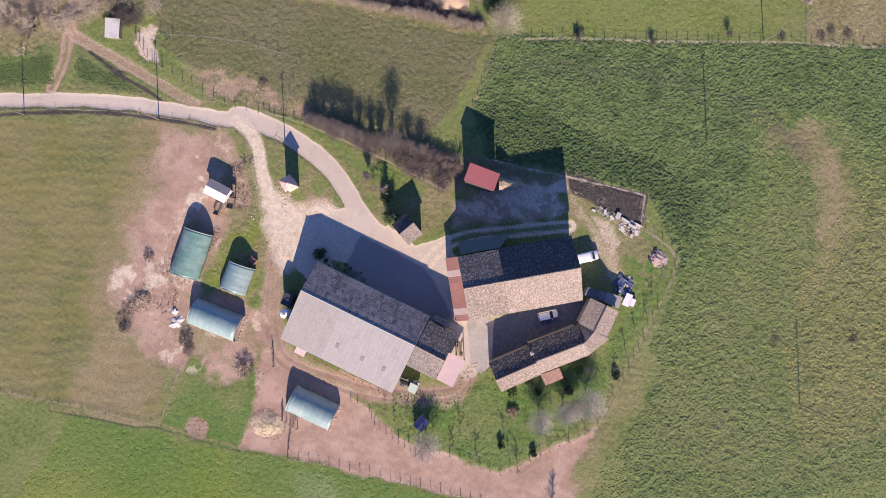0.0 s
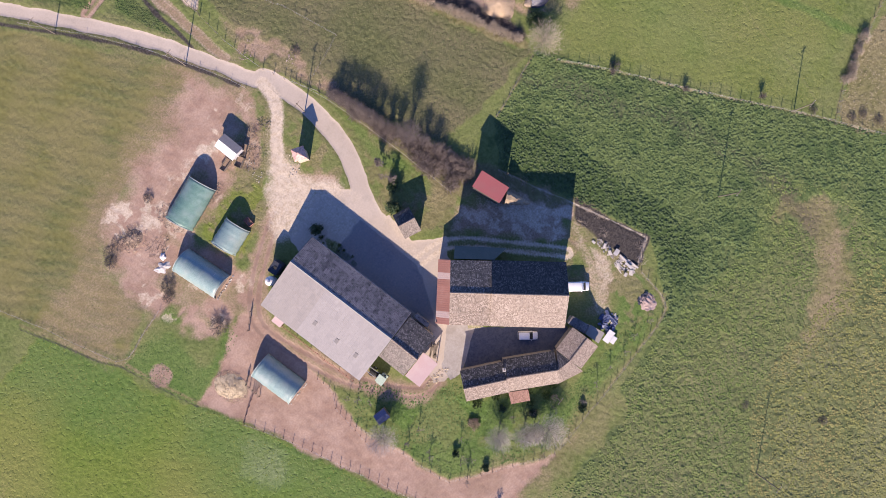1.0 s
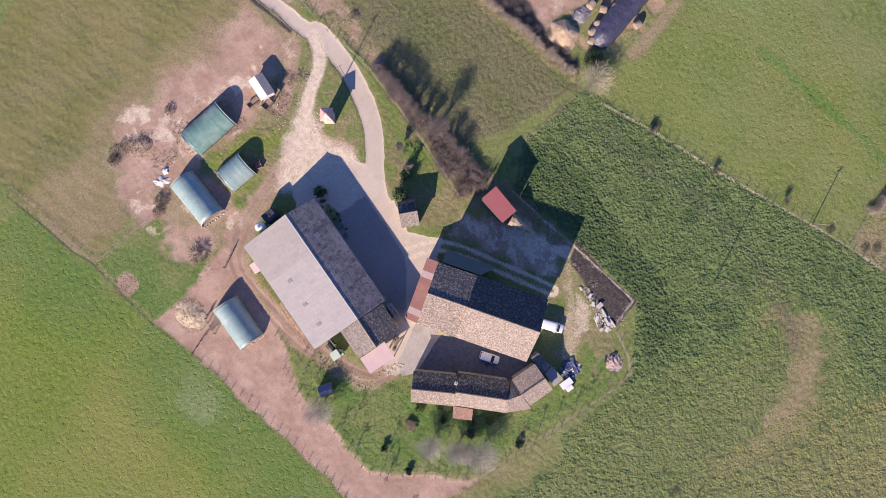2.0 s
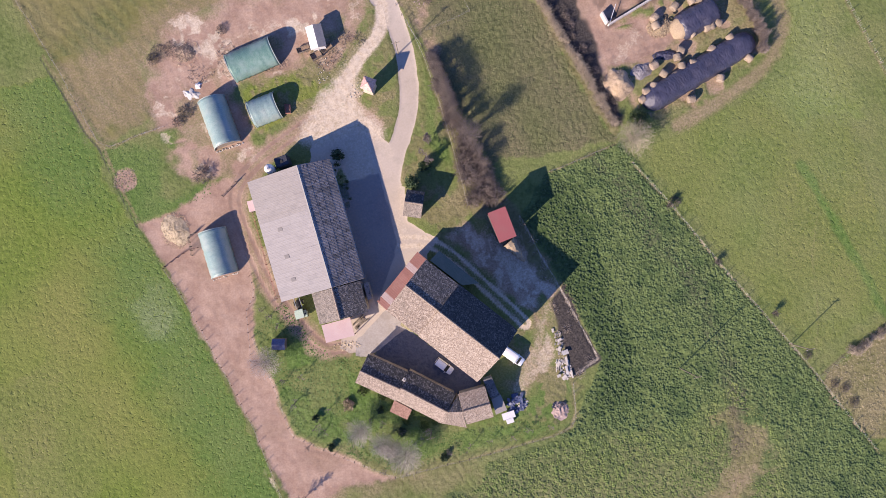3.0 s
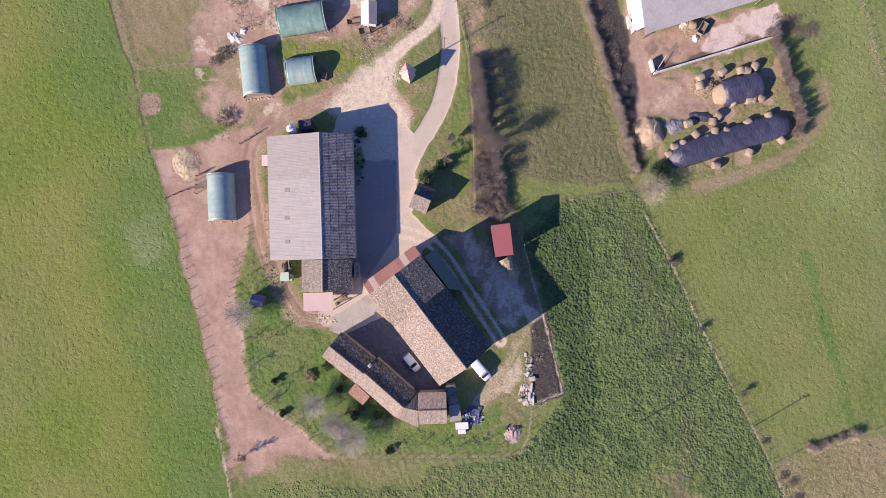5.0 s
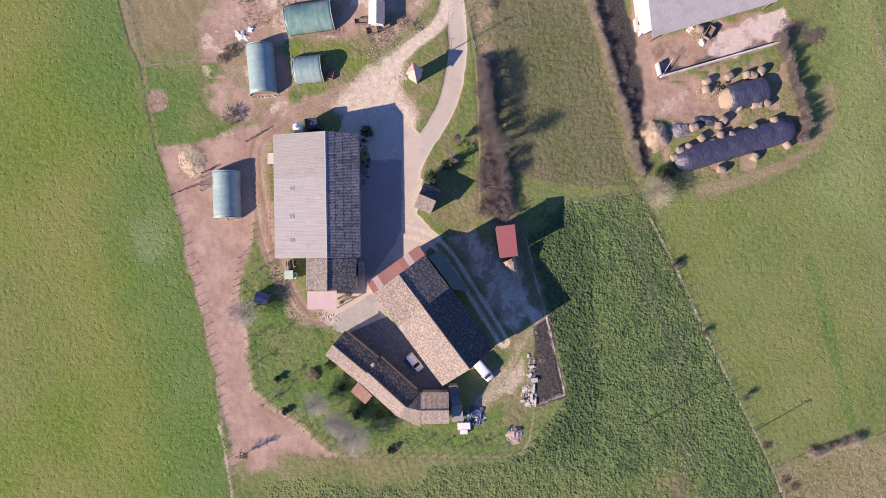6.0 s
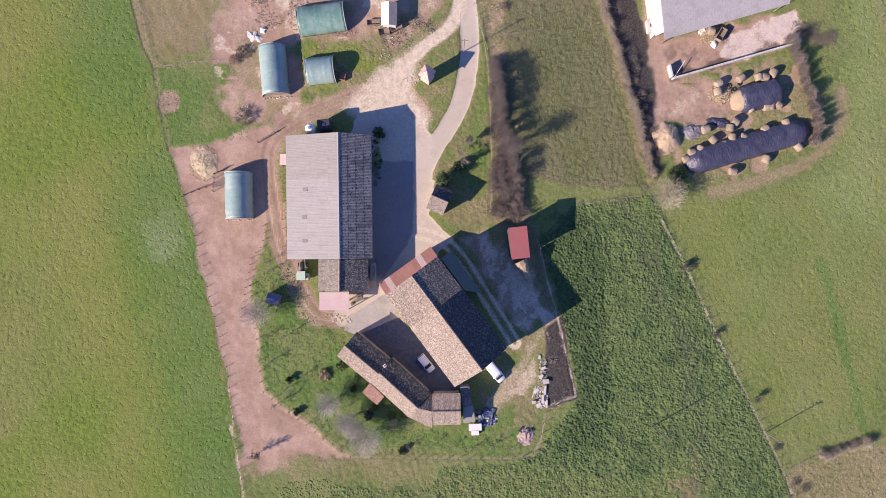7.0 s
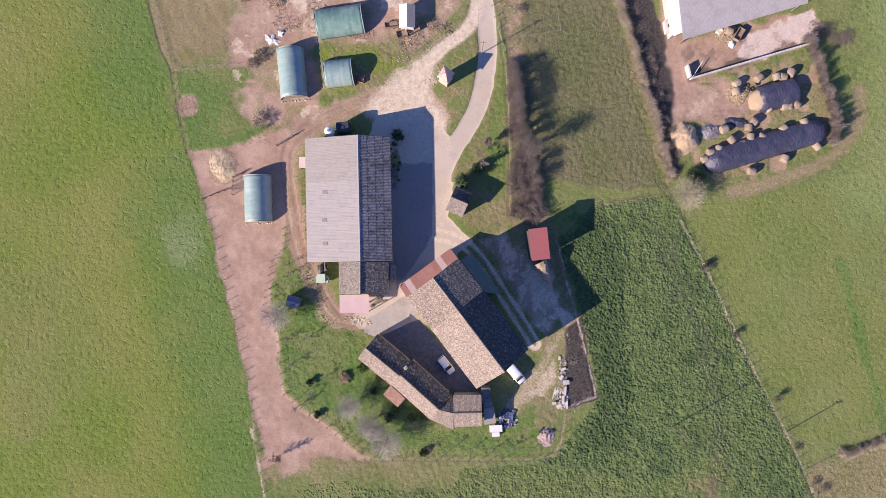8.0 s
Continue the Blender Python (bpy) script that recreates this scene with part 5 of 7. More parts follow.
# ---- barn roof sheets ----
def sheet_mesh(name, w, l, material, wave=0.03):
    """One corrugated sheet, lying along local y, its upper face slightly tilted so that it laps the next one."""
    bm = bmesh.new()
    n = 6
    rows = []
    for y, z in ((0.0, 0.02), (l * 1.03, 0.045)):
        rows.append([bm.verts.new((w * 1.02 * k / n - w * 0.01, y, z + (wave if k % 2 else 0.0) + 0.022 * k / n)) for k in range(n + 1)])
    for k in range(n):
        bm.faces.new((rows[0][k], rows[0][k + 1], rows[1][k + 1], rows[1][k]))
    low = [bm.verts.new((v.co.x, v.co.y, v.co.z - 0.03)) for v in rows[1]]
    for k in range(n):
        bm.faces.new((rows[1][k], rows[1][k + 1], low[k + 1], low[k]))
    me = bpy.data.meshes.new(name)
    bm.to_mesh(me)
    bm.free()
    me.materials.append(M[material])
    return me


def lay_sheets(roof, length, run, across, down, material, seed, wave=0.03):
    rng = random.Random(seed)
    w, l = length / across, run / down
    mats = material if isinstance(material, tuple) else (material, material)
    meshes = [sheet_mesh("roof_sheet", w, l, k, wave) for k in mats]
    for i in range(across):
        for j in range(down):
            ob = new("roof_sheet", meshes[i >= across * 0.64])
            ob.parent = roof
            ob.matrix_basis = pose(i * w, j * l, 0.01 + rng.uniform(0, 0.012), 0, 0, rng.uniform(-0.25, 0.25))


def tin_cap(parent, a, b, width, material, name="ridge_cap"):
    """A folded ridge cover along a straight ridge."""
    a, b = Vector(a), Vector(b)
    bm = bmesh.new()
    prof = [(-width, -width * 0.42), (-width * 0.3, -0.02), (0, 0.05), (width * 0.3, -0.02), (width, -width * 0.42)]
    ex = (b - a).normalized()
    ey = Vector((0, 0, 1)).cross(ex)
    rows = [[bm.verts.new(p + ey * u + Vector((0, 0, v))) for u, v in prof] + [bm.verts.new(p + ey * u + Vector((0, 0, v - 0.03))) for u, v in prof[::-1]] for p in (a, b)]
    n = len(rows[0])
    for k in range(n):
        bm.faces.new((rows[0][k], rows[0][(k + 1) % n], rows[1][(k + 1) % n], rows[1][k]))
    bm.faces.new(rows[0])
    bm.faces.new(rows[1][::-1])
    return part(name, bm, material, parent)


def lay_lean_to():
    """Rusty sheets laid side by side on the lean-to, a few of them bleached."""
    roof = [o for o in bpy.data.objects if o.name.startswith("roof") and o.data.materials[0] == M["rust"]][0]
    xs, ys = [v.co.x for v in roof.data.vertices], [v.co.y for v in roof.data.vertices]
    w, l = (max(xs) - min(xs)) / 10, max(ys) - min(ys)
    meshes = {k: sheet_mesh("roof_sheet", w, l, k, 0.012) for k in ("rust", "pale_rust")}
    for k in range(10):
        ob = new("roof_sheet", meshes["pale_rust" if k in (2, 8) else "rust"])
        ob.parent = roof
        ob.matrix_basis = pose(min(xs) + k * w, min(ys), 0.03)


lay_lean_to()
barn_roofs = [o for o in barn.children if o.name.startswith("roof")]
BARN_LEN = math.dist((-15.85, -2.37), (-16.34, 21.89))
lay_sheets(barn_roofs[0], BARN_LEN, math.hypot(10.7, 3.0), 28, 5, ("sheet_new", "sheet"), 1, 0.012)
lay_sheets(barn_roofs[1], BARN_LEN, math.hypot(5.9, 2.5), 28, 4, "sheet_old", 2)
tin_cap(barn, (0, 0, 7.64), (BARN_LEN, 0, 7.64), 0.24, "steel_pale")
for x, y in ((3.2, 6.8), (7.8, 6.8), (13.2, 6.6)):
    part("skylight", boxed((x, y, 0.05), (x + 0.7, y + 1.0, 0.12), 0.01), "glass_dull", barn_roofs[0])


# ---- vehicles ----
def wheel(parent, x, y, r, w, rim="steel"):
    bm = bmesh.new()
    bmesh.ops.create_cone(bm, cap_ends=True, segments=20, radius1=r, radius2=r, depth=w)
    bmesh.ops.bevel(bm, geom=[e for e in bm.edges if abs(e.verts[0].co.z - e.verts[1].co.z) < 1e-6], offset=w * 0.2, segments=2, affect="EDGES")
    wh = part("tyre", bm, "rubber", parent, matrix=pose(x, y, r, 90, 0, 0))
    bm = bmesh.new()
    bmesh.ops.create_cone(bm, cap_ends=True, segments=16, radius1=r * 0.6, radius2=r * 0.55, depth=w * 1.06)
    part("rim", bm, rim, wh)


def loft(sections):
    """A closed skin through rings of points."""
    bm = bmesh.new()
    rings = [[bm.verts.new(p) for p in s] for s in sections]
    n = len(rings[0])
    for a, b in zip(rings, rings[1:]):
        for k in range(n):
            bm.faces.new((a[k], a[(k + 1) % n], b[(k + 1) % n], b[k]))
    bm.faces.new(rings[0][::-1])
    bm.faces.new(rings[-1])
    return bm


def ring(x, w, lo, hi, r=0.12):
    h = w / 2
    return [(x, -h, lo), (x, h, lo), (x, h * 1.02, (lo + hi) / 2), (x, h - r * 0.4, hi - r * 0.6), (x, h - r * 1.6, hi), (x, -h + r * 1.6, hi), (x, -h + r * 0.4, hi - r * 0.6), (x, -h * 1.02, (lo + hi) / 2)]


def car(name, x, y, turn, length, width, profile, cabin, label, category):
    """profile: (x along 0..1, top height); cabin: rear, roof rear, roof front, screen foot as shares of the length, and roof height."""
    e = base(name, x, y, turn, label, category)
    part("body", loft([ring((u - 0.5) * length, width * k, 0.28, h) for u, h, k in profile]), "carwhite", e, smooth=True)
    r0, r1, r2, r3, hr, belt = cabin
    wr = width * 0.8
    part("window_band", loft([ring((r0 - 0.5) * length, width * 0.86, belt - 0.1, belt), ring((r1 - 0.5) * length, wr, belt - 0.1, hr - 0.06), ring((r2 - 0.5) * length, wr, belt - 0.1, hr - 0.05), ring((r3 - 0.5) * length, width * 0.86, belt - 0.1, belt + 0.02)]), "glass", e, smooth=False)
    part("roof", loft([ring((r1 - 0.515) * length, wr * 0.97, hr - 0.12, hr - 0.02), ring((r1 - 0.45) * length, wr * 1.0, hr - 0.1, hr + 0.02), ring((r2 - 0.55) * length, wr * 1.0, hr - 0.1, hr + 0.02), ring((r2 - 0.49) * length, wr * 0.95, hr - 0.12, hr - 0.03)]), "carwhite", e, smooth=True)
    for sx in (0.19, 0.81):
        for sy in (-1, 1):
            wheel(e, (sx - 0.5) * length, sy * (width / 2 - 0.1), 0.31, 0.2)
    for sy in (-1, 1):
        part("headlight", boxed((length * 0.455, sy * width * 0.36 - 0.16, 0.58), (length * 0.492, sy * width * 0.36 + 0.16, 0.72), 0.03), "steel", e)
        part("tail_light", boxed((-length * 0.496, sy * width * 0.4 - 0.08, 0.6), (-length * 0.47, sy * width * 0.4 + 0.08, 0.8), 0.02), "red", e)
        part("mirror", boxed((length * 0.14, sy * (width / 2 + 0.1) - 0.08, 0.92), (length * 0.18, sy * (width / 2 + 0.1) + 0.08, 1.04), 0.02), "carwhite", e)
    return e


car("parked_car", 0.68, -23.51, -51, 4.0, 1.68, [(0, 0.8, 0.86), (0.04, 0.95, 0.96), (0.3, 0.96, 1), (0.68, 0.95, 1), (0.9, 0.82, 0.97), (0.975, 0.72, 0.9), (1, 0.6, 0.8)],
    (0.015, 0.05, 0.56, 0.74, 1.45, 0.95), "small white hatchback parked in the shaded courtyard", "car")
car("parked_van", 14.58, -25.06, -50, 4.9, 1.9, [(0, 1.75, 0.94), (0.03, 1.88, 0.98), (0.3, 1.92, 1), (0.62, 1.9, 1), (0.7, 1.78, 0.99), (0.8, 1.15, 0.98), (0.96, 0.95, 0.92), (1, 0.7, 0.82)],
    (0.60, 0.63, 0.70, 0.835, 1.90, 1.12), "white panel van parked beside the farmhouse gable", "van")


def tractor(x, y, turn):
    e = base("tractor", x, y, turn, "pale green tractor with cab beside the barn annex", "tractor")
    part("chassis", boxed((-1.4, -0.3, 0.55), (2.0, 0.3, 0.95), 0.05), "rubber", e)
    part("bonnet", loft([ring(0.2, 0.8, 0.9, 1.6), ring(1.2, 0.76, 0.9, 1.55), ring(2.0, 0.66, 0.9, 1.4), ring(2.12, 0.5, 0.95, 1.25)]), "rubber", e, smooth=True)
    part("cab", loft([ring(-1.35, 1.3, 0.9, 2.45), ring(-1.1, 1.45, 0.9, 2.5), ring(0.1, 1.4, 0.9, 2.5), ring(0.3, 1.2, 0.9, 2.3)]), "glass", e)
    part("cab_roof", boxed((-1.5, -0.85, 2.48), (0.3, 0.85, 2.66), 0.07), "green_paint", e)
    for sy in (-1, 1):
        part("mudguard", boxed((-1.55, sy * 0.95 - 0.28, 1.45), (-0.15, sy * 0.95 + 0.28, 1.58), 0.05), "green_paint", e)
        wheel(e, -0.85, sy * 0.95, 0.8, 0.46, "green_paint")
        wheel(e, 1.55, sy * 0.8, 0.5, 0.32, "green_paint")
        part("loader_arm", boxed((0.5, sy * 0.55 - 0.06, 1.3), (2.9, sy * 0.55 + 0.06, 1.45), 0.02), "steel", e)
    part("loader_bucket", prism([(2.8, -0.9), (3.3, -0.9), (3.3, 0.9), (2.8, 0.9)], 0.3, [0.9, 0.4, 0.4, 0.9]), "steel", e)
    part("exhaust", boxed((0.9, 0.3, 1.5), (0.98, 0.38, 2.4)), "steel", e)
    return e


tractor(-24.32, -5.23, 92)


# ---- yard and garden things ----
def silo(x, y):
    e = base("feed_silo", x, y, 0, "white feed silo with domed top against the barn", "silo")
    bm = bmesh.new()
    n = 20
    prof = [(0.15, 0.9), (0.95, 1.9), (0.95, 3.9), (0.85, 4.25), (0.55, 4.5), (0.2, 4.6)]
    rows = [[bm.verts.new((r * math.cos(2 * math.pi * k / n), r * math.sin(2 * math.pi * k / n), z)) for k in range(n)] for r, z in prof]
    for a, b in zip(rows, rows[1:]):
        for k in range(n):
            bm.faces.new((a[k], a[(k + 1) % n], b[(k + 1) % n], b[k]))
    bm.faces.new(rows[0][::-1])
    bm.faces.new(rows[-1])
    part("tank", bm, "white", e, smooth=True)
    for k in range(4):
        t = math.pi / 4 + k * math.pi / 2
        part("leg", boxed((0.8 * math.cos(t) - 0.05, 0.8 * math.sin(t) - 0.05, -0.1), (0.8 * math.cos(t) + 0.05, 0.8 * math.sin(t) + 0.05, 2.1)), "steel", e)
    bm = bmesh.new()
    bmesh.ops.create_cone(bm, cap_ends=True, segments=14, radius1=0.28, radius2=0.22, depth=0.14)
    part("lid", bm, "steel", e, matrix=pose(0, 0, 4.66))


silo(-22.51, 23.29)


def crate(name, x, y, turn, size, material, label, category, group="", slats=0):
    """A boxy thing with a rim, on four short feet."""
    e = base(name, x, y, turn, label, category, group)
    l, w, h = size
    for lo, hi in (((-l / 2, -w / 2, 0.1), (l / 2, -w / 2 + 0.06, h)), ((-l / 2, w / 2 - 0.06, 0.1), (l / 2, w / 2, h)), ((-l / 2, -w / 2 + 0.06, 0.1), (-l / 2 + 0.06, w / 2 - 0.06, h)), ((l / 2 - 0.06, -w / 2 + 0.06, 0.1), (l / 2, w / 2 - 0.06, h))):
        part("side", boxed(lo, hi, 0.01), material, e)
    part("floor", boxed((-l / 2 + 0.06, -w / 2 + 0.06, 0.12), (l / 2 - 0.06, w / 2 - 0.06, h * 0.45)), "soil_heap", e)
    for sx in (-1, 1):
        for sy in (-1, 1):
            part("foot", boxed((sx * l * 0.42 - 0.06, sy * w * 0.38 - 0.06, -0.1), (sx * l * 0.42 + 0.06, sy * w * 0.38 + 0.06, 0.12)), material, e)
    return e


def tank(x, y, turn, size, material, label):
    e = base("water_tank", x, y, turn, label, "tank")
    l, w, h = size
    part("body", boxed((-l / 2, -w / 2, 0.15), (l / 2, w / 2, h), 0.12), material, e)
    part("lid", boxed((-0.3, -0.3, h - 0.02), (0.3, 0.3, h + 0.1), 0.04), "rubber", e)
    part("skid", boxed((-l / 2 + 0.1, -w / 2 + 0.1, -0.1), (l / 2 - 0.1, w / 2 - 0.1, 0.16)), "wood", e)


tank(-19.93, 24.23, 5, (2.6, 2.0, 3.3), "dark_paint", "dark blue tank standing by the feed silo")


def board_stack(x, y, turn, l, w, n, material, label, name="plank_stack"):
    rng = random.Random(int(abs(x * 31 + y * 17)))
    e = base(name, x, y, turn, label, "planks")
    for k in range(n):
        o = -w / 2 + w * (k % 5) / 5
        z = 0.08 * (k // 5)
        part("plank", boxed((-l / 2, -w / 11, -0.03), (l / 2 * rng.uniform(0.6, 1), w / 11, 0.04), 0.01), material, e, matrix=pose(rng.uniform(-0.3, 0.3), o + w / 10, z + 0.03, 0, 0, rng.gauss(0, 9)))


board_stack(-13.34, -10.47, 25, 3.2, 1.4, 12, "wood", "stack of grey planks against the barn annex")
board_stack(23.00, -29.21, 82, 2.4, 1.0, 9, "debris_pale", "pile of pale sawn boards on rough ground")
board_stack(24.84, -31.17, 88, 2.0, 1.0, 7, "debris_pale", "pile of pale broken boards by the brambles")


def heap(name, x, y, rx, ry, h, material, label, category, turn=0, seed=1, n=22, rough=0.25):
    """An uneven mound."""
    bm = bmesh.new()
    rows = []
    n = 40
    for i in range(15):
        u = i / 14
        row = []
        for k in range(n):
            t = 2 * math.pi * k / n
            wob = 1 + rough * noise.noise((math.cos(t) * 1.6 + seed, math.sin(t) * 1.6, u))
            z = h * (1 - u ** 1.6) * (1 + rough * 0.5 * noise.noise((math.cos(t) * u * 2, math.sin(t) * u * 2 + seed, 3.1))) - 0.08 + (0.16 * noise.noise((math.cos(t) * u * rx * 2.2, math.sin(t) * u * ry * 2.2, seed)) + 0.08 * noise.noise((math.cos(t) * u * rx * 5, math.sin(t) * u * ry * 5, seed))) * min(1.0, 4 * (1 - u))
            row.append(bm.verts.new((rx * u * wob * math.cos(t), ry * u * wob * math.sin(t), z)))
        rows.append(row)
    bmesh.ops.remove_doubles(bm, verts=rows[0], dist=0.001)
    bm.verts.ensure_lookup_table()
    top = bm.verts[0]
    rows = rows[1:]
    for k in range(n):
        bm.faces.new((top, rows[0][k], rows[0][(k + 1) % n]))
    for a, b in zip(rows, rows[1:]):
        for k in range(n):
            bm.faces.new((a[k], b[k], b[(k + 1) % n], a[(k + 1) % n]))
    ob = obj(name, bm, material, matrix=pose(x, y, 0, 0, 0, turn), smooth=True)
    return tagged(ob, label, category)


def straw_stack(a, b):
    """A tapering stack of old straw, tallest against the shed."""
    e = base("straw_stack", *a, math.degrees(math.atan2(b[1] - a[1], b[0] - a[0])), "tall tapering stack of tan straw beside the red shed", "straw stack")
    l = math.dist(a, b)
    rings = []
    for k in range(13):
        u = k / 12
        w, h = 2.3 * (1 - u) ** 0.8 + 0.3, 4.4 - 2.4 * u
        rings.append([(l * u + 0.1 * noise.noise((k, q, 1)), w / 2 * c + 0.4 * noise.noise((k * 1.7, q * 0.7, 2)), h * z + 0.2 * noise.noise((k * 0.8, q, 3)) * (z > 0)) for q, (c, z) in enumerate(((-1, -0.03), (1, -0.03), (1.0, 0.5), (0.9, 0.88), (0.4, 1.0), (-0.4, 1.0), (-0.9, 0.88), (-1.0, 0.5)))])
    part("straw_mass", loft(rings), "straw", e)
    return e


def strewn(x, y, rx, ry, h, count, seed, label, material="straw_stalk"):
    """Loose stalks lying over a heap and round its foot."""
    rng = random.Random(seed)
    segs = []
    for _ in range(count):
        t, u = rng.uniform(0, 6.283), math.sqrt(rng.random())
        z = max(0.02, h * (1 - min(1, u) ** 1.6)) + rng.uniform(-0.02, 0.12)
        a = Vector((rx * u * math.cos(t), ry * u * math.sin(t), z))
        d = Vector((rng.gauss(0, 1), rng.gauss(0, 1), rng.gauss(0, 0.35))).normalized() * rng.uniform(0.25, 0.7)
        segs.append((tuple(a - d / 2), tuple(a + d / 2), rng.uniform(0.015, 0.04), 0.012))
    ob = tubes("loose_straw", segs, 3, material, None)
    ob.matrix_basis = pose(x, y, 0)
    return tagged(ob, label, "straw", kind="stuff")


heap("straw_mound", -44.85, 16.68, 2.9, 3.6, 0.55, "straw_pale", "spread heap of pale straw beside the paddock gate", "straw mound", 20, 3)
heap("straw_mound", 49.31, 22.53, 2.8, 3.3, 1.9, "straw_orange", "heap of bright straw at the end of the hedge", "straw mound", 10, 5)
heap("earth_mound", -33.80, 50.88, 2.4, 1.9, 0.6, "soil_heap", "low mound of dug brown earth in the bare paddock", "mound", 0, 8)
heap("rubble_heap", 21.05, -38.18, 2.1, 2.2, 0.5, "burnt", "heap of burnt rubble and ash by the fence", "heap", 0, 9)
heap("straw_mound", 60.17, 31.56, 2.0, 1.8, 0.7, "straw", "loose straw spilled at the silage face", "straw mound", 0, 11)


def scatter(name, x, y, rx, ry, turn, count, size, material, label, category, seed, flat=0.6):
    """Loose lumps lying about, as one uncounted pile."""
    rng = random.Random(seed)
    bm = bmesh.new()
    for k in range(count):
        t, r = rng.uniform(0, 6.283), math.sqrt(rng.random())
        px, py = rx * r * math.cos(t), ry * r * math.sin(t)
        s = size * rng.uniform(0.4, 1.3)
        q = bmesh.ops.create_cube(bm, size=1.0)
        m = pose(px, py, s * 0.3, rng.uniform(-20, 20), rng.uniform(-20, 20), rng.uniform(0, 180)) @ Matrix.Diagonal((s * rng.uniform(0.7, 1.9), s, s * flat, 1))
        for v in q["verts"]:
            v.co += Vector((rng.uniform(-0.2, 0.2), rng.uniform(-0.2, 0.2), rng.uniform(-0.2, 0.2)))
        bmesh.ops.transform(bm, matrix=m, verts=q["verts"])
    return tagged(obj(name, bm, material, matrix=pose(x, y, 0, 0, 0, turn)), label, category, kind="stuff")


scatter("rubble", 24.3, -24.9, 0.8, 2.6, -6, 60, 0.26, "debris", "broken stones and boards along the brambles", "rubble", 1)
scatter("rubble", 24.3, -30.3, 1.1, 2.4, -4, 70, 0.26, "debris", "white plasterboard and stone scraps in the grass", "rubble", 2, 0.3)


def panel(x, y, turn, l, wdt, z, material, label, name="scrap_panel"):
    """A board of scrap lying askew on a block."""
    e = base(name, x, y, turn, label, "panel", "scrap panels")
    part("board", boxed((-l / 2, -wdt / 2, -0.03), (l / 2, wdt / 2, 0.03), 0.012), material, e, matrix=pose(0, 0, z + 0.1, 5 - 22 * z, 7 * z, 0))
    part("block", boxed((-l * 0.3, -wdt * 0.3, -0.1), (l * 0.3, wdt * 0.3, z + 0.04), 0.02), "concrete", e)


PANELS = [(23.69, -22.2), (24.5, -24.38), (24.04, -26.11), (24.96, -27.03), (23.23, -28.87), (24.84, -28.87), (24.38, -30.59), (22.54, -31.28), (23.58, -31.97), (25.19, -31.63)]
for k, (x, y) in enumerate(PANELS):
    panel(x, y, (85, 20, 60, 5, 40, 84, 86, 10, 30, 88)[k], (0.8, 0.9, 1.0, 1.3, 0.7, 1.9, 1.7, 0.8, 1.1, 1.6)[k], (0.5, 0.55, 0.6, 0.9, 0.5, 0.4, 0.5, 0.6, 0.8, 0.35)[k], 0.12 + 0.11 * (k % 4), "concrete_pale" if k in (3, 6) else "debris_pale", "white board lying on a heap of building scrap" if k in (3, 6) else "cream board lying on a heap of building scrap")
scatter("rubble", 13.00, -34.39, 1.8, 1.9, 0, 60, 0.5, "blue_film", "pile of blue plastic scrap behind the sheds", "scrap", 3)
scatter("rubble", 13.69, -35.31, 1.6, 1.2, 0, 16, 0.3, "debris_pale", "white plastic scrap among blue scrap", "scrap", 4, 0.4)
scatter("rubble", 21.2, -38.8, 1.7, 1.4, 0, 36, 0.2, "burnt", "pale broken stone on the rubble heap", "rubble", 15)
scatter("sandbag_row", -30.02, 30.13, 2.9, 0.2, 5, 40, 0.17, "debris_pale", "pale sacks weighing down the tunnel cover", "sacks", 16, 0.5)
scatter("sandbag_row", -37.49, 5.18, 2.8, 0.15, 2, 30, 0.14, "debris_pale", "pale sacks along the tunnel shed foot", "sacks", 17, 0.5)
scatter("rubble", 21.0, -37.0, 1.3, 0.8, 0, 26, 0.36, "dark_paint", "charred blue scrap on the rubble heap", "scrap", 5)
scatter("rubble", -17.4, -14.6, 3.2, 0.8, -6, 50, 0.17, "straw_pale", "crumbled yellow stones below the canopy", "rubble", 6, 0.3)
scatter("rubble", -1.81, 34.75, 3.0, 1.6, 30, 60, 0.13, "chalk_stone", "pale stones on worn grass by the tower", "stones", 7, 0.5)
scatter("rubble", -7.74, 40.06, 1.2, 3.0, -20, 40, 0.14, "chalk_stone", "pale stones beside the cattle track", "stones", 8, 0.5)
scatter("rubble", 14.27, 48.49, 1.6, 0.9, 20, 22, 0.16, "burnt", "heap of pale stones in the pasture", "stones", 9, 0.5)
scatter("rubble", 10.01, 56.83, 2.8, 1.5, 20, 34, 0.13, "burnt", "scattered grey stones in the pasture", "stones", 10, 0.4)


def garden_table(x, y, turn):
    e = base("garden_table", x, y, turn, "white table standing on the grass by the sheds", "table")
    part("tabletop", boxed((-1.3, -0.7, 0.72), (1.3, 0.7, 0.78), 0.02), "white", e)
    for sx in (-1, 1):
        for sy in (-1, 1):
            part("leg", boxed((sx * 1.15 - 0.04, sy * 0.58 - 0.04, -0.1), (sx * 1.15 + 0.04, sy * 0.58 + 0.04, 0.73)), "white", e)
    f = base("freezer_chest", 10.70, -37.49, turn, "white chest lying beside the garden table", "chest")
    part("body", boxed((-0.75, -0.45, -0.05), (0.75, 0.45, 0.75), 0.04), "white", f)
    part("lid", boxed((-0.77, -0.47, 0.76), (0.77, 0.47, 0.84), 0.03), "white", f)


garden_table(10.70, -36.34, 3)


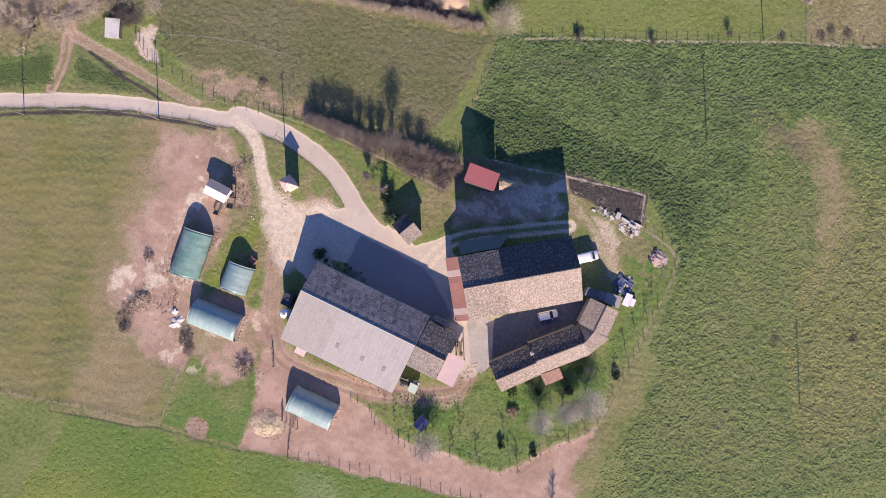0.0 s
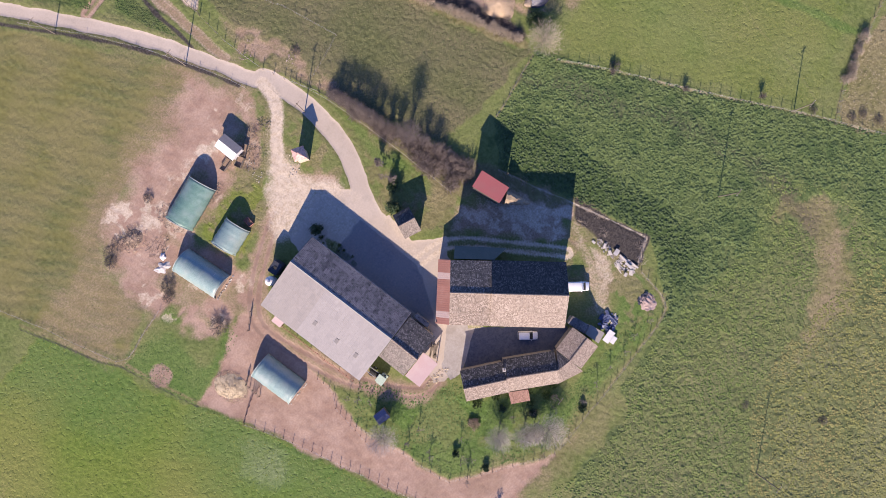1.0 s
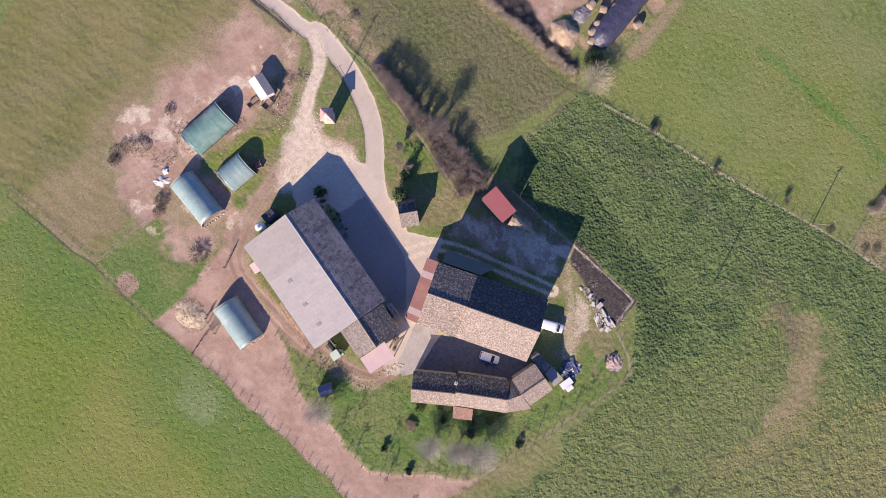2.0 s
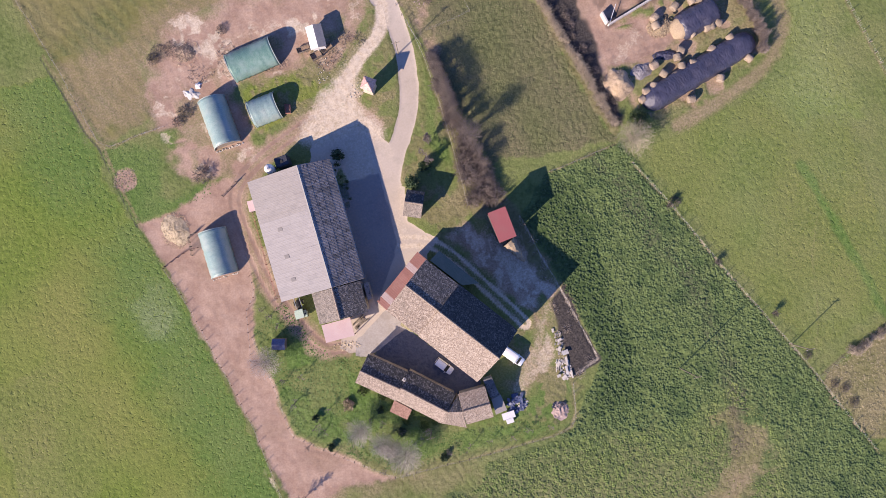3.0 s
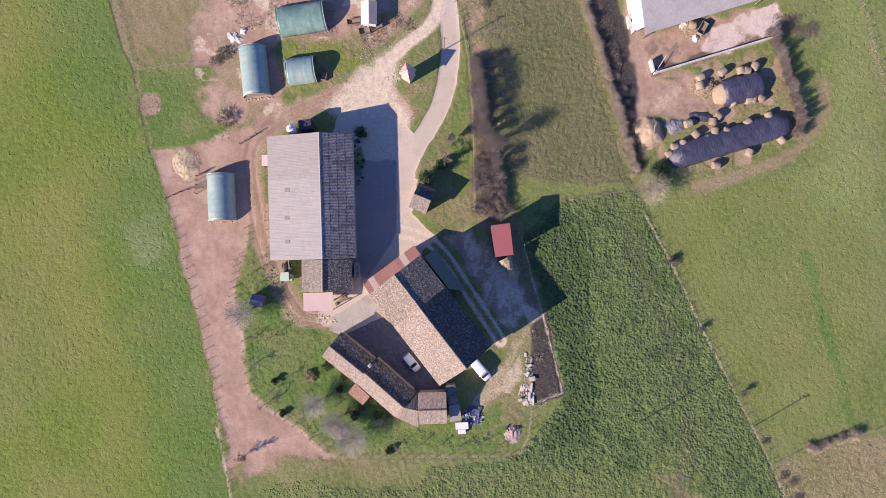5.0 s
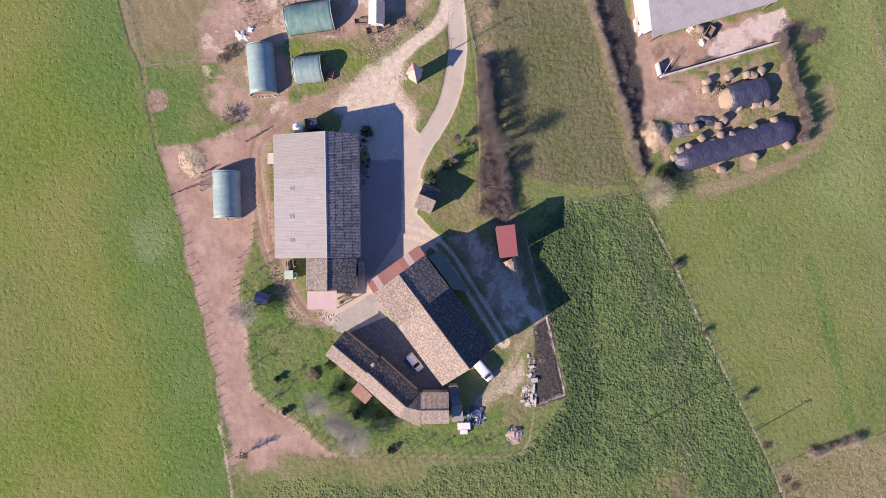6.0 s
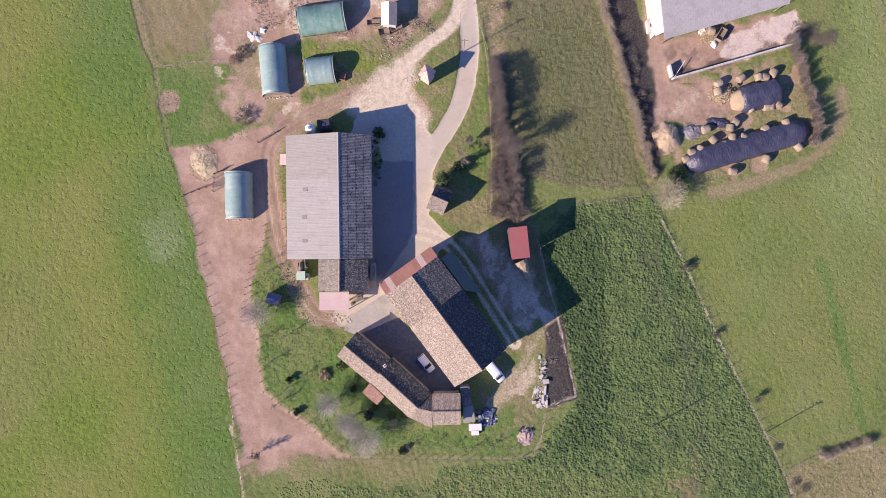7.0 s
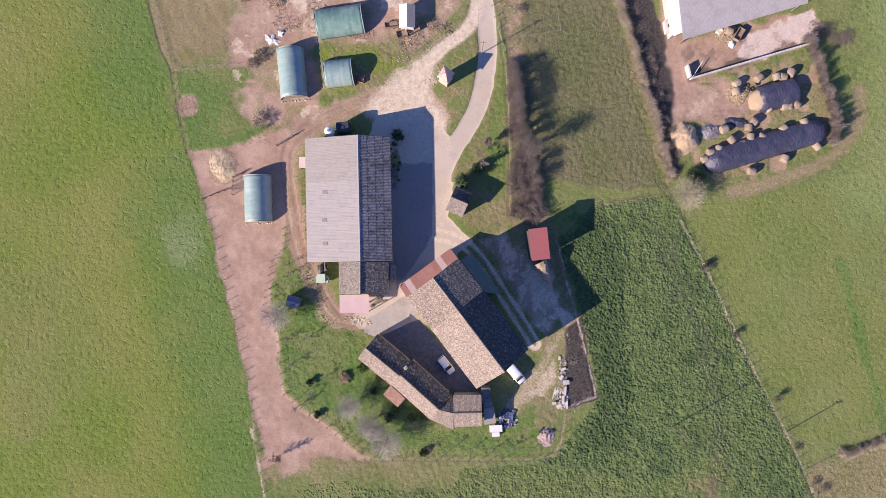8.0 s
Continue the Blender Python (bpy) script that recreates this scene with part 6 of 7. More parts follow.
def small_shed(x, y, turn, l, w, h, material, label, name="garden_shed", wall="wood"):
    return gable_house(name, (x - l / 2 * math.cos(radians(turn)), y - l / 2 * math.sin(radians(turn))), (x + l / 2 * math.cos(radians(turn)), y + l / 2 * math.sin(radians(turn))), w / 2, w / 2, h, h - w * 0.2, h - w * 0.2, label, "shed", wall, material, material, 0.12, 0.06, caps=False, sag=0.02)


small_shed(-30.11, -10.64, -15, 2.6, 2.2, 2.2, "blue_film", "little garden shed under a blue tarpaulin")
flat_shed("lean_to", [(-10.43, -3.25), (-10.43, -6.62), (-9.56, -6.52), (-9.56, -3.15)], (3.2, 3.2, 2.8, 2.8), "narrow grey lean-to on the annex wall", "lean-to", "sheet_old", "stone", 0.08)
flat_shed("lean_to", [(-4.81, -11.98), (-2.13, -15.56), (-4.05, -14.73), (-5.51, -13.04)], (3.4, 3.4, 2.9, 2.9), "small mossy lean-to under the farmhouse eaves", "lean-to", "moss_tile", "plaster", 0.08)
flat_shed("porch", [(-26.73, 18.31), (-26.73, 16.06), (-28.73, 16.23), (-28.73, 18.37)], (3.0, 3.0, 2.6, 2.6), "pink sheet porch on the barn wall", "porch", "pink", "concrete", 0.06, True)


def chimney(x, y, z, label):
    e = base("chimney", x, y, 42, label, "chimney", "roof chimneys", z)
    part("stack", boxed((-0.28, -0.24, -1.2), (0.28, 0.24, 0.6), 0.02), "concrete", e)
    part("cap", boxed((-0.34, -0.3, 0.6), (0.34, 0.3, 0.66), 0.01), "concrete", e)
    part("pot", boxed((-0.13, -0.13, 0.66), (0.13, 0.13, 0.95), 0.02), "tile", e)


for x, y in ((-7.30, -23.23),):
    chimney(x, y, 4.6, "short whitewashed chimney on the lichened tiles")

# ---- plants ----
def tubes(name, segs, sides, material, parent):
    """Tapered sticks, joined in one mesh: segs of (start, end, start radius, end radius)."""
    p0 = np.array([s[0] for s in segs], float)
    p1 = np.array([s[1] for s in segs], float)
    r0 = np.array([s[2] for s in segs], float)[:, None]
    r1 = np.array([s[3] for s in segs], float)[:, None]
    d = p1 - p0
    d /= np.linalg.norm(d, axis=1)[:, None] + 1e-9
    ref = np.where(np.abs(d[:, 2:3]) < 0.9, np.array([[0, 0, 1.0]]), np.array([[1.0, 0, 0]]))
    u = np.cross(d, ref)
    u /= np.linalg.norm(u, axis=1)[:, None] + 1e-9
    v = np.cross(d, u)
    n = len(segs)
    co = np.zeros((n, 2 * sides, 3))
    for k in range(sides):
        t = 2 * math.pi * k / sides
        w = u * math.cos(t) + v * math.sin(t)
        co[:, k], co[:, sides + k] = p0 + w * r0, p1 + w * r1
    b = (np.arange(n) * 2 * sides)[:, None, None]
    quad = np.array([[k, (k + 1) % sides, sides + (k + 1) % sides, sides + k] for k in range(sides)])[None]
    return mesh_from(name, co.reshape(-1, 3), (b + quad).reshape(-1, 4), material, parent)


def mesh_from(name, co, faces, material, parent=None):
    me = bpy.data.meshes.new(name)
    me.vertices.add(len(co))
    me.vertices.foreach_set("co", np.ascontiguousarray(co, dtype=np.float32).ravel())
    k = faces.shape[1]
    me.loops.add(faces.size)
    me.loops.foreach_set("vertex_index", np.ascontiguousarray(faces, dtype=np.int32).ravel())
    me.polygons.add(len(faces))
    me.polygons.foreach_set("loop_start", np.arange(0, faces.size, k, dtype=np.int32))
    me.update(calc_edges=True)
    me.materials.append(M[material])
    ob = new(name, me)
    if parent:
        ob.parent = parent
    return ob


def grow(rng, p, d, length, radius, depth, out, spread=0.55, lift=0.12):
    """Limbs that fork and thin out."""
    steps = 3
    for k in range(steps):
        d = (d + Vector((rng.gauss(0, 0.14), rng.gauss(0, 0.14), rng.gauss(0, 0.08) + lift * 0.5))).normalized()
        q = p + d * (length / steps)
        r1 = radius * (1 - 0.4 * (k + 1) / steps)
        out.append((tuple(p), tuple(q), radius * (1 - 0.4 * k / steps), r1, depth))
        p = q
        if depth > 0 and k > 0:
            for _ in range(rng.choice((1, 2))):
                s = Vector((rng.gauss(0, 1), rng.gauss(0, 1), rng.gauss(0.2, 0.5))).normalized()
                grow(rng, p, (d * (1 - spread) + s * spread).normalized(), length * rng.uniform(0.5, 0.8), r1 * 0.62, depth - 1, out, spread, lift)
    if depth > 0:
        grow(rng, p, d, length * 0.7, radius * 0.55, depth - 1, out, spread, lift)


def bare_tree(name, x, y, height, seed, label, bark="bark", twig="twig", depth=4, thin=1.0, turn=0, spread=0.55, stout=0.022):
    rng = random.Random(seed)
    e = base(name, x, y, turn, label, "tree")
    out = []
    grow(rng, Vector((0, 0, -0.1)), Vector((rng.gauss(0, 0.08), rng.gauss(0, 0.08), 1)), height * 0.36, height * stout, depth, out, spread)
    top = max(s[1][2] for s in out)
    k = height / top
    out = [(tuple(c * k for c in a), tuple(c * k for c in b), max(r0, 0.012 * thin), max(r1, 0.010 * thin), dp) for a, b, r0, r1, dp in out]
    tubes("trunk", [s[:4] for s in out if s[4] >= depth - 1], 6, bark, e)
    tubes("crown", [s[:4] for s in out if s[4] < depth - 1], 3, twig, e)
    return e


def bush(name, x, y, radius, height, stems, seed, label, material="twig", forks=3, thick=0.016):
    """A leafless shrub or bramble: arching stems with side twigs."""
    rng = random.Random(seed)
    e = base(name, x, y, 0, label, "shrub")
    main, side = [], []
    lean = min(0.45, 0.6 * radius / height)
    for k in range(stems):
        t, r = rng.uniform(0, 6.283), radius * 0.55 * math.sqrt(rng.random())
        p = Vector((r * math.cos(t), r * math.sin(t), -0.05))
        t2 = t + rng.gauss(0, 0.7)
        d = Vector((math.cos(t2) * lean, math.sin(t2) * lean, 1.0)).normalized()
        length = height * rng.uniform(0.6, 1.15)
        for s in range(4):
            q = p + d * length / 4
            main.append((tuple(p), tuple(q), thick * (1.5 - s * 0.25), thick * (1.25 - s * 0.25)))
            for f in range(forks if s else 0):
                w = (d + Vector((rng.gauss(0, 0.8), rng.gauss(0, 0.8), rng.gauss(0, 0.5)))).normalized()
                a = p.lerp(q, rng.random())
                side.append((tuple(a), tuple(a + w * min(length, 2.2 * radius + 0.4) * rng.uniform(0.15, 0.35)), thick * 0.8, thick * 0.45))
            p = q
            d = (d + Vector((math.cos(t2), math.sin(t2), -0.73)) * lean * 0.67).normalized()
    tagged(tubes("cane_tangle", main, 3, material, e), kind="stuff")
    tagged(tubes("twig_tangle", side, 3, material, e), kind="stuff")
    return e


def thicket(name, radius, height, twigs, seed, label, material="bramble", thick=0.02, droop=0.5):
    """A leafless shrub as a low dome: canes that arch outwards and a dense tangle of crossing twigs."""
    rng = random.Random(seed)
    e = base(name, 0, 0, 0, label, "shrub")
    canes, side = [], []
    for k in range(14):
        t, r = rng.uniform(0, 6.283), radius * 0.35 * math.sqrt(rng.random())
        p, out = Vector((r * math.cos(t), r * math.sin(t), -0.1)), Vector((math.cos(t), math.sin(t), 0))
        for j in range(4):
            q = p + out * radius * (0.08 + 0.09 * j) * rng.uniform(0.6, 1.3) + Vector((0, 0, height * (0.42, 0.32, 0.12, -0.1)[j] * rng.uniform(0.8, 1.15)))
            canes.append((tuple(p), tuple(q), thick * (1.7 - 0.3 * j), thick * (1.4 - 0.3 * j)))
            p = q
    for k in range(twigs):
        t, u = rng.uniform(0, 6.283), math.sqrt(rng.random())
        top = height * (1 - 0.65 * u * u) * (1 + 0.35 * noise.noise((math.cos(t) * u * 2.2 + seed, math.sin(t) * u * 2.2, 0.3)))
        p = Vector((radius * u * math.cos(t), radius * u * math.sin(t), top * rng.uniform(0.12, 1.0)))
        d = Vector((math.cos(t) * u + rng.gauss(0, 0.5), math.sin(t) * u + rng.gauss(0, 0.5), rng.gauss(0.55 - droop * u, 0.4))).normalized() * rng.uniform(0.35, 0.95) * min(1.0, height * 0.6)
        side.append((tuple(p), tuple(p + d), thick, thick * 0.5))
    tagged(tubes("cane_tangle", canes, 3, material, e), kind="stuff")
    tagged(tubes("twig_tangle", side, 3, material, e), kind="stuff")
    return e


def twig_tree(name, x, y, height, radius, twigs, seed, label, twig="pale_twig", bark="bark", thick=0.012, foot=0.25):
    """A leafless tree: trunk and forking limbs inside a hazy crown of fine twigs."""
    rng = random.Random(seed)
    e = base(name, x, y, 0, label, "tree")
    limbs, side = [((0, 0, -0.2), (0.04, 0.02, height * 0.42), 0.13, 0.09)], []
    tips = []
    for k in range(9):
        t = 2.4 * k + rng.uniform(-0.3, 0.3)
        p = Vector((0.03, 0.02, height * rng.uniform(foot * 0.8, 0.42)))
        reach, rise = radius * rng.uniform(0.55, 0.95), height * rng.uniform(0.6, 0.98)
        for j in range(4):
            f = (j + 1) / 4
            q = Vector((reach * f ** 0.8 * math.cos(t) + rng.gauss(0, 0.1), reach * f ** 0.8 * math.sin(t) + rng.gauss(0, 0.1), p.z + (rise - p.z) * (0.35 + 0.1 * j)))
            limbs.append((tuple(p), tuple(q), 0.06 - 0.011 * j, 0.05 - 0.011 * j))
            tips.append(q)
            p = q
    for k in range(twigs):
        a = tips[rng.randrange(len(tips))]
        c = Vector((rng.gauss(0, 1), rng.gauss(0, 1), rng.gauss(0, 1))).normalized() * rng.random() ** 0.45
        p = Vector((c.x * radius, c.y * radius, height * (foot + 1) / 2 + c.z * height * (1 - foot) / 2)).lerp(a, rng.uniform(0, 0.55))
        d = (p - Vector((0, 0, height * 0.35))).normalized() + Vector((rng.gauss(0, 0.55), rng.gauss(0, 0.55), rng.gauss(0.15, 0.4)))
        side.append((tuple(p), tuple(p + d.normalized() * rng.uniform(0.35, 0.95)), thick, thick * 0.45))
    tubes("trunk", limbs, 6, bark, e)
    tubes("crown", side, 3, twig, e)
    return e


def within(area, count, seed):
    """Scattered places inside an outline of the plan."""
    rng = random.Random(seed)
    xs, ys = [p[0] for p in area], [p[1] for p in area]
    out = []
    while len(out) < count:
        x, y = rng.uniform(min(xs), max(xs)), rng.uniform(min(ys), max(ys))
        if area_distance(np.array([x]), np.array([y]), area)[0] < 0:
            out.append((x, y, rng.random()))
    return out


def leafy(name, x, y, radius, height, leaves, seed, label, size=0.16, material="leaf", category="shrub"):
    """An evergreen: short trunk, limbs and a broken crown of many leaves."""
    rng = np.random.default_rng(seed)
    e = base(name, x, y, 0, label, category)
    tubes("trunk", [((0, 0, -0.1), (0.05, 0.02, height * 0.6), 0.09, 0.05)] + [((0.03, 0.01, height * 0.3), (radius * 0.6 * math.cos(t), radius * 0.6 * math.sin(t), height * 0.65), 0.04, 0.015) for t in (0.3, 1.7, 2.9, 4.1, 5.4)], 6, "bark", e)
    n = leaves
    c = rng.normal(size=(n // 30, 3))
    c /= np.linalg.norm(c, axis=1)[:, None]
    c *= rng.uniform(0.35, 0.95, (len(c), 1))
    p = c[rng.integers(0, len(c), n)] + rng.normal(size=(n, 3)) * 0.14
    p = p * [radius, radius, height * 0.48] + [0, 0, height * 0.55]
    p[:, 2] = np.maximum(p[:, 2], 0.06)
    a = rng.normal(size=(n, 3))
    a /= np.linalg.norm(a, axis=1)[:, None]
    b = np.cross(a, rng.normal(size=(n, 3)))
    b /= np.linalg.norm(b, axis=1)[:, None]
    s = (rng.uniform(0.6, 1.3, n) * size)[:, None]
    co = np.stack([p - a * s, p + b * s * 0.5, p + a * s, p - b * s * 0.5], 1).reshape(-1, 3)
    mesh_from("crown", co, np.arange(4 * n).reshape(-1, 4), material, e)
    return e


def along(pts, step, jitter, seed):
    rng = random.Random(seed)
    out, rest = [], 0.0
    for (ax, ay), (bx, by) in zip(pts, pts[1:]):
        l = math.hypot(bx - ax, by - ay)
        d = rest
        while d < l:
            out.append((ax + (bx - ax) * d / l + rng.gauss(0, jitter), ay + (by - ay) * d / l + rng.gauss(0, jitter), rng.random()))
            d += step
        rest = d - l
    return out


def repeat(makers, places, group, lo=0.75, hi=1.25):
    """Copies of a few plants at the places given; the first of each stands at its own first place."""
    made = []
    for k, (x, y, q) in enumerate(places):
        s = lo + (hi - lo) * q
        m = pose(x, y, 0, 0, 0, 360 * ((q * 7.31) % 1)) @ Matrix.Diagonal((s, s, s * (0.85 + 0.3 * ((q * 3.7) % 1)), 1))
        if k < len(makers):
            ob = makers[k]()
            ob.matrix_basis = m
            tagged(ob, group=group)
            made.append(ob)
        else:
            copy_thing(made[k % len(made)], m)


BRAMBLE_LABEL = "leafless grey-brown bramble bush in the hedge bank"
BRAMBLE_WEST = [(13.9, 37.6), (14.5, 37.6), (15.2, 27.72), (15.9, 23.58), (14.3, 23.58)]
BRAMBLE_WIDE = [(14.4, 23.81), (15.7, 23.81), (17.5, 17.37), (19.2, 11.62), (20.0, 6.56), (14.6, 6.33)]
repeat([lambda k=k: thicket("bramble_bush", 0.95, 1.3, 110, 40 + k, BRAMBLE_LABEL, "bramble", 0.024) for k in range(4)],
       within(BRAMBLE_WEST, 24, 1) + within(BRAMBLE_WIDE, 66, 2), "bramble hedge", 0.7, 1.4)
repeat([lambda k=k: thicket("hedge_bush", 0.75, 2.5, 330, 50 + k, "tall dense leafless bush in the hedge", "bramble", 0.024) for k in range(3)],
       along([(14.3, 37.4), (14.8, 32.32), (15.2, 25.65)], 1.0, 0.2, 12) + [(x, y, q * 0.45 - 0.35) for x, y, q in along([(15.6, 24.04), (17.0, 17.94), (18.4, 12.19)], 0.75, 0.3, 15)], "tall hedge", 0.8, 1.1)
repeat([lambda k=k: bush("hedge_whip", 0, 0, 0.35, 3.2, 7, 55 + k, "thin upright bare shoots above the brambles", "bramble", 2, 0.02) for k in range(3)],
       along([(15.4, 24.84), (17.2, 17.37), (18.9, 10.47)], 0.5, 0.7, 13), "hedge shoots", 0.7, 1.2)
repeat([lambda k=k: thicket("bramble_bush", 1.2, 0.8, 42, 45 + k, "tangled pale bramble bush in the fenced corner", "corner_bramble", 0.022) for k in range(2)],
       within(BRAMBLE_SOUTH, 8, 3) + along([(23.12, 0.12), (24.61, -7.94), (25.99, -14.84)], 1.6, 0.5, 4), "corner brambles", 0.6, 1.15)
repeat([lambda k=k: thicket("hedge_shrub", 0.55, 1.6, 170, 60 + k, "pale dry leafless shrub in the field hedge", "dry_twig", 0.02, 0.7) for k in range(3)],
       along([(35.42, 50.72), (37.72, 43.82), (40.02, 36.34), (42.32, 28.87), (44.39, 21.39), (46.69, 14.49)], 0.95, 0.15, 5), "field hedge", 0.75, 1.15)
repeat([lambda k=k: thicket("ditch_shrub", 1.0, 1.2, 150, 65 + k, "brown leafless shrub on the ditch side", "bramble", 0.022) for k in range(2)],
       along([(42.09, 39.22), (44.16, 31.17), (46.23, 24.27), (47.38, 17.37)], 2.6, 0.4, 6), "ditch shrubs", 0.6, 1.0)
repeat([lambda k=k: thicket("clamp_shrub", 0.65, 4.4, 560, 70 + k, "brown leafless shrub round the silage clamps", "bramble", 0.022) for k in range(3)],
       along([(73.65, 42.29), (76.19, 37.19), (78.06, 30.82), (79.59, 25.72), (78.91, 21.49)], 0.7, 0.25, 7), "clamp hedge", 0.7, 1.0)
repeat([lambda k=k: thicket("low_scrub", 1.1, 0.6, 130, 75 + k, "flattened brown scrub at the yard's end", "bramble", 0.02) for k in range(2)],
       within([(74.29, 44.97), (77.97, 46.12), (82.92, 43.82), (82.11, 41.52), (75.44, 42.44)], 16, 17), "yard scrub", 0.7, 1.1)
repeat([lambda k=k: thicket("fence_shrub", 1.0, 1.9, 300, 77 + k, "dry leafless shrub along the field fence", "dry_twig", 0.022) for k in range(2)],
       along([(80.73, -41.98), (85.79, -40.37), (90.97, -38.53)], 1.3, 0.3, 8), "fence shrubs", 0.7, 1.15)
repeat([lambda k=k: thicket("bare_shrub", 1.4, 1.3, 260, 80 + k, "dark leafless shrub on bare ground", "dark_twig", 0.026) for k in range(3)],
       [(-40.44, 51.33, 0.3), (-36.86, 39.30, 0.5), (-38.64, 37.75, 0.3), (-36.65, 26.32, 1.6), (-25.54, 53.56, 0.2), (17.21, -66.54, 0.1), (24.49, -80.79, 0.3), (54.17, -3.33, 0.3), (72.22, -40.14, 0.2),
        (76.02, -47.04, 0.2), (77.74, -48.42, 0.1), (16.22, 48.99, 0.4), (78.93, -51.70, 0.3)], "bare shrubs", 0.6, 1.2)

TREES = [
    (8.97, 20.59, 3.6, 7), (7.59, 17.94, 3.4, 8)]
for x, y, h, k in TREES:
    tagged(bare_tree("hedge_tree", x, y, h, 100 + k, "leafless tree with fine twigs in the hedge", depth=5, thin=2.0), group="hedge trees")
twig_tree("poplar_tree", 17.2, 20.0, 8.6, 2.6, 1700, 101, "slim leafless tree with fine twigs above the brambles", "bramble", thick=0.013)
for k, (x, y, h, r) in enumerate([(14.05, 36.2, 4.6, 1.4), (14.25, 34.2, 5.2, 1.6), (14.45, 32.2, 5.6, 1.7), (14.65, 30.3, 5.8, 1.7), (14.85, 28.4, 5.6, 1.7), (15.15, 26.4, 5.0, 1.6), (15.65, 24.2, 4.8, 1.5), (16.35, 22.2, 4.6, 1.5), (17.95, 16.8, 4.2, 1.5), (18.45, 14.2, 3.8, 1.4)]):
    tagged(twig_tree("hedge_tree", x, y, h, r, int(460 * r), 120 + k, "slender leafless tree standing up out of the hedge", "bramble", thick=0.012), group="hedge trees")
for k, (x, y) in enumerate([(59.01, -17.29), (67.52, -30.17), (52.57, -3.72)]):
    tagged(twig_tree("fence_tree", x, y, 1.5 + 0.3 * k, 0.7, 160, 110 + k, "small leafless tree beside the field fence", "dark_twig", thick=0.016), group="fence trees")
ORCHARD = [(-18.72, -31.46, 4.8, 3.0), (-15.11, -35.07, 4.8, 2.8), (-11.28, -38.45, 5.4, 3.9), (-33.38, -13.42, 5.0, 3.5), (-13.53, -36.42, 4.6, 2.4)]
for k, (x, y, h, r) in enumerate(ORCHARD):
    tagged(twig_tree("orchard_tree", x, y, h, r, int(540 * r), 200 + k, "grey leafless fruit tree with a hazy twig crown", "grey_twig", thick=0.016), group="orchard trees")
twig_tree("ash_tree", 48.68, 10.87, 4.6, 4.1, 1900, 334, "broad leafless tree with a pale rounded crown", "pale_twig", thick=0.018, foot=0.3)
bare_tree("lone_tree", -33.12, -41.98, 3.6, 333, "bare lone tree on the trodden earth", twig="dark_twig", depth=5, thin=1.3, stout=0.022)
for k, (x, y, h) in enumerate([(5.03, 100.49, 5), (14.09, 86.51, 5), (17.17, 85.52, 5), (12.22, 96.46, 5), (20.26, 83.24, 5), (6.79, 103.32, 5), (6.10, 94.62, 4), (-0.80, 94.30, 3.5)]):
    tagged(bare_tree("woodland_tree", x, y, h, 400 + k, "pale leafless tree at the wood's edge", twig="pale_twig", depth=4, thin=1.5), group="woodland trees")
scrub = [lambda k=k: bush("scrub_bush", 0, 0, 1.3, 1.7, 34, 90 + k, "pale tangled leafless scrub at the wood's edge", "dry_twig", 3, 0.024) for k in range(3)]
repeat(scrub, along([(5.71, 104.69), (10.96, 93.90)], 1.5, 0.7, 21) + along([(3.67, 103.65), (8.46, 93.26)], 1.6, 0.7, 22) + along([(2.16, 101.59), (5.59, 94.36)], 2.2, 0.7, 23) + along([(14.73, 90.04), (21.58, 78.14)], 1.7, 0.7, 24) + along([(12.75, 88.39), (15.64, 84.74)], 1.9, 0.6, 25), "woodland scrub", 0.8, 1.2)
repeat([lambda k=k: thicket("dry_brush", 1.5, 0.8, 110, 130 + k, "pale dry brushwood at the wood's edge", "pale_twig", 0.022) for k in range(3)],
       within([(7.6, 104.37), (16.96, 86.06), (13.62, 84.36), (10.24, 88.24), (6.88, 90.71), (7.12, 94.33), (4.31, 97.09), (3.15, 102.1)], 34, 31) + within([(16.96, 86.06), (22.34, 75.53), (18.99, 75.22), (17.27, 79.94), (16.13, 83.55)], 10, 32), "dry brushwood", 0.8, 1.3)
repeat([lambda k=k: thicket("shade_shrub", 1.2, 1.6, 260, 134 + k, "dark dense leafless shrub behind the field shelter", "dark_twig", 0.026) for k in range(2)],
       within([(16.0, 83.13), (16.46, 78.12), (15.47, 76.91), (14.05, 79.69), (14.75, 82.14)], 6, 33), "shelter shrubs", 0.8, 1.2)
repeat([lambda k=k: leafy("verge_shrub", 0, 0, 1.6, 0.5, 420, 30 + k, "low green shrub on a weedy verge", size=0.16, material="verge_leaf") for k in range(2)],
       along([(13.76, 83.39), (17.41, 81.79)], 1.6, 0.4, 28) + along([(-9.5, 21.6), (-9.2, 14.5)], 1.0, 0.5, 29), "verge shrubs", 0.35, 0.75)
for k, (x, y) in enumerate([(-27.49, -28.64), (-24.04, -26.11), (-25.76, -30.02), (-21.16, -29.79), (-16.56, -30.13), (-14.26, -31.86), (-10.81, -33.81), (-7.13, -36.92), (-5.64, -34.62), (-2.76, -40.14), (1.84, -40.37), (5.87, -40.71), (10.12, -40.71), (-30.13, -22.89), (-30.94, -18.29), (-28.06, -18.29), (-29.21, -31.86), (-16.56, -40.71), (13.92, -40.37), (17.94, -40.71), (-32.09, -3.33), (-30.94, -5.06), (-29.79, -6.79)]):
    tagged(bare_tree("sapling", x, y, 1.9 + 1.0 * ((k * 0.37) % 1), 500 + k, "slim leafless sapling in the garden grass", depth=3, thin=1.4, stout=0.03), group="garden saplings")
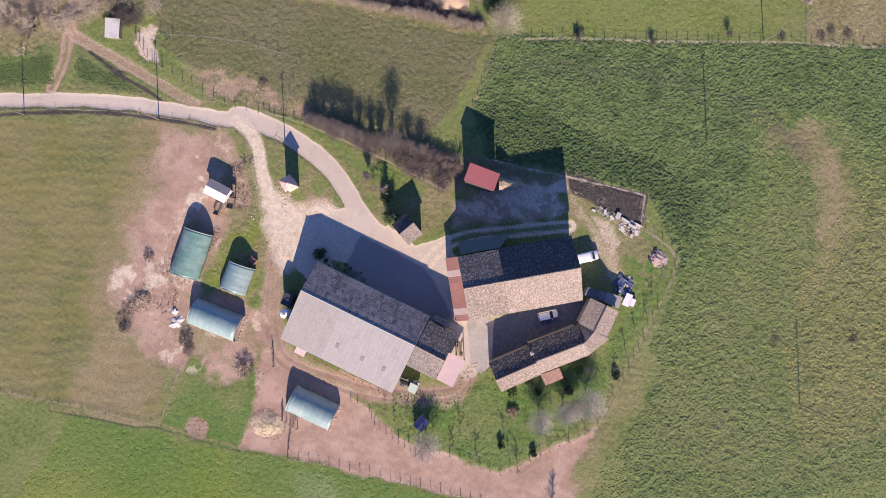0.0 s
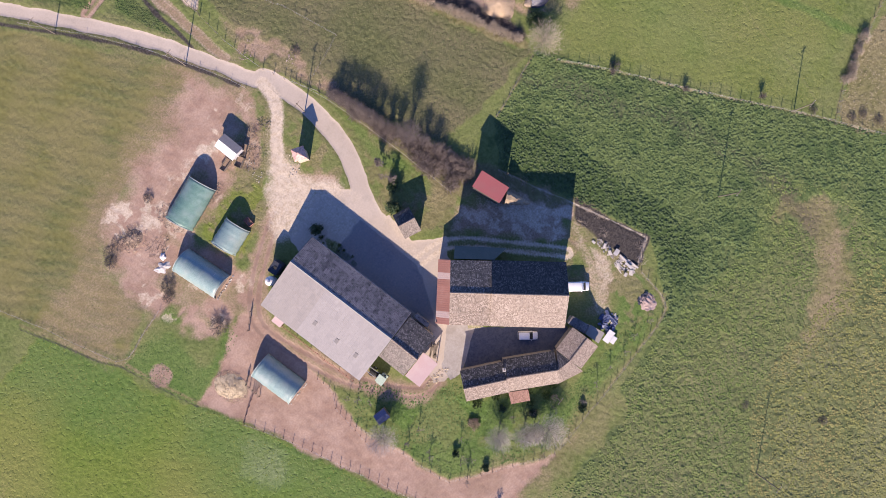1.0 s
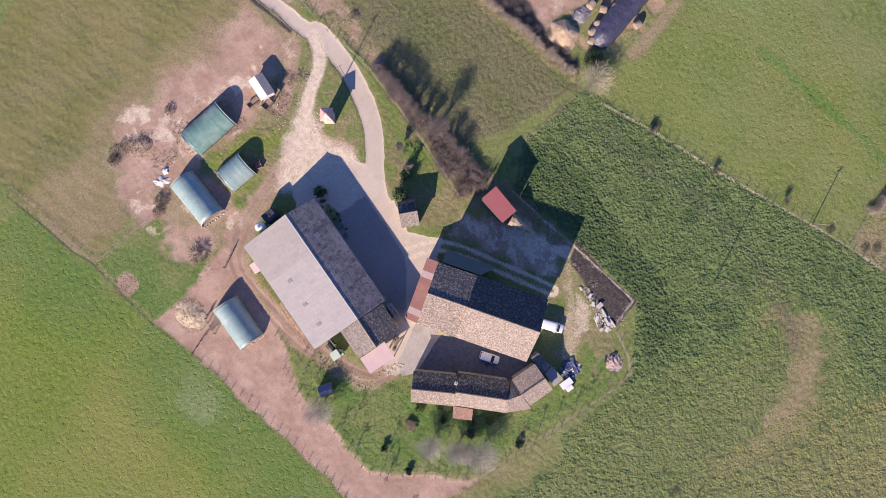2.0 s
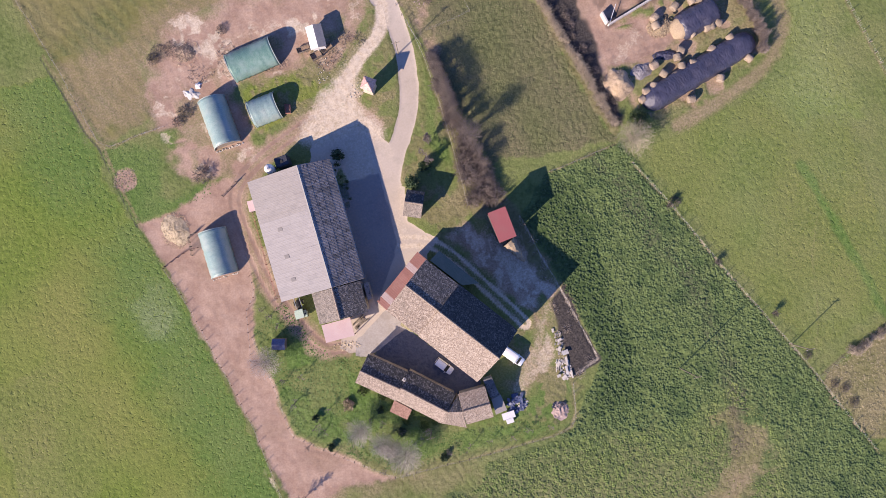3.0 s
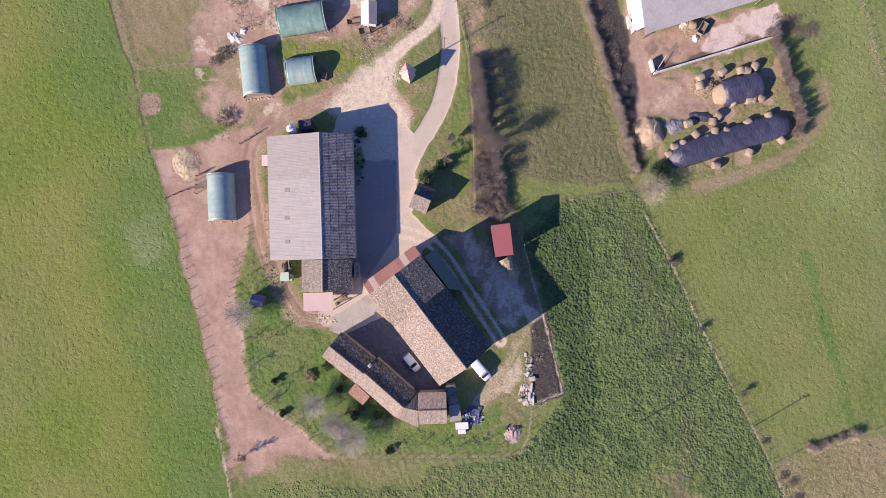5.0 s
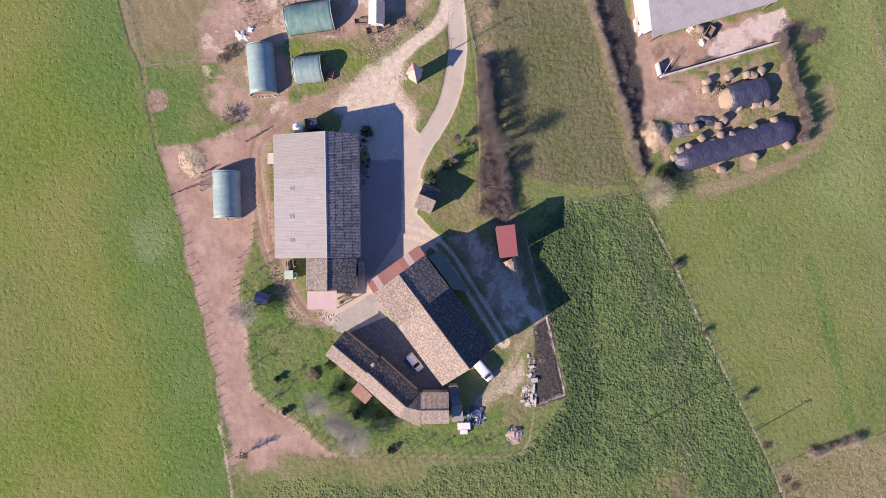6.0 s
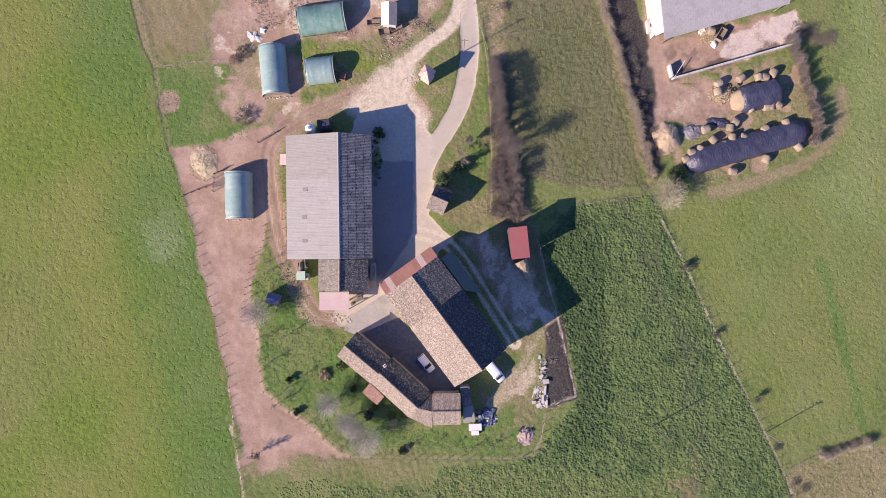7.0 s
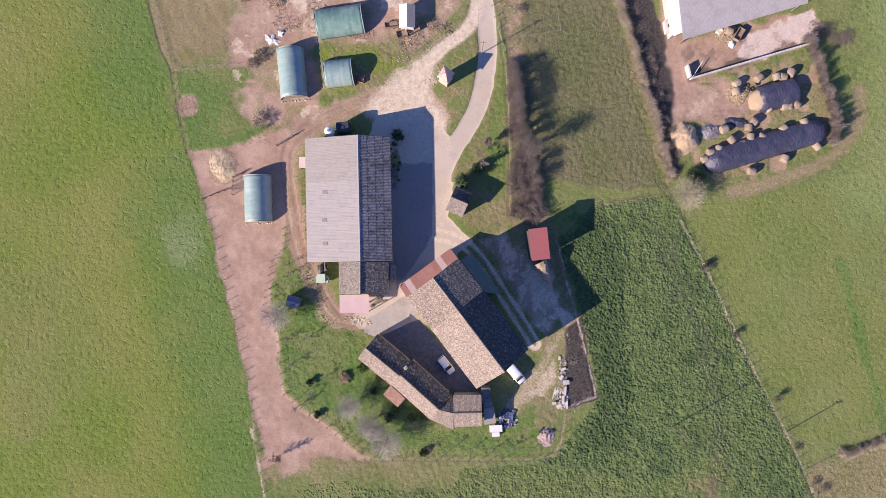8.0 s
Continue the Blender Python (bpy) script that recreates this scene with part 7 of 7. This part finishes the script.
leafy("evergreen_bush", 3.91, 13.69, 1.5, 4.2, 2600, 1, "dark evergreen bush growing beside the stone hut")
leafy("evergreen_bush", 7.02, 16.45, 1.3, 2.0, 2000, 2, "dark evergreen bush behind the stone hut")
leafy("evergreen_bush", -26.91, -27.03, 0.7, 1.5, 900, 7, "small clipped evergreen in the garden grass")
leafy("evergreen_bush", -25.53, -33.58, 0.7, 1.2, 900, 8, "small clipped evergreen in the garden grass")
leafy("evergreen_bush", -10.81, -34.16, 1.0, 1.0, 900, 9, "rounded evergreen bush behind the outbuilding")
leafy("evergreen_bush", -3.91, -41.29, 0.9, 1.2, 1000, 10, "small evergreen by the garden fence")
leafy("evergreen_bush", -14.03, -28.87, 0.8, 0.9, 700, 11, "evergreen bush against the outbuilding")
for k, (x, y) in enumerate([(-12.88, -26.11), (-10.81, -28.64), (-8.28, -30.48), (-5.64, -31.63), (-3.68, -33.7), (-6.21, -34.16), (-9.66, -32.32), (-16.56, -24.04)]):
    tagged(leafy("garden_bush", x, y, 0.9 + 0.15 * (k % 3), 1.0 + 0.2 * (k % 2), 800, 20 + k, "leafy green bush below the outbuilding wall", size=0.15, material="verge_leaf"), group="garden bushes")
leafy("evergreen_bush", -9.09, 22.89, 1.3, 2.6, 1600, 14, "dark evergreen bush at the barn corner")
leafy("evergreen_bush", 51.06, 15.07, 2.0, 1.6, 2200, 12, "green bush below the silage clamp")
leafy("evergreen_bush", -20.01, -26.11, 1.3, 1.0, 900, 13, "withered brown shrub in the garden", material="straw")


# ---- fences ----
def fence(key, label, spacing=2.4, height=1.25, radius=0.065, material="wood", rails=False):
    pts = FENCES[key]
    e = base("fence", *pts[0], 0, label, "fence")
    ox, oy = pts[0]
    bm = bmesh.new()
    bmesh.ops.create_cone(bm, cap_ends=True, segments=7, radius1=radius, radius2=radius * 0.85, depth=height + 0.3)
    me = bpy.data.meshes.new("post")
    bm.to_mesh(me)
    bm.free()
    me.materials.append(M[material])
    tops = []
    for x, y, q in along(pts, spacing, 0.05, len(key)):
        ob = new("post", me)
        ob.parent = e
        ob.matrix_basis = pose(x - ox, y - oy, height / 2 - 0.15, (q - 0.5) * 10, ((q * 5.1) % 1 - 0.5) * 10, 0)
        tops.append((x - ox, y - oy))
    for z in (height * 0.28, height * 0.58, height * 0.86):
        r = 0.022 if rails else 0.007
        runs = [((*a, z), (*b, z), r, r) for a, b in zip(tops, tops[1:])]
        for run in [[q] for q in runs] if rails else [runs]:
            tubes("rail" if rails else "wire", run, 4, material if rails else "steel", e)
    return e


fence("pen", "post and wire fence round the western paddock", 2.4, 0.65, 0.04)
fence("paddock", "post and wire fence between earth paddock and field", 2.1, 0.9, 0.06, "rust_wood")
fence("garden", "low post and wire garden fence in dry grass", 2.2, 1.2)
fence("inner", "rough post fence between paddock and garden", 1.5, 0.9, 0.06, "rust_wood")
fence("lane", "roadside post and wire fence by the bramble hedge", 2.2, 1.2)
fence("bramble", "post and wire fence along the bramble bank", 2.0, 1.3)
fence("crop_top", "post and wire fence across the crop's end", 2.5, 0.9)
fence("east", "long straight post and wire field fence", 2.1, 1.3)
fence("roadside", "post and wire fence beside the gravel road", 3.4, 0.8, 0.045)
fence("pasture", "post and wire fence along the upper pasture", 2.4, 1.3)
FENCES["cattle_line"] = [(15.55, 71.86), (18.84, 63.91), (21.67, 56.37), (23.27, 48.21), (23.71, 44.33), (18.20, 43.31), (13.96, 42.81)]
fence("cattle_line", "thin post and wire fence across the upper pasture", 2.4, 1.35, 0.05)
FENCES["gate_rail"] = [(-33.7, 21.0), (-31.9, 22.1), (-30.3, 23.2)]
fence("gate_rail", "dark wooden cattle rails across the yard track", 1.3, 1.3, 0.09, "wood", True)
fence("paddock_top", "wooden rail fence by the straw heap", 1.5, 1.3, 0.08, "rust_wood", True)
fence("field_top", "wooden rail fence round a small pen", 1.8, 1.3, 0.07, "wood", True)
FENCES["far_east"] = [(85.57, 75.92), (94.79, 39.47), (96.55, 32.37), (98.98, 22.9), (109.45, -18.52)]
fence("far_east", "post and wire fence at the meadow's far edge", 2.4, 1.1)
fence("cross", "post and wire fence across the rough field", 2.3, 1.2)
FENCES["barn_rail"] = [(-28.75, 16.22), (-28.64, 7.02), (-28.41, -2.41)]
fence("barn_rail", "rusty rail fence along the barn wall", 1.8, 1.3, 0.05, "rust", True)
FENCES["dung_rail"] = [(-42.67, 11.04), (-42.44, 14.84), (-40.71, 15.30)]
fence("dung_rail", "dark wooden cattle rails by the straw", 0.9, 1.4, 0.09, "wood", True)


# ---- poles ----
def utility_pole(x, y, height, label, turn=0):
    e = base("utility_pole", x, y, turn, label, "utility pole", "utility poles")
    tubes("pole", [((0, 0, -0.3), (0, 0, height), 0.11, 0.075)], 8, "wood", e)
    part("crossarm", boxed((-0.8, -0.05, height - 0.55), (0.8, 0.05, height - 0.43), 0.01), "wood", e)
    for k in (-0.7, 0.0, 0.7):
        tubes("insulator", [((k, 0, height - 0.44), (k, 0, height - 0.25), 0.05, 0.035)], 6, "white", e)


for x, y, h in ((0.08, 64.46, 8.8), (-11.38, 89.15, 8.0), (7.75, -77.16, 9.0), (46.60, -36.13, 9.5), (7.80, 39.79, 7.5), (-5.29, -35.77, 5.0), (69.69, -37.26, 7.0)):
    utility_pole(x, y, h, "grey wooden utility pole standing in grass")


# ---- the neighbouring yard ----
def yard_wall(a, b, height, thick, label):
    l = math.dist(a, b)
    e = base("low_wall", *a, math.degrees(math.atan2(b[1] - a[1], b[0] - a[0])), label, "wall", "yard walls")
    n = max(1, int(l / 2.0))
    for k in range(n):
        part("block", boxed((l * k / n + 0.01, -thick / 2, -0.2), (l * (k + 1) / n - 0.01, thick / 2, height), 0.02), "concrete_pale", e)
    return e


yard_wall((50.15, 34.48), (74.46, 41.64), 1.1, 0.32, "long pale concrete wall along the cattle yard")
yard_wall((49.92, 34.71), (49.33, 37.12), 1.5, 0.35, "short pale concrete wall at the yard's corner")
tubes("gate_bar", [((50.27, 34.48, 0.9), (52.54, 38.06, 1.0), 0.07, 0.07)], 6, "white", None)
tagged(bpy.data.objects["gate_bar"], "white metal gate bar across the wall's corner", "bar")
flat_shed("side_shed", [(46.44, 52.36), (44.21, 52.51), (45.74, 42.21), (47.72, 42.98)], (3.6, 3.2, 3.2, 3.6), "white-roofed side shed of the cattle barn", "shed", "white", "concrete", 0.08)
tank(45.52, 44.90, 100, (2.6, 1.6, 1.6), "concrete_pale", "pale box tank beside the cattle barn")


def clamp(a, b, width, height, label, seed):
    """A silage heap under black film, held down at the foot."""
    l = math.dist(a, b)
    e = base("silage_clamp", *a, math.degrees(math.atan2(b[1] - a[1], b[0] - a[0])), label, "silage clamp")
    bm = bmesh.new()
    n, m = int(l / 0.5) + 4, 16
    rows = []
    for i in range(n + 1):
        u = i / n
        end = min(1.0, math.sqrt(max(0.0, 1 - max(0, abs(u - 0.5) * 2 - 0.72) ** 2 / 0.0784)) + 0.02)
        row = []
        for j in range(m + 1):
            t = math.pi * j / m
            k = 1 + 0.10 * noise.noise((u * l * 0.6, t * 2.0, seed)) + 0.05 * noise.noise((u * l * 2.0, t * 5.0, seed))
            row.append(bm.verts.new((u * l, width / 2 * end * k * math.cos(t), height * end * k * math.sin(t) ** 0.8 - 0.06)))
        rows.append(row)
    for p, q in zip(rows, rows[1:]):
        for j in range(m):
            bm.faces.new((p[j], q[j], q[j + 1], p[j + 1]))
    part("film", bm, "black_film", e, smooth=True)
    return e


clamp((52.90, 17.14), (77.97, 24.61), 5.2, 2.1, "long silage clamp under creased black film", 3)
short_clamp = clamp((63.37, 30.02), (72.22, 32.32), 5.6, 2.3, "short silage clamp under shiny black film", 7)


def silage_face(parent, width, height, reach):
    """The cut, crumbling end of the silage under the film."""
    bm = bmesh.new()
    rows = []
    for i in range(5):
        u = i / 4
        row = []
        for j in range(13):
            t = math.pi * j / 12
            k = (1 - 0.45 * u * u) * (1 + 0.12 * noise.noise((u * 3, t * 2.5, 4.2)))
            row.append(bm.verts.new((0.9 - reach * u, width / 2 * k * math.cos(t), max(-0.08, height * (1 - 0.8 * u ** 1.5) * k * math.sin(t) ** 0.7))))
        rows.append(row)
    for p, q in zip(rows, rows[1:]):
        for j in range(12):
            bm.faces.new((p[j], p[j + 1], q[j + 1], q[j]))
    bm.faces.new(rows[-1])
    part("silage_face", bm, "straw", parent, "crumbling straw-coloured cut face", smooth=True)


silage_face(short_clamp, 4.4, 2.0, 2.2)


def bale(x, y, turn, z=0.0):
    e = base("round_bale", x, y, turn, "weathered round straw bale beside the silage clamps", "bale", "round bales", z)
    bm = bmesh.new()
    n = 18
    prof = [(-0.62, 0.5), (-0.6, 0.66), (-0.5, 0.72), (0, 0.74), (0.5, 0.72), (0.6, 0.66), (0.62, 0.5)]
    rows = [[bm.verts.new((px, r * (1 + 0.03 * noise.noise((px * 3, k * 0.9, 1))) * math.cos(2 * math.pi * k / n), r * math.sin(2 * math.pi * k / n) * 0.96 + 0.68)) for k in range(n)] for px, r in prof]
    for p, q in zip(rows, rows[1:]):
        for k in range(n):
            bm.faces.new((p[k], q[k], q[(k + 1) % n], p[(k + 1) % n]))
    bm.faces.new(rows[0])
    bm.faces.new(rows[-1][::-1])
    part("straw_roll", bm, "bale_straw", e, smooth=True)
    for o in (-0.35, 0.0, 0.35):
        tubes("twine", [((o, 0.75 * math.cos(t), 0.75 * math.sin(t) * 0.96 + 0.68), (o, 0.75 * math.cos(t + 0.35), 0.75 * math.sin(t + 0.35) * 0.96 + 0.68), 0.012, 0.012) for t in [0.349 * k for k in range(18)]], 3, "dry_twig", e)
    return e


first_bale = bale(52.91, 18.17, 20)
BALES = [(54.06, 19.54), (55.77, 20.11), (58.4, 22.17), (60.46, 21.14), (62.29, 22.63), (64.57, 22.63), (68.91, 24.34), (73.14, 25.71), (62.4, 15.77), (69.14, 18.29), (75.66, 20.8), (56.91, 24.23), (61.83, 24.57), (62.86, 25.83), (63.89, 34.63), (67.54, 34.86), (68.8, 34.86), (70.4, 35.66), (65.83, 28.46), (69.14, 28.91), (70.06, 29.03), (71.54, 29.26), (59.43, 33.49), (59.31, 31.89), (57.94, 44.11)]
for k, (x, y) in enumerate(BALES):
    copy_thing(first_bale, pose(x, y, 0, 0, 0, (k * 67) % 180) @ Matrix.Diagonal((1.12 + 0.05 * (k % 3), 1.08 + 0.06 * (k % 2), 1.08, 1)))


def tyre(x, y, z, turn):
    bm = bmesh.new()
    n, m = 16, 8
    rows = [[bm.verts.new(((0.36 + 0.14 * math.cos(b)) * math.cos(a), (0.36 + 0.14 * math.cos(b)) * math.sin(a), 0.11 * math.sin(b) + 0.1)) for b in [2 * math.pi * j / m for j in range(m)]] for a in [2 * math.pi * i / n for i in range(n)]]
    for i in range(n):
        for j in range(m):
            bm.faces.new((rows[i][j], rows[(i + 1) % n][j], rows[(i + 1) % n][(j + 1) % m], rows[i][(j + 1) % m]))
    return tagged(obj("old_tyre", bm, "rubber", matrix=pose(x, y, z, 0, 0, turn), smooth=True), "worn black tyre lying by the silage", "tyre", "old tyres")


first_tyre = tyre(61.87, 33.24, 0.0, 0)
for k, (x, y) in enumerate([(62.79, 32.55), (61.41, 32.32), (63.94, 33.70), (53.36, 24.04), (54.28, 23.58), (53.82, 24.73), (54.97, 24.38), (58.19, 25.99), (59.34, 25.53), (55.32, 16.22), (54.51, 16.68)]):
    copy_thing(first_tyre, pose(x, y, 0.02 * (k % 3), 4 * (k % 3), 0, k * 40))
heap("film_mound", 54.51, 23.92, 2.4, 1.7, 0.6, "grey_film", "crumpled grey film lying on rough grass", "film heap", 10, 21)
heap("film_mound", 60.03, 25.76, 2.6, 1.1, 0.7, "black_film", "crumpled black film beside the bales", "film heap", -10, 22)
heap("tarpaulin", -33.07, 43.93, 0.9, 0.7, 0.5, "white", "crumpled white tarpaulin on bare earth", "tarpaulin", 0, 23, rough=0.6)
heap("tarpaulin", -34.69, 42.59, 1.6, 1.1, 0.35, "concrete_pale", "grey tarpaulin spread over scrap", "tarpaulin", -20, 24, rough=0.7)
heap("tarpaulin", -31.30, 40.47, 0.5, 0.5, 0.9, "white", "white bag at the tunnel shed's end", "sack", 0, 25)
crate("cattle_trough", -10.47, 45.43, 5, (2.6, 1.1, 0.9), "wood", "dark wooden feed trough by the cabin", "trough", "feed troughs")
crate("cattle_trough", -8.28, 43.59, 15, (2.2, 1.4, 1.0), "wood", "dark wooden feed rack by the cabin", "trough", "feed troughs")
crate("cattle_trough", -5.87, 44.39, 25, (2.4, 1.0, 0.9), "wood", "dark wooden feed rack by the track", "trough", "feed troughs")
crate("cattle_trough", -16.56, 34.62, 80, (1.8, 1.1, 0.8), "rust", "rusty red feeder at the tunnel shed's mouth", "trough", "feed troughs")
repeat([lambda k=k: thicket("brush_heap", 1.9, 0.8, 260, 96 + k, "heap of dark cut brushwood on bare earth", "dark_twig", 0.028) for k in range(2)], [(-33.9, 51.1, 0.6), (-36.2, 52.4, 0.3), (-39.0, 52.2, 0.4)], "brush heaps", 0.8, 1.1)
repeat([lambda: thicket("brush_pile", 1.4, 0.35, 150, 95, "pile of brown cut branches beside the track", "bramble", 0.026)], [(-1.61, 45.89, 0.5), (0.69, 44.74, 0.7)], "brush piles", 0.9, 1.1)

straw_stack((19.3, -2.6), (21.6, -7.2))
strewn(-44.85, 16.68, 3.0, 3.8, 0.5, 600, 1, "loose pale straw stalks over the heap")
strewn(49.31, 22.53, 2.8, 3.3, 1.9, 350, 2, "loose bright straw stalks over the heap")
strewn(60.17, 31.56, 2.6, 2.2, 0.7, 900, 3, "loose straw stalks at the silage face")
strewn(-33.80, 50.88, 3.2, 2.8, 0.9, 160, 4, "straw-mixed litter round the manure heap")
strewn(YARD_STRAW[0], YARD_STRAW[1], 2.4, 1.6, 0.3, 900, 7, "spilled feed straw at the cattle barn's eave")
heap("feed_sack", 58.74, 41.76, 0.7, 1.0, 0.6, "white", "white feed sack lying in the cattle yard", "sack", 15, 31)
heap("feed_sack", 56.56, 44.4, 0.9, 1.5, 0.5, "debris_pale", "pale torn feed sack at the cattle barn", "sack", -40, 32)
crate("hay_rack", 59.89, 43.48, 60, (2.6, 1.3, 1.1), "wood", "dark wooden hay rack at the cattle barn", "hay rack")
strewn(OLD_RING[0], OLD_RING[1], 2.6, 2.4, 0.05, 180, 8, "old trodden litter on the green field", "dry_twig")
strewn(-5.64, 44.97, 5.0, 1.6, 0.05, 300, 5, "broken sticks and litter by the cabin", "dry_twig")
strewn(-25.76, 47.50, 2.2, 4.0, 0.05, 160, 9, "broken sticks and litter behind the tunnel sheds", "dark_twig")
strewn(-32.09, 46.12, 3.0, 2.0, 0.05, 120, 10, "dark brushwood on trodden earth", "dark_twig")
strewn(-5.64, 42.09, 3.2, 2.0, 0.05, 160, 11, "dark brushwood beside the cabin", "dark_twig")
strewn(-16.56, 43.82, 3.0, 1.2, 0.05, 150, 6, "dry litter along the tunnel shed", "dry_twig")

# ---- grass ----
def tuft_field(name, area, density, size, height, material, label, seed, keep=None, clump=1.6, floor=0.3, dome=False):
    """Low clumps of blades, each a ragged little mound, over an area of the plan."""
    rng = np.random.default_rng(seed)
    xs, ys = [p[0] for p in area], [p[1] for p in area]
    lo, hi = (max(min(xs), -100), max(min(ys), -108)), (min(max(xs), 104), min(max(ys), 108))
    n = int((hi[0] - lo[0]) * (hi[1] - lo[1]) * density)
    x, y = rng.uniform(lo[0], hi[0], n), rng.uniform(lo[1], hi[1], n)
    ok = area_distance(x, y, area) < -0.2
    ok &= rng.random(n) < floor + (1 - floor) * fade(smooth_noise(x, y, clump, seed + 50), 0.3, 0.6)
    for pts, gap in keep or ():
        ok &= (area_distance(x, y, pts) if len(pts) > 2 and gap < 0.01 else line_distance(x, y, pts)) > gap
    x, y = x[ok], y[ok]
    n = len(x)
    k = 5
    t = np.arange(k) * 2 * math.pi / k + rng.uniform(0, 6.28, (n, 1))
    r = size * rng.uniform(0.55, 1.35, (n, 1)) * rng.uniform(0.6, 1.4, (n, k))
    h = height * rng.uniform(0.5, 1.4, n)
    co = np.zeros((n, k + 1, 3))
    co[:, :k, 0], co[:, :k, 1] = x[:, None] + r * np.cos(t), y[:, None] + r * np.sin(t)
    z0 = ground_height(x, y)
    co[:, :k, 2] = z0[:, None] - 0.06
    co[:, k, 0], co[:, k, 1], co[:, k, 2] = x + rng.normal(0, size * 0.35, n), y + rng.normal(0, size * 0.35, n), z0 + h
    tri = np.array([[j, (j + 1) % k, k] for j in range(k)])[None]
    if dome:
        mid = co[:, :k].copy()
        top = co[:, k:]
        mid[:, :, :2] = top[:, :, :2] + (mid[:, :, :2] - top[:, :, :2]) * rng.uniform(0.5, 0.8, (n, k, 1))
        mid[:, :, 2] = z0[:, None] + h[:, None] * rng.uniform(0.6, 1.0, (n, k))
        co = np.concatenate([co[:, :k], mid, top], 1)
        tri = np.array([f for j in range(k) for f in ([j, (j + 1) % k, k + j], [(j + 1) % k, k + (j + 1) % k, k + j], [k + j, k + (j + 1) % k, 2 * k])])[None]
    ob = mesh_from(name, co.reshape(-1, 3), (tri + (np.arange(n) * co.shape[1])[:, None, None]).reshape(-1, 3), material)
    if dome:
        ob.data.polygons.foreach_set("use_smooth", np.ones(len(ob.data.polygons), bool))
    return tagged(ob, label, "grass", kind="stuff")


WAYS = [(ROAD, 2.3), (BRANCH, 2.0), (LANE, 1.6)]
tuft_field("crop_tufts", CROP, 4.4, 0.3, 0.095, "crop_leaf", "dense dark green crop in uneven clumps", 1, [(DRY_CROP, 0.0), (DRY, 0.0), (DRY_EAST, 0.0), (RANK_CROP, 0.0), (SOUTH_FENCE, 5.4), (SOUTH_STRIP, 0.8)], clump=2.2, floor=0.75, dome=True)
tuft_field("rank_crop_tufts", RANK_CROP, 4.4, 0.32, 0.13, "rank_leaf", "ranker dark green crop along the bramble fence", 11, [(SOUTH_FENCE, 4.5)], clump=2.2, floor=0.8, dome=True)
tuft_field("dry_crop_tufts", [(max(-200, x), y) for x, y in DRY_CROP], 4.6, 0.27, 0.07, "crop_pale", "yellowing crop in loose clumps", 9, [(DRY, 0.0), (DRY_EAST, 0.0), (RANK_CROP, 0.0), (SOUTH_FENCE, 5.4), (SOUTH_STRIP, 0.8), (FENCES["garden"], 1.2)], dome=True, clump=1.3, floor=0.55)
tuft_field("east_crop_tufts", DRY_EAST, 4.2, 0.3, 0.06, "thin_leaf", "thin yellowing crop at the field's end", 15, clump=1.4, floor=0.5, dome=True)
tuft_field("thin_tufts", DRY, 1.6, 0.2, 0.04, "thin_leaf", "thin yellowing growth on a dry patch of the crop", 12, [(FENCES["garden"], 3.0)], clump=1.3, floor=0.4, dome=True)
tuft_field("tall_tufts", STREAK + [(x + 1.5, y - 5.0) for x, y in STREAK[::-1]], 5.0, 0.3, 0.28, "crop_leaf", "ranker darker crop along a wet hollow", 10, [(DRY, 0.0)], clump=2.0, floor=0.6)
tuft_field("pasture_tufts", PASTURE, 4.6, 0.18, 0.04, "olive_leaf", "short olive pasture grass in small clumps", 2, WAYS + [(STONY, 0.0), (DITCH, 3.2)], dome=True, clump=1.5, floor=0.6)
tuft_field("field_tufts", WEST_FIELD, 2.4, 0.2, 0.07, "lush_leaf", "bright green young field grass", 3, clump=1.8, floor=0.6)
tuft_field("garden_tufts", GARDEN, 6.5, 0.22, 0.10, "garden_leaf", "tall fresh green garden grass", 4, clump=2.5, floor=0.6)
tuft_field("meadow_tufts", LUSH, 7.0, 0.2, 0.06, "garden_leaf", "rich green meadow grass beside the tunnel sheds", 16, clump=1.5, floor=0.55)
tuft_field("east_tufts", EAST_FIELD, 2.6, 0.18, 0.06, "lush_leaf", "short even green meadow grass", 5, clump=1.5, floor=0.5)
tuft_field("rough_tufts", SCRUB, 5.0, 0.22, 0.13, "dry_leaf", "dry tufted grass in the corner field", 6, clump=1.2, floor=0.3)
tuft_field("pen_tufts", PEN_FIELD, 1.0, 0.15, 0.05, "olive_leaf", "grazed olive paddock grass", 7, clump=2.0, floor=0.15)
tuft_field("verge_weeds", WEEDS_TRACK, 26.0, 0.15, 0.05, "verge_leaf", "rank dark green weeds in the hollow beside the track", 13, clump=2.0, floor=0.6, dome=True)
tuft_field("verge_weeds", WEEDS_ROAD, 26.0, 0.15, 0.05, "verge_leaf", "rank dark green weeds beside the gravel road", 14, clump=2.0, floor=0.6, dome=True)
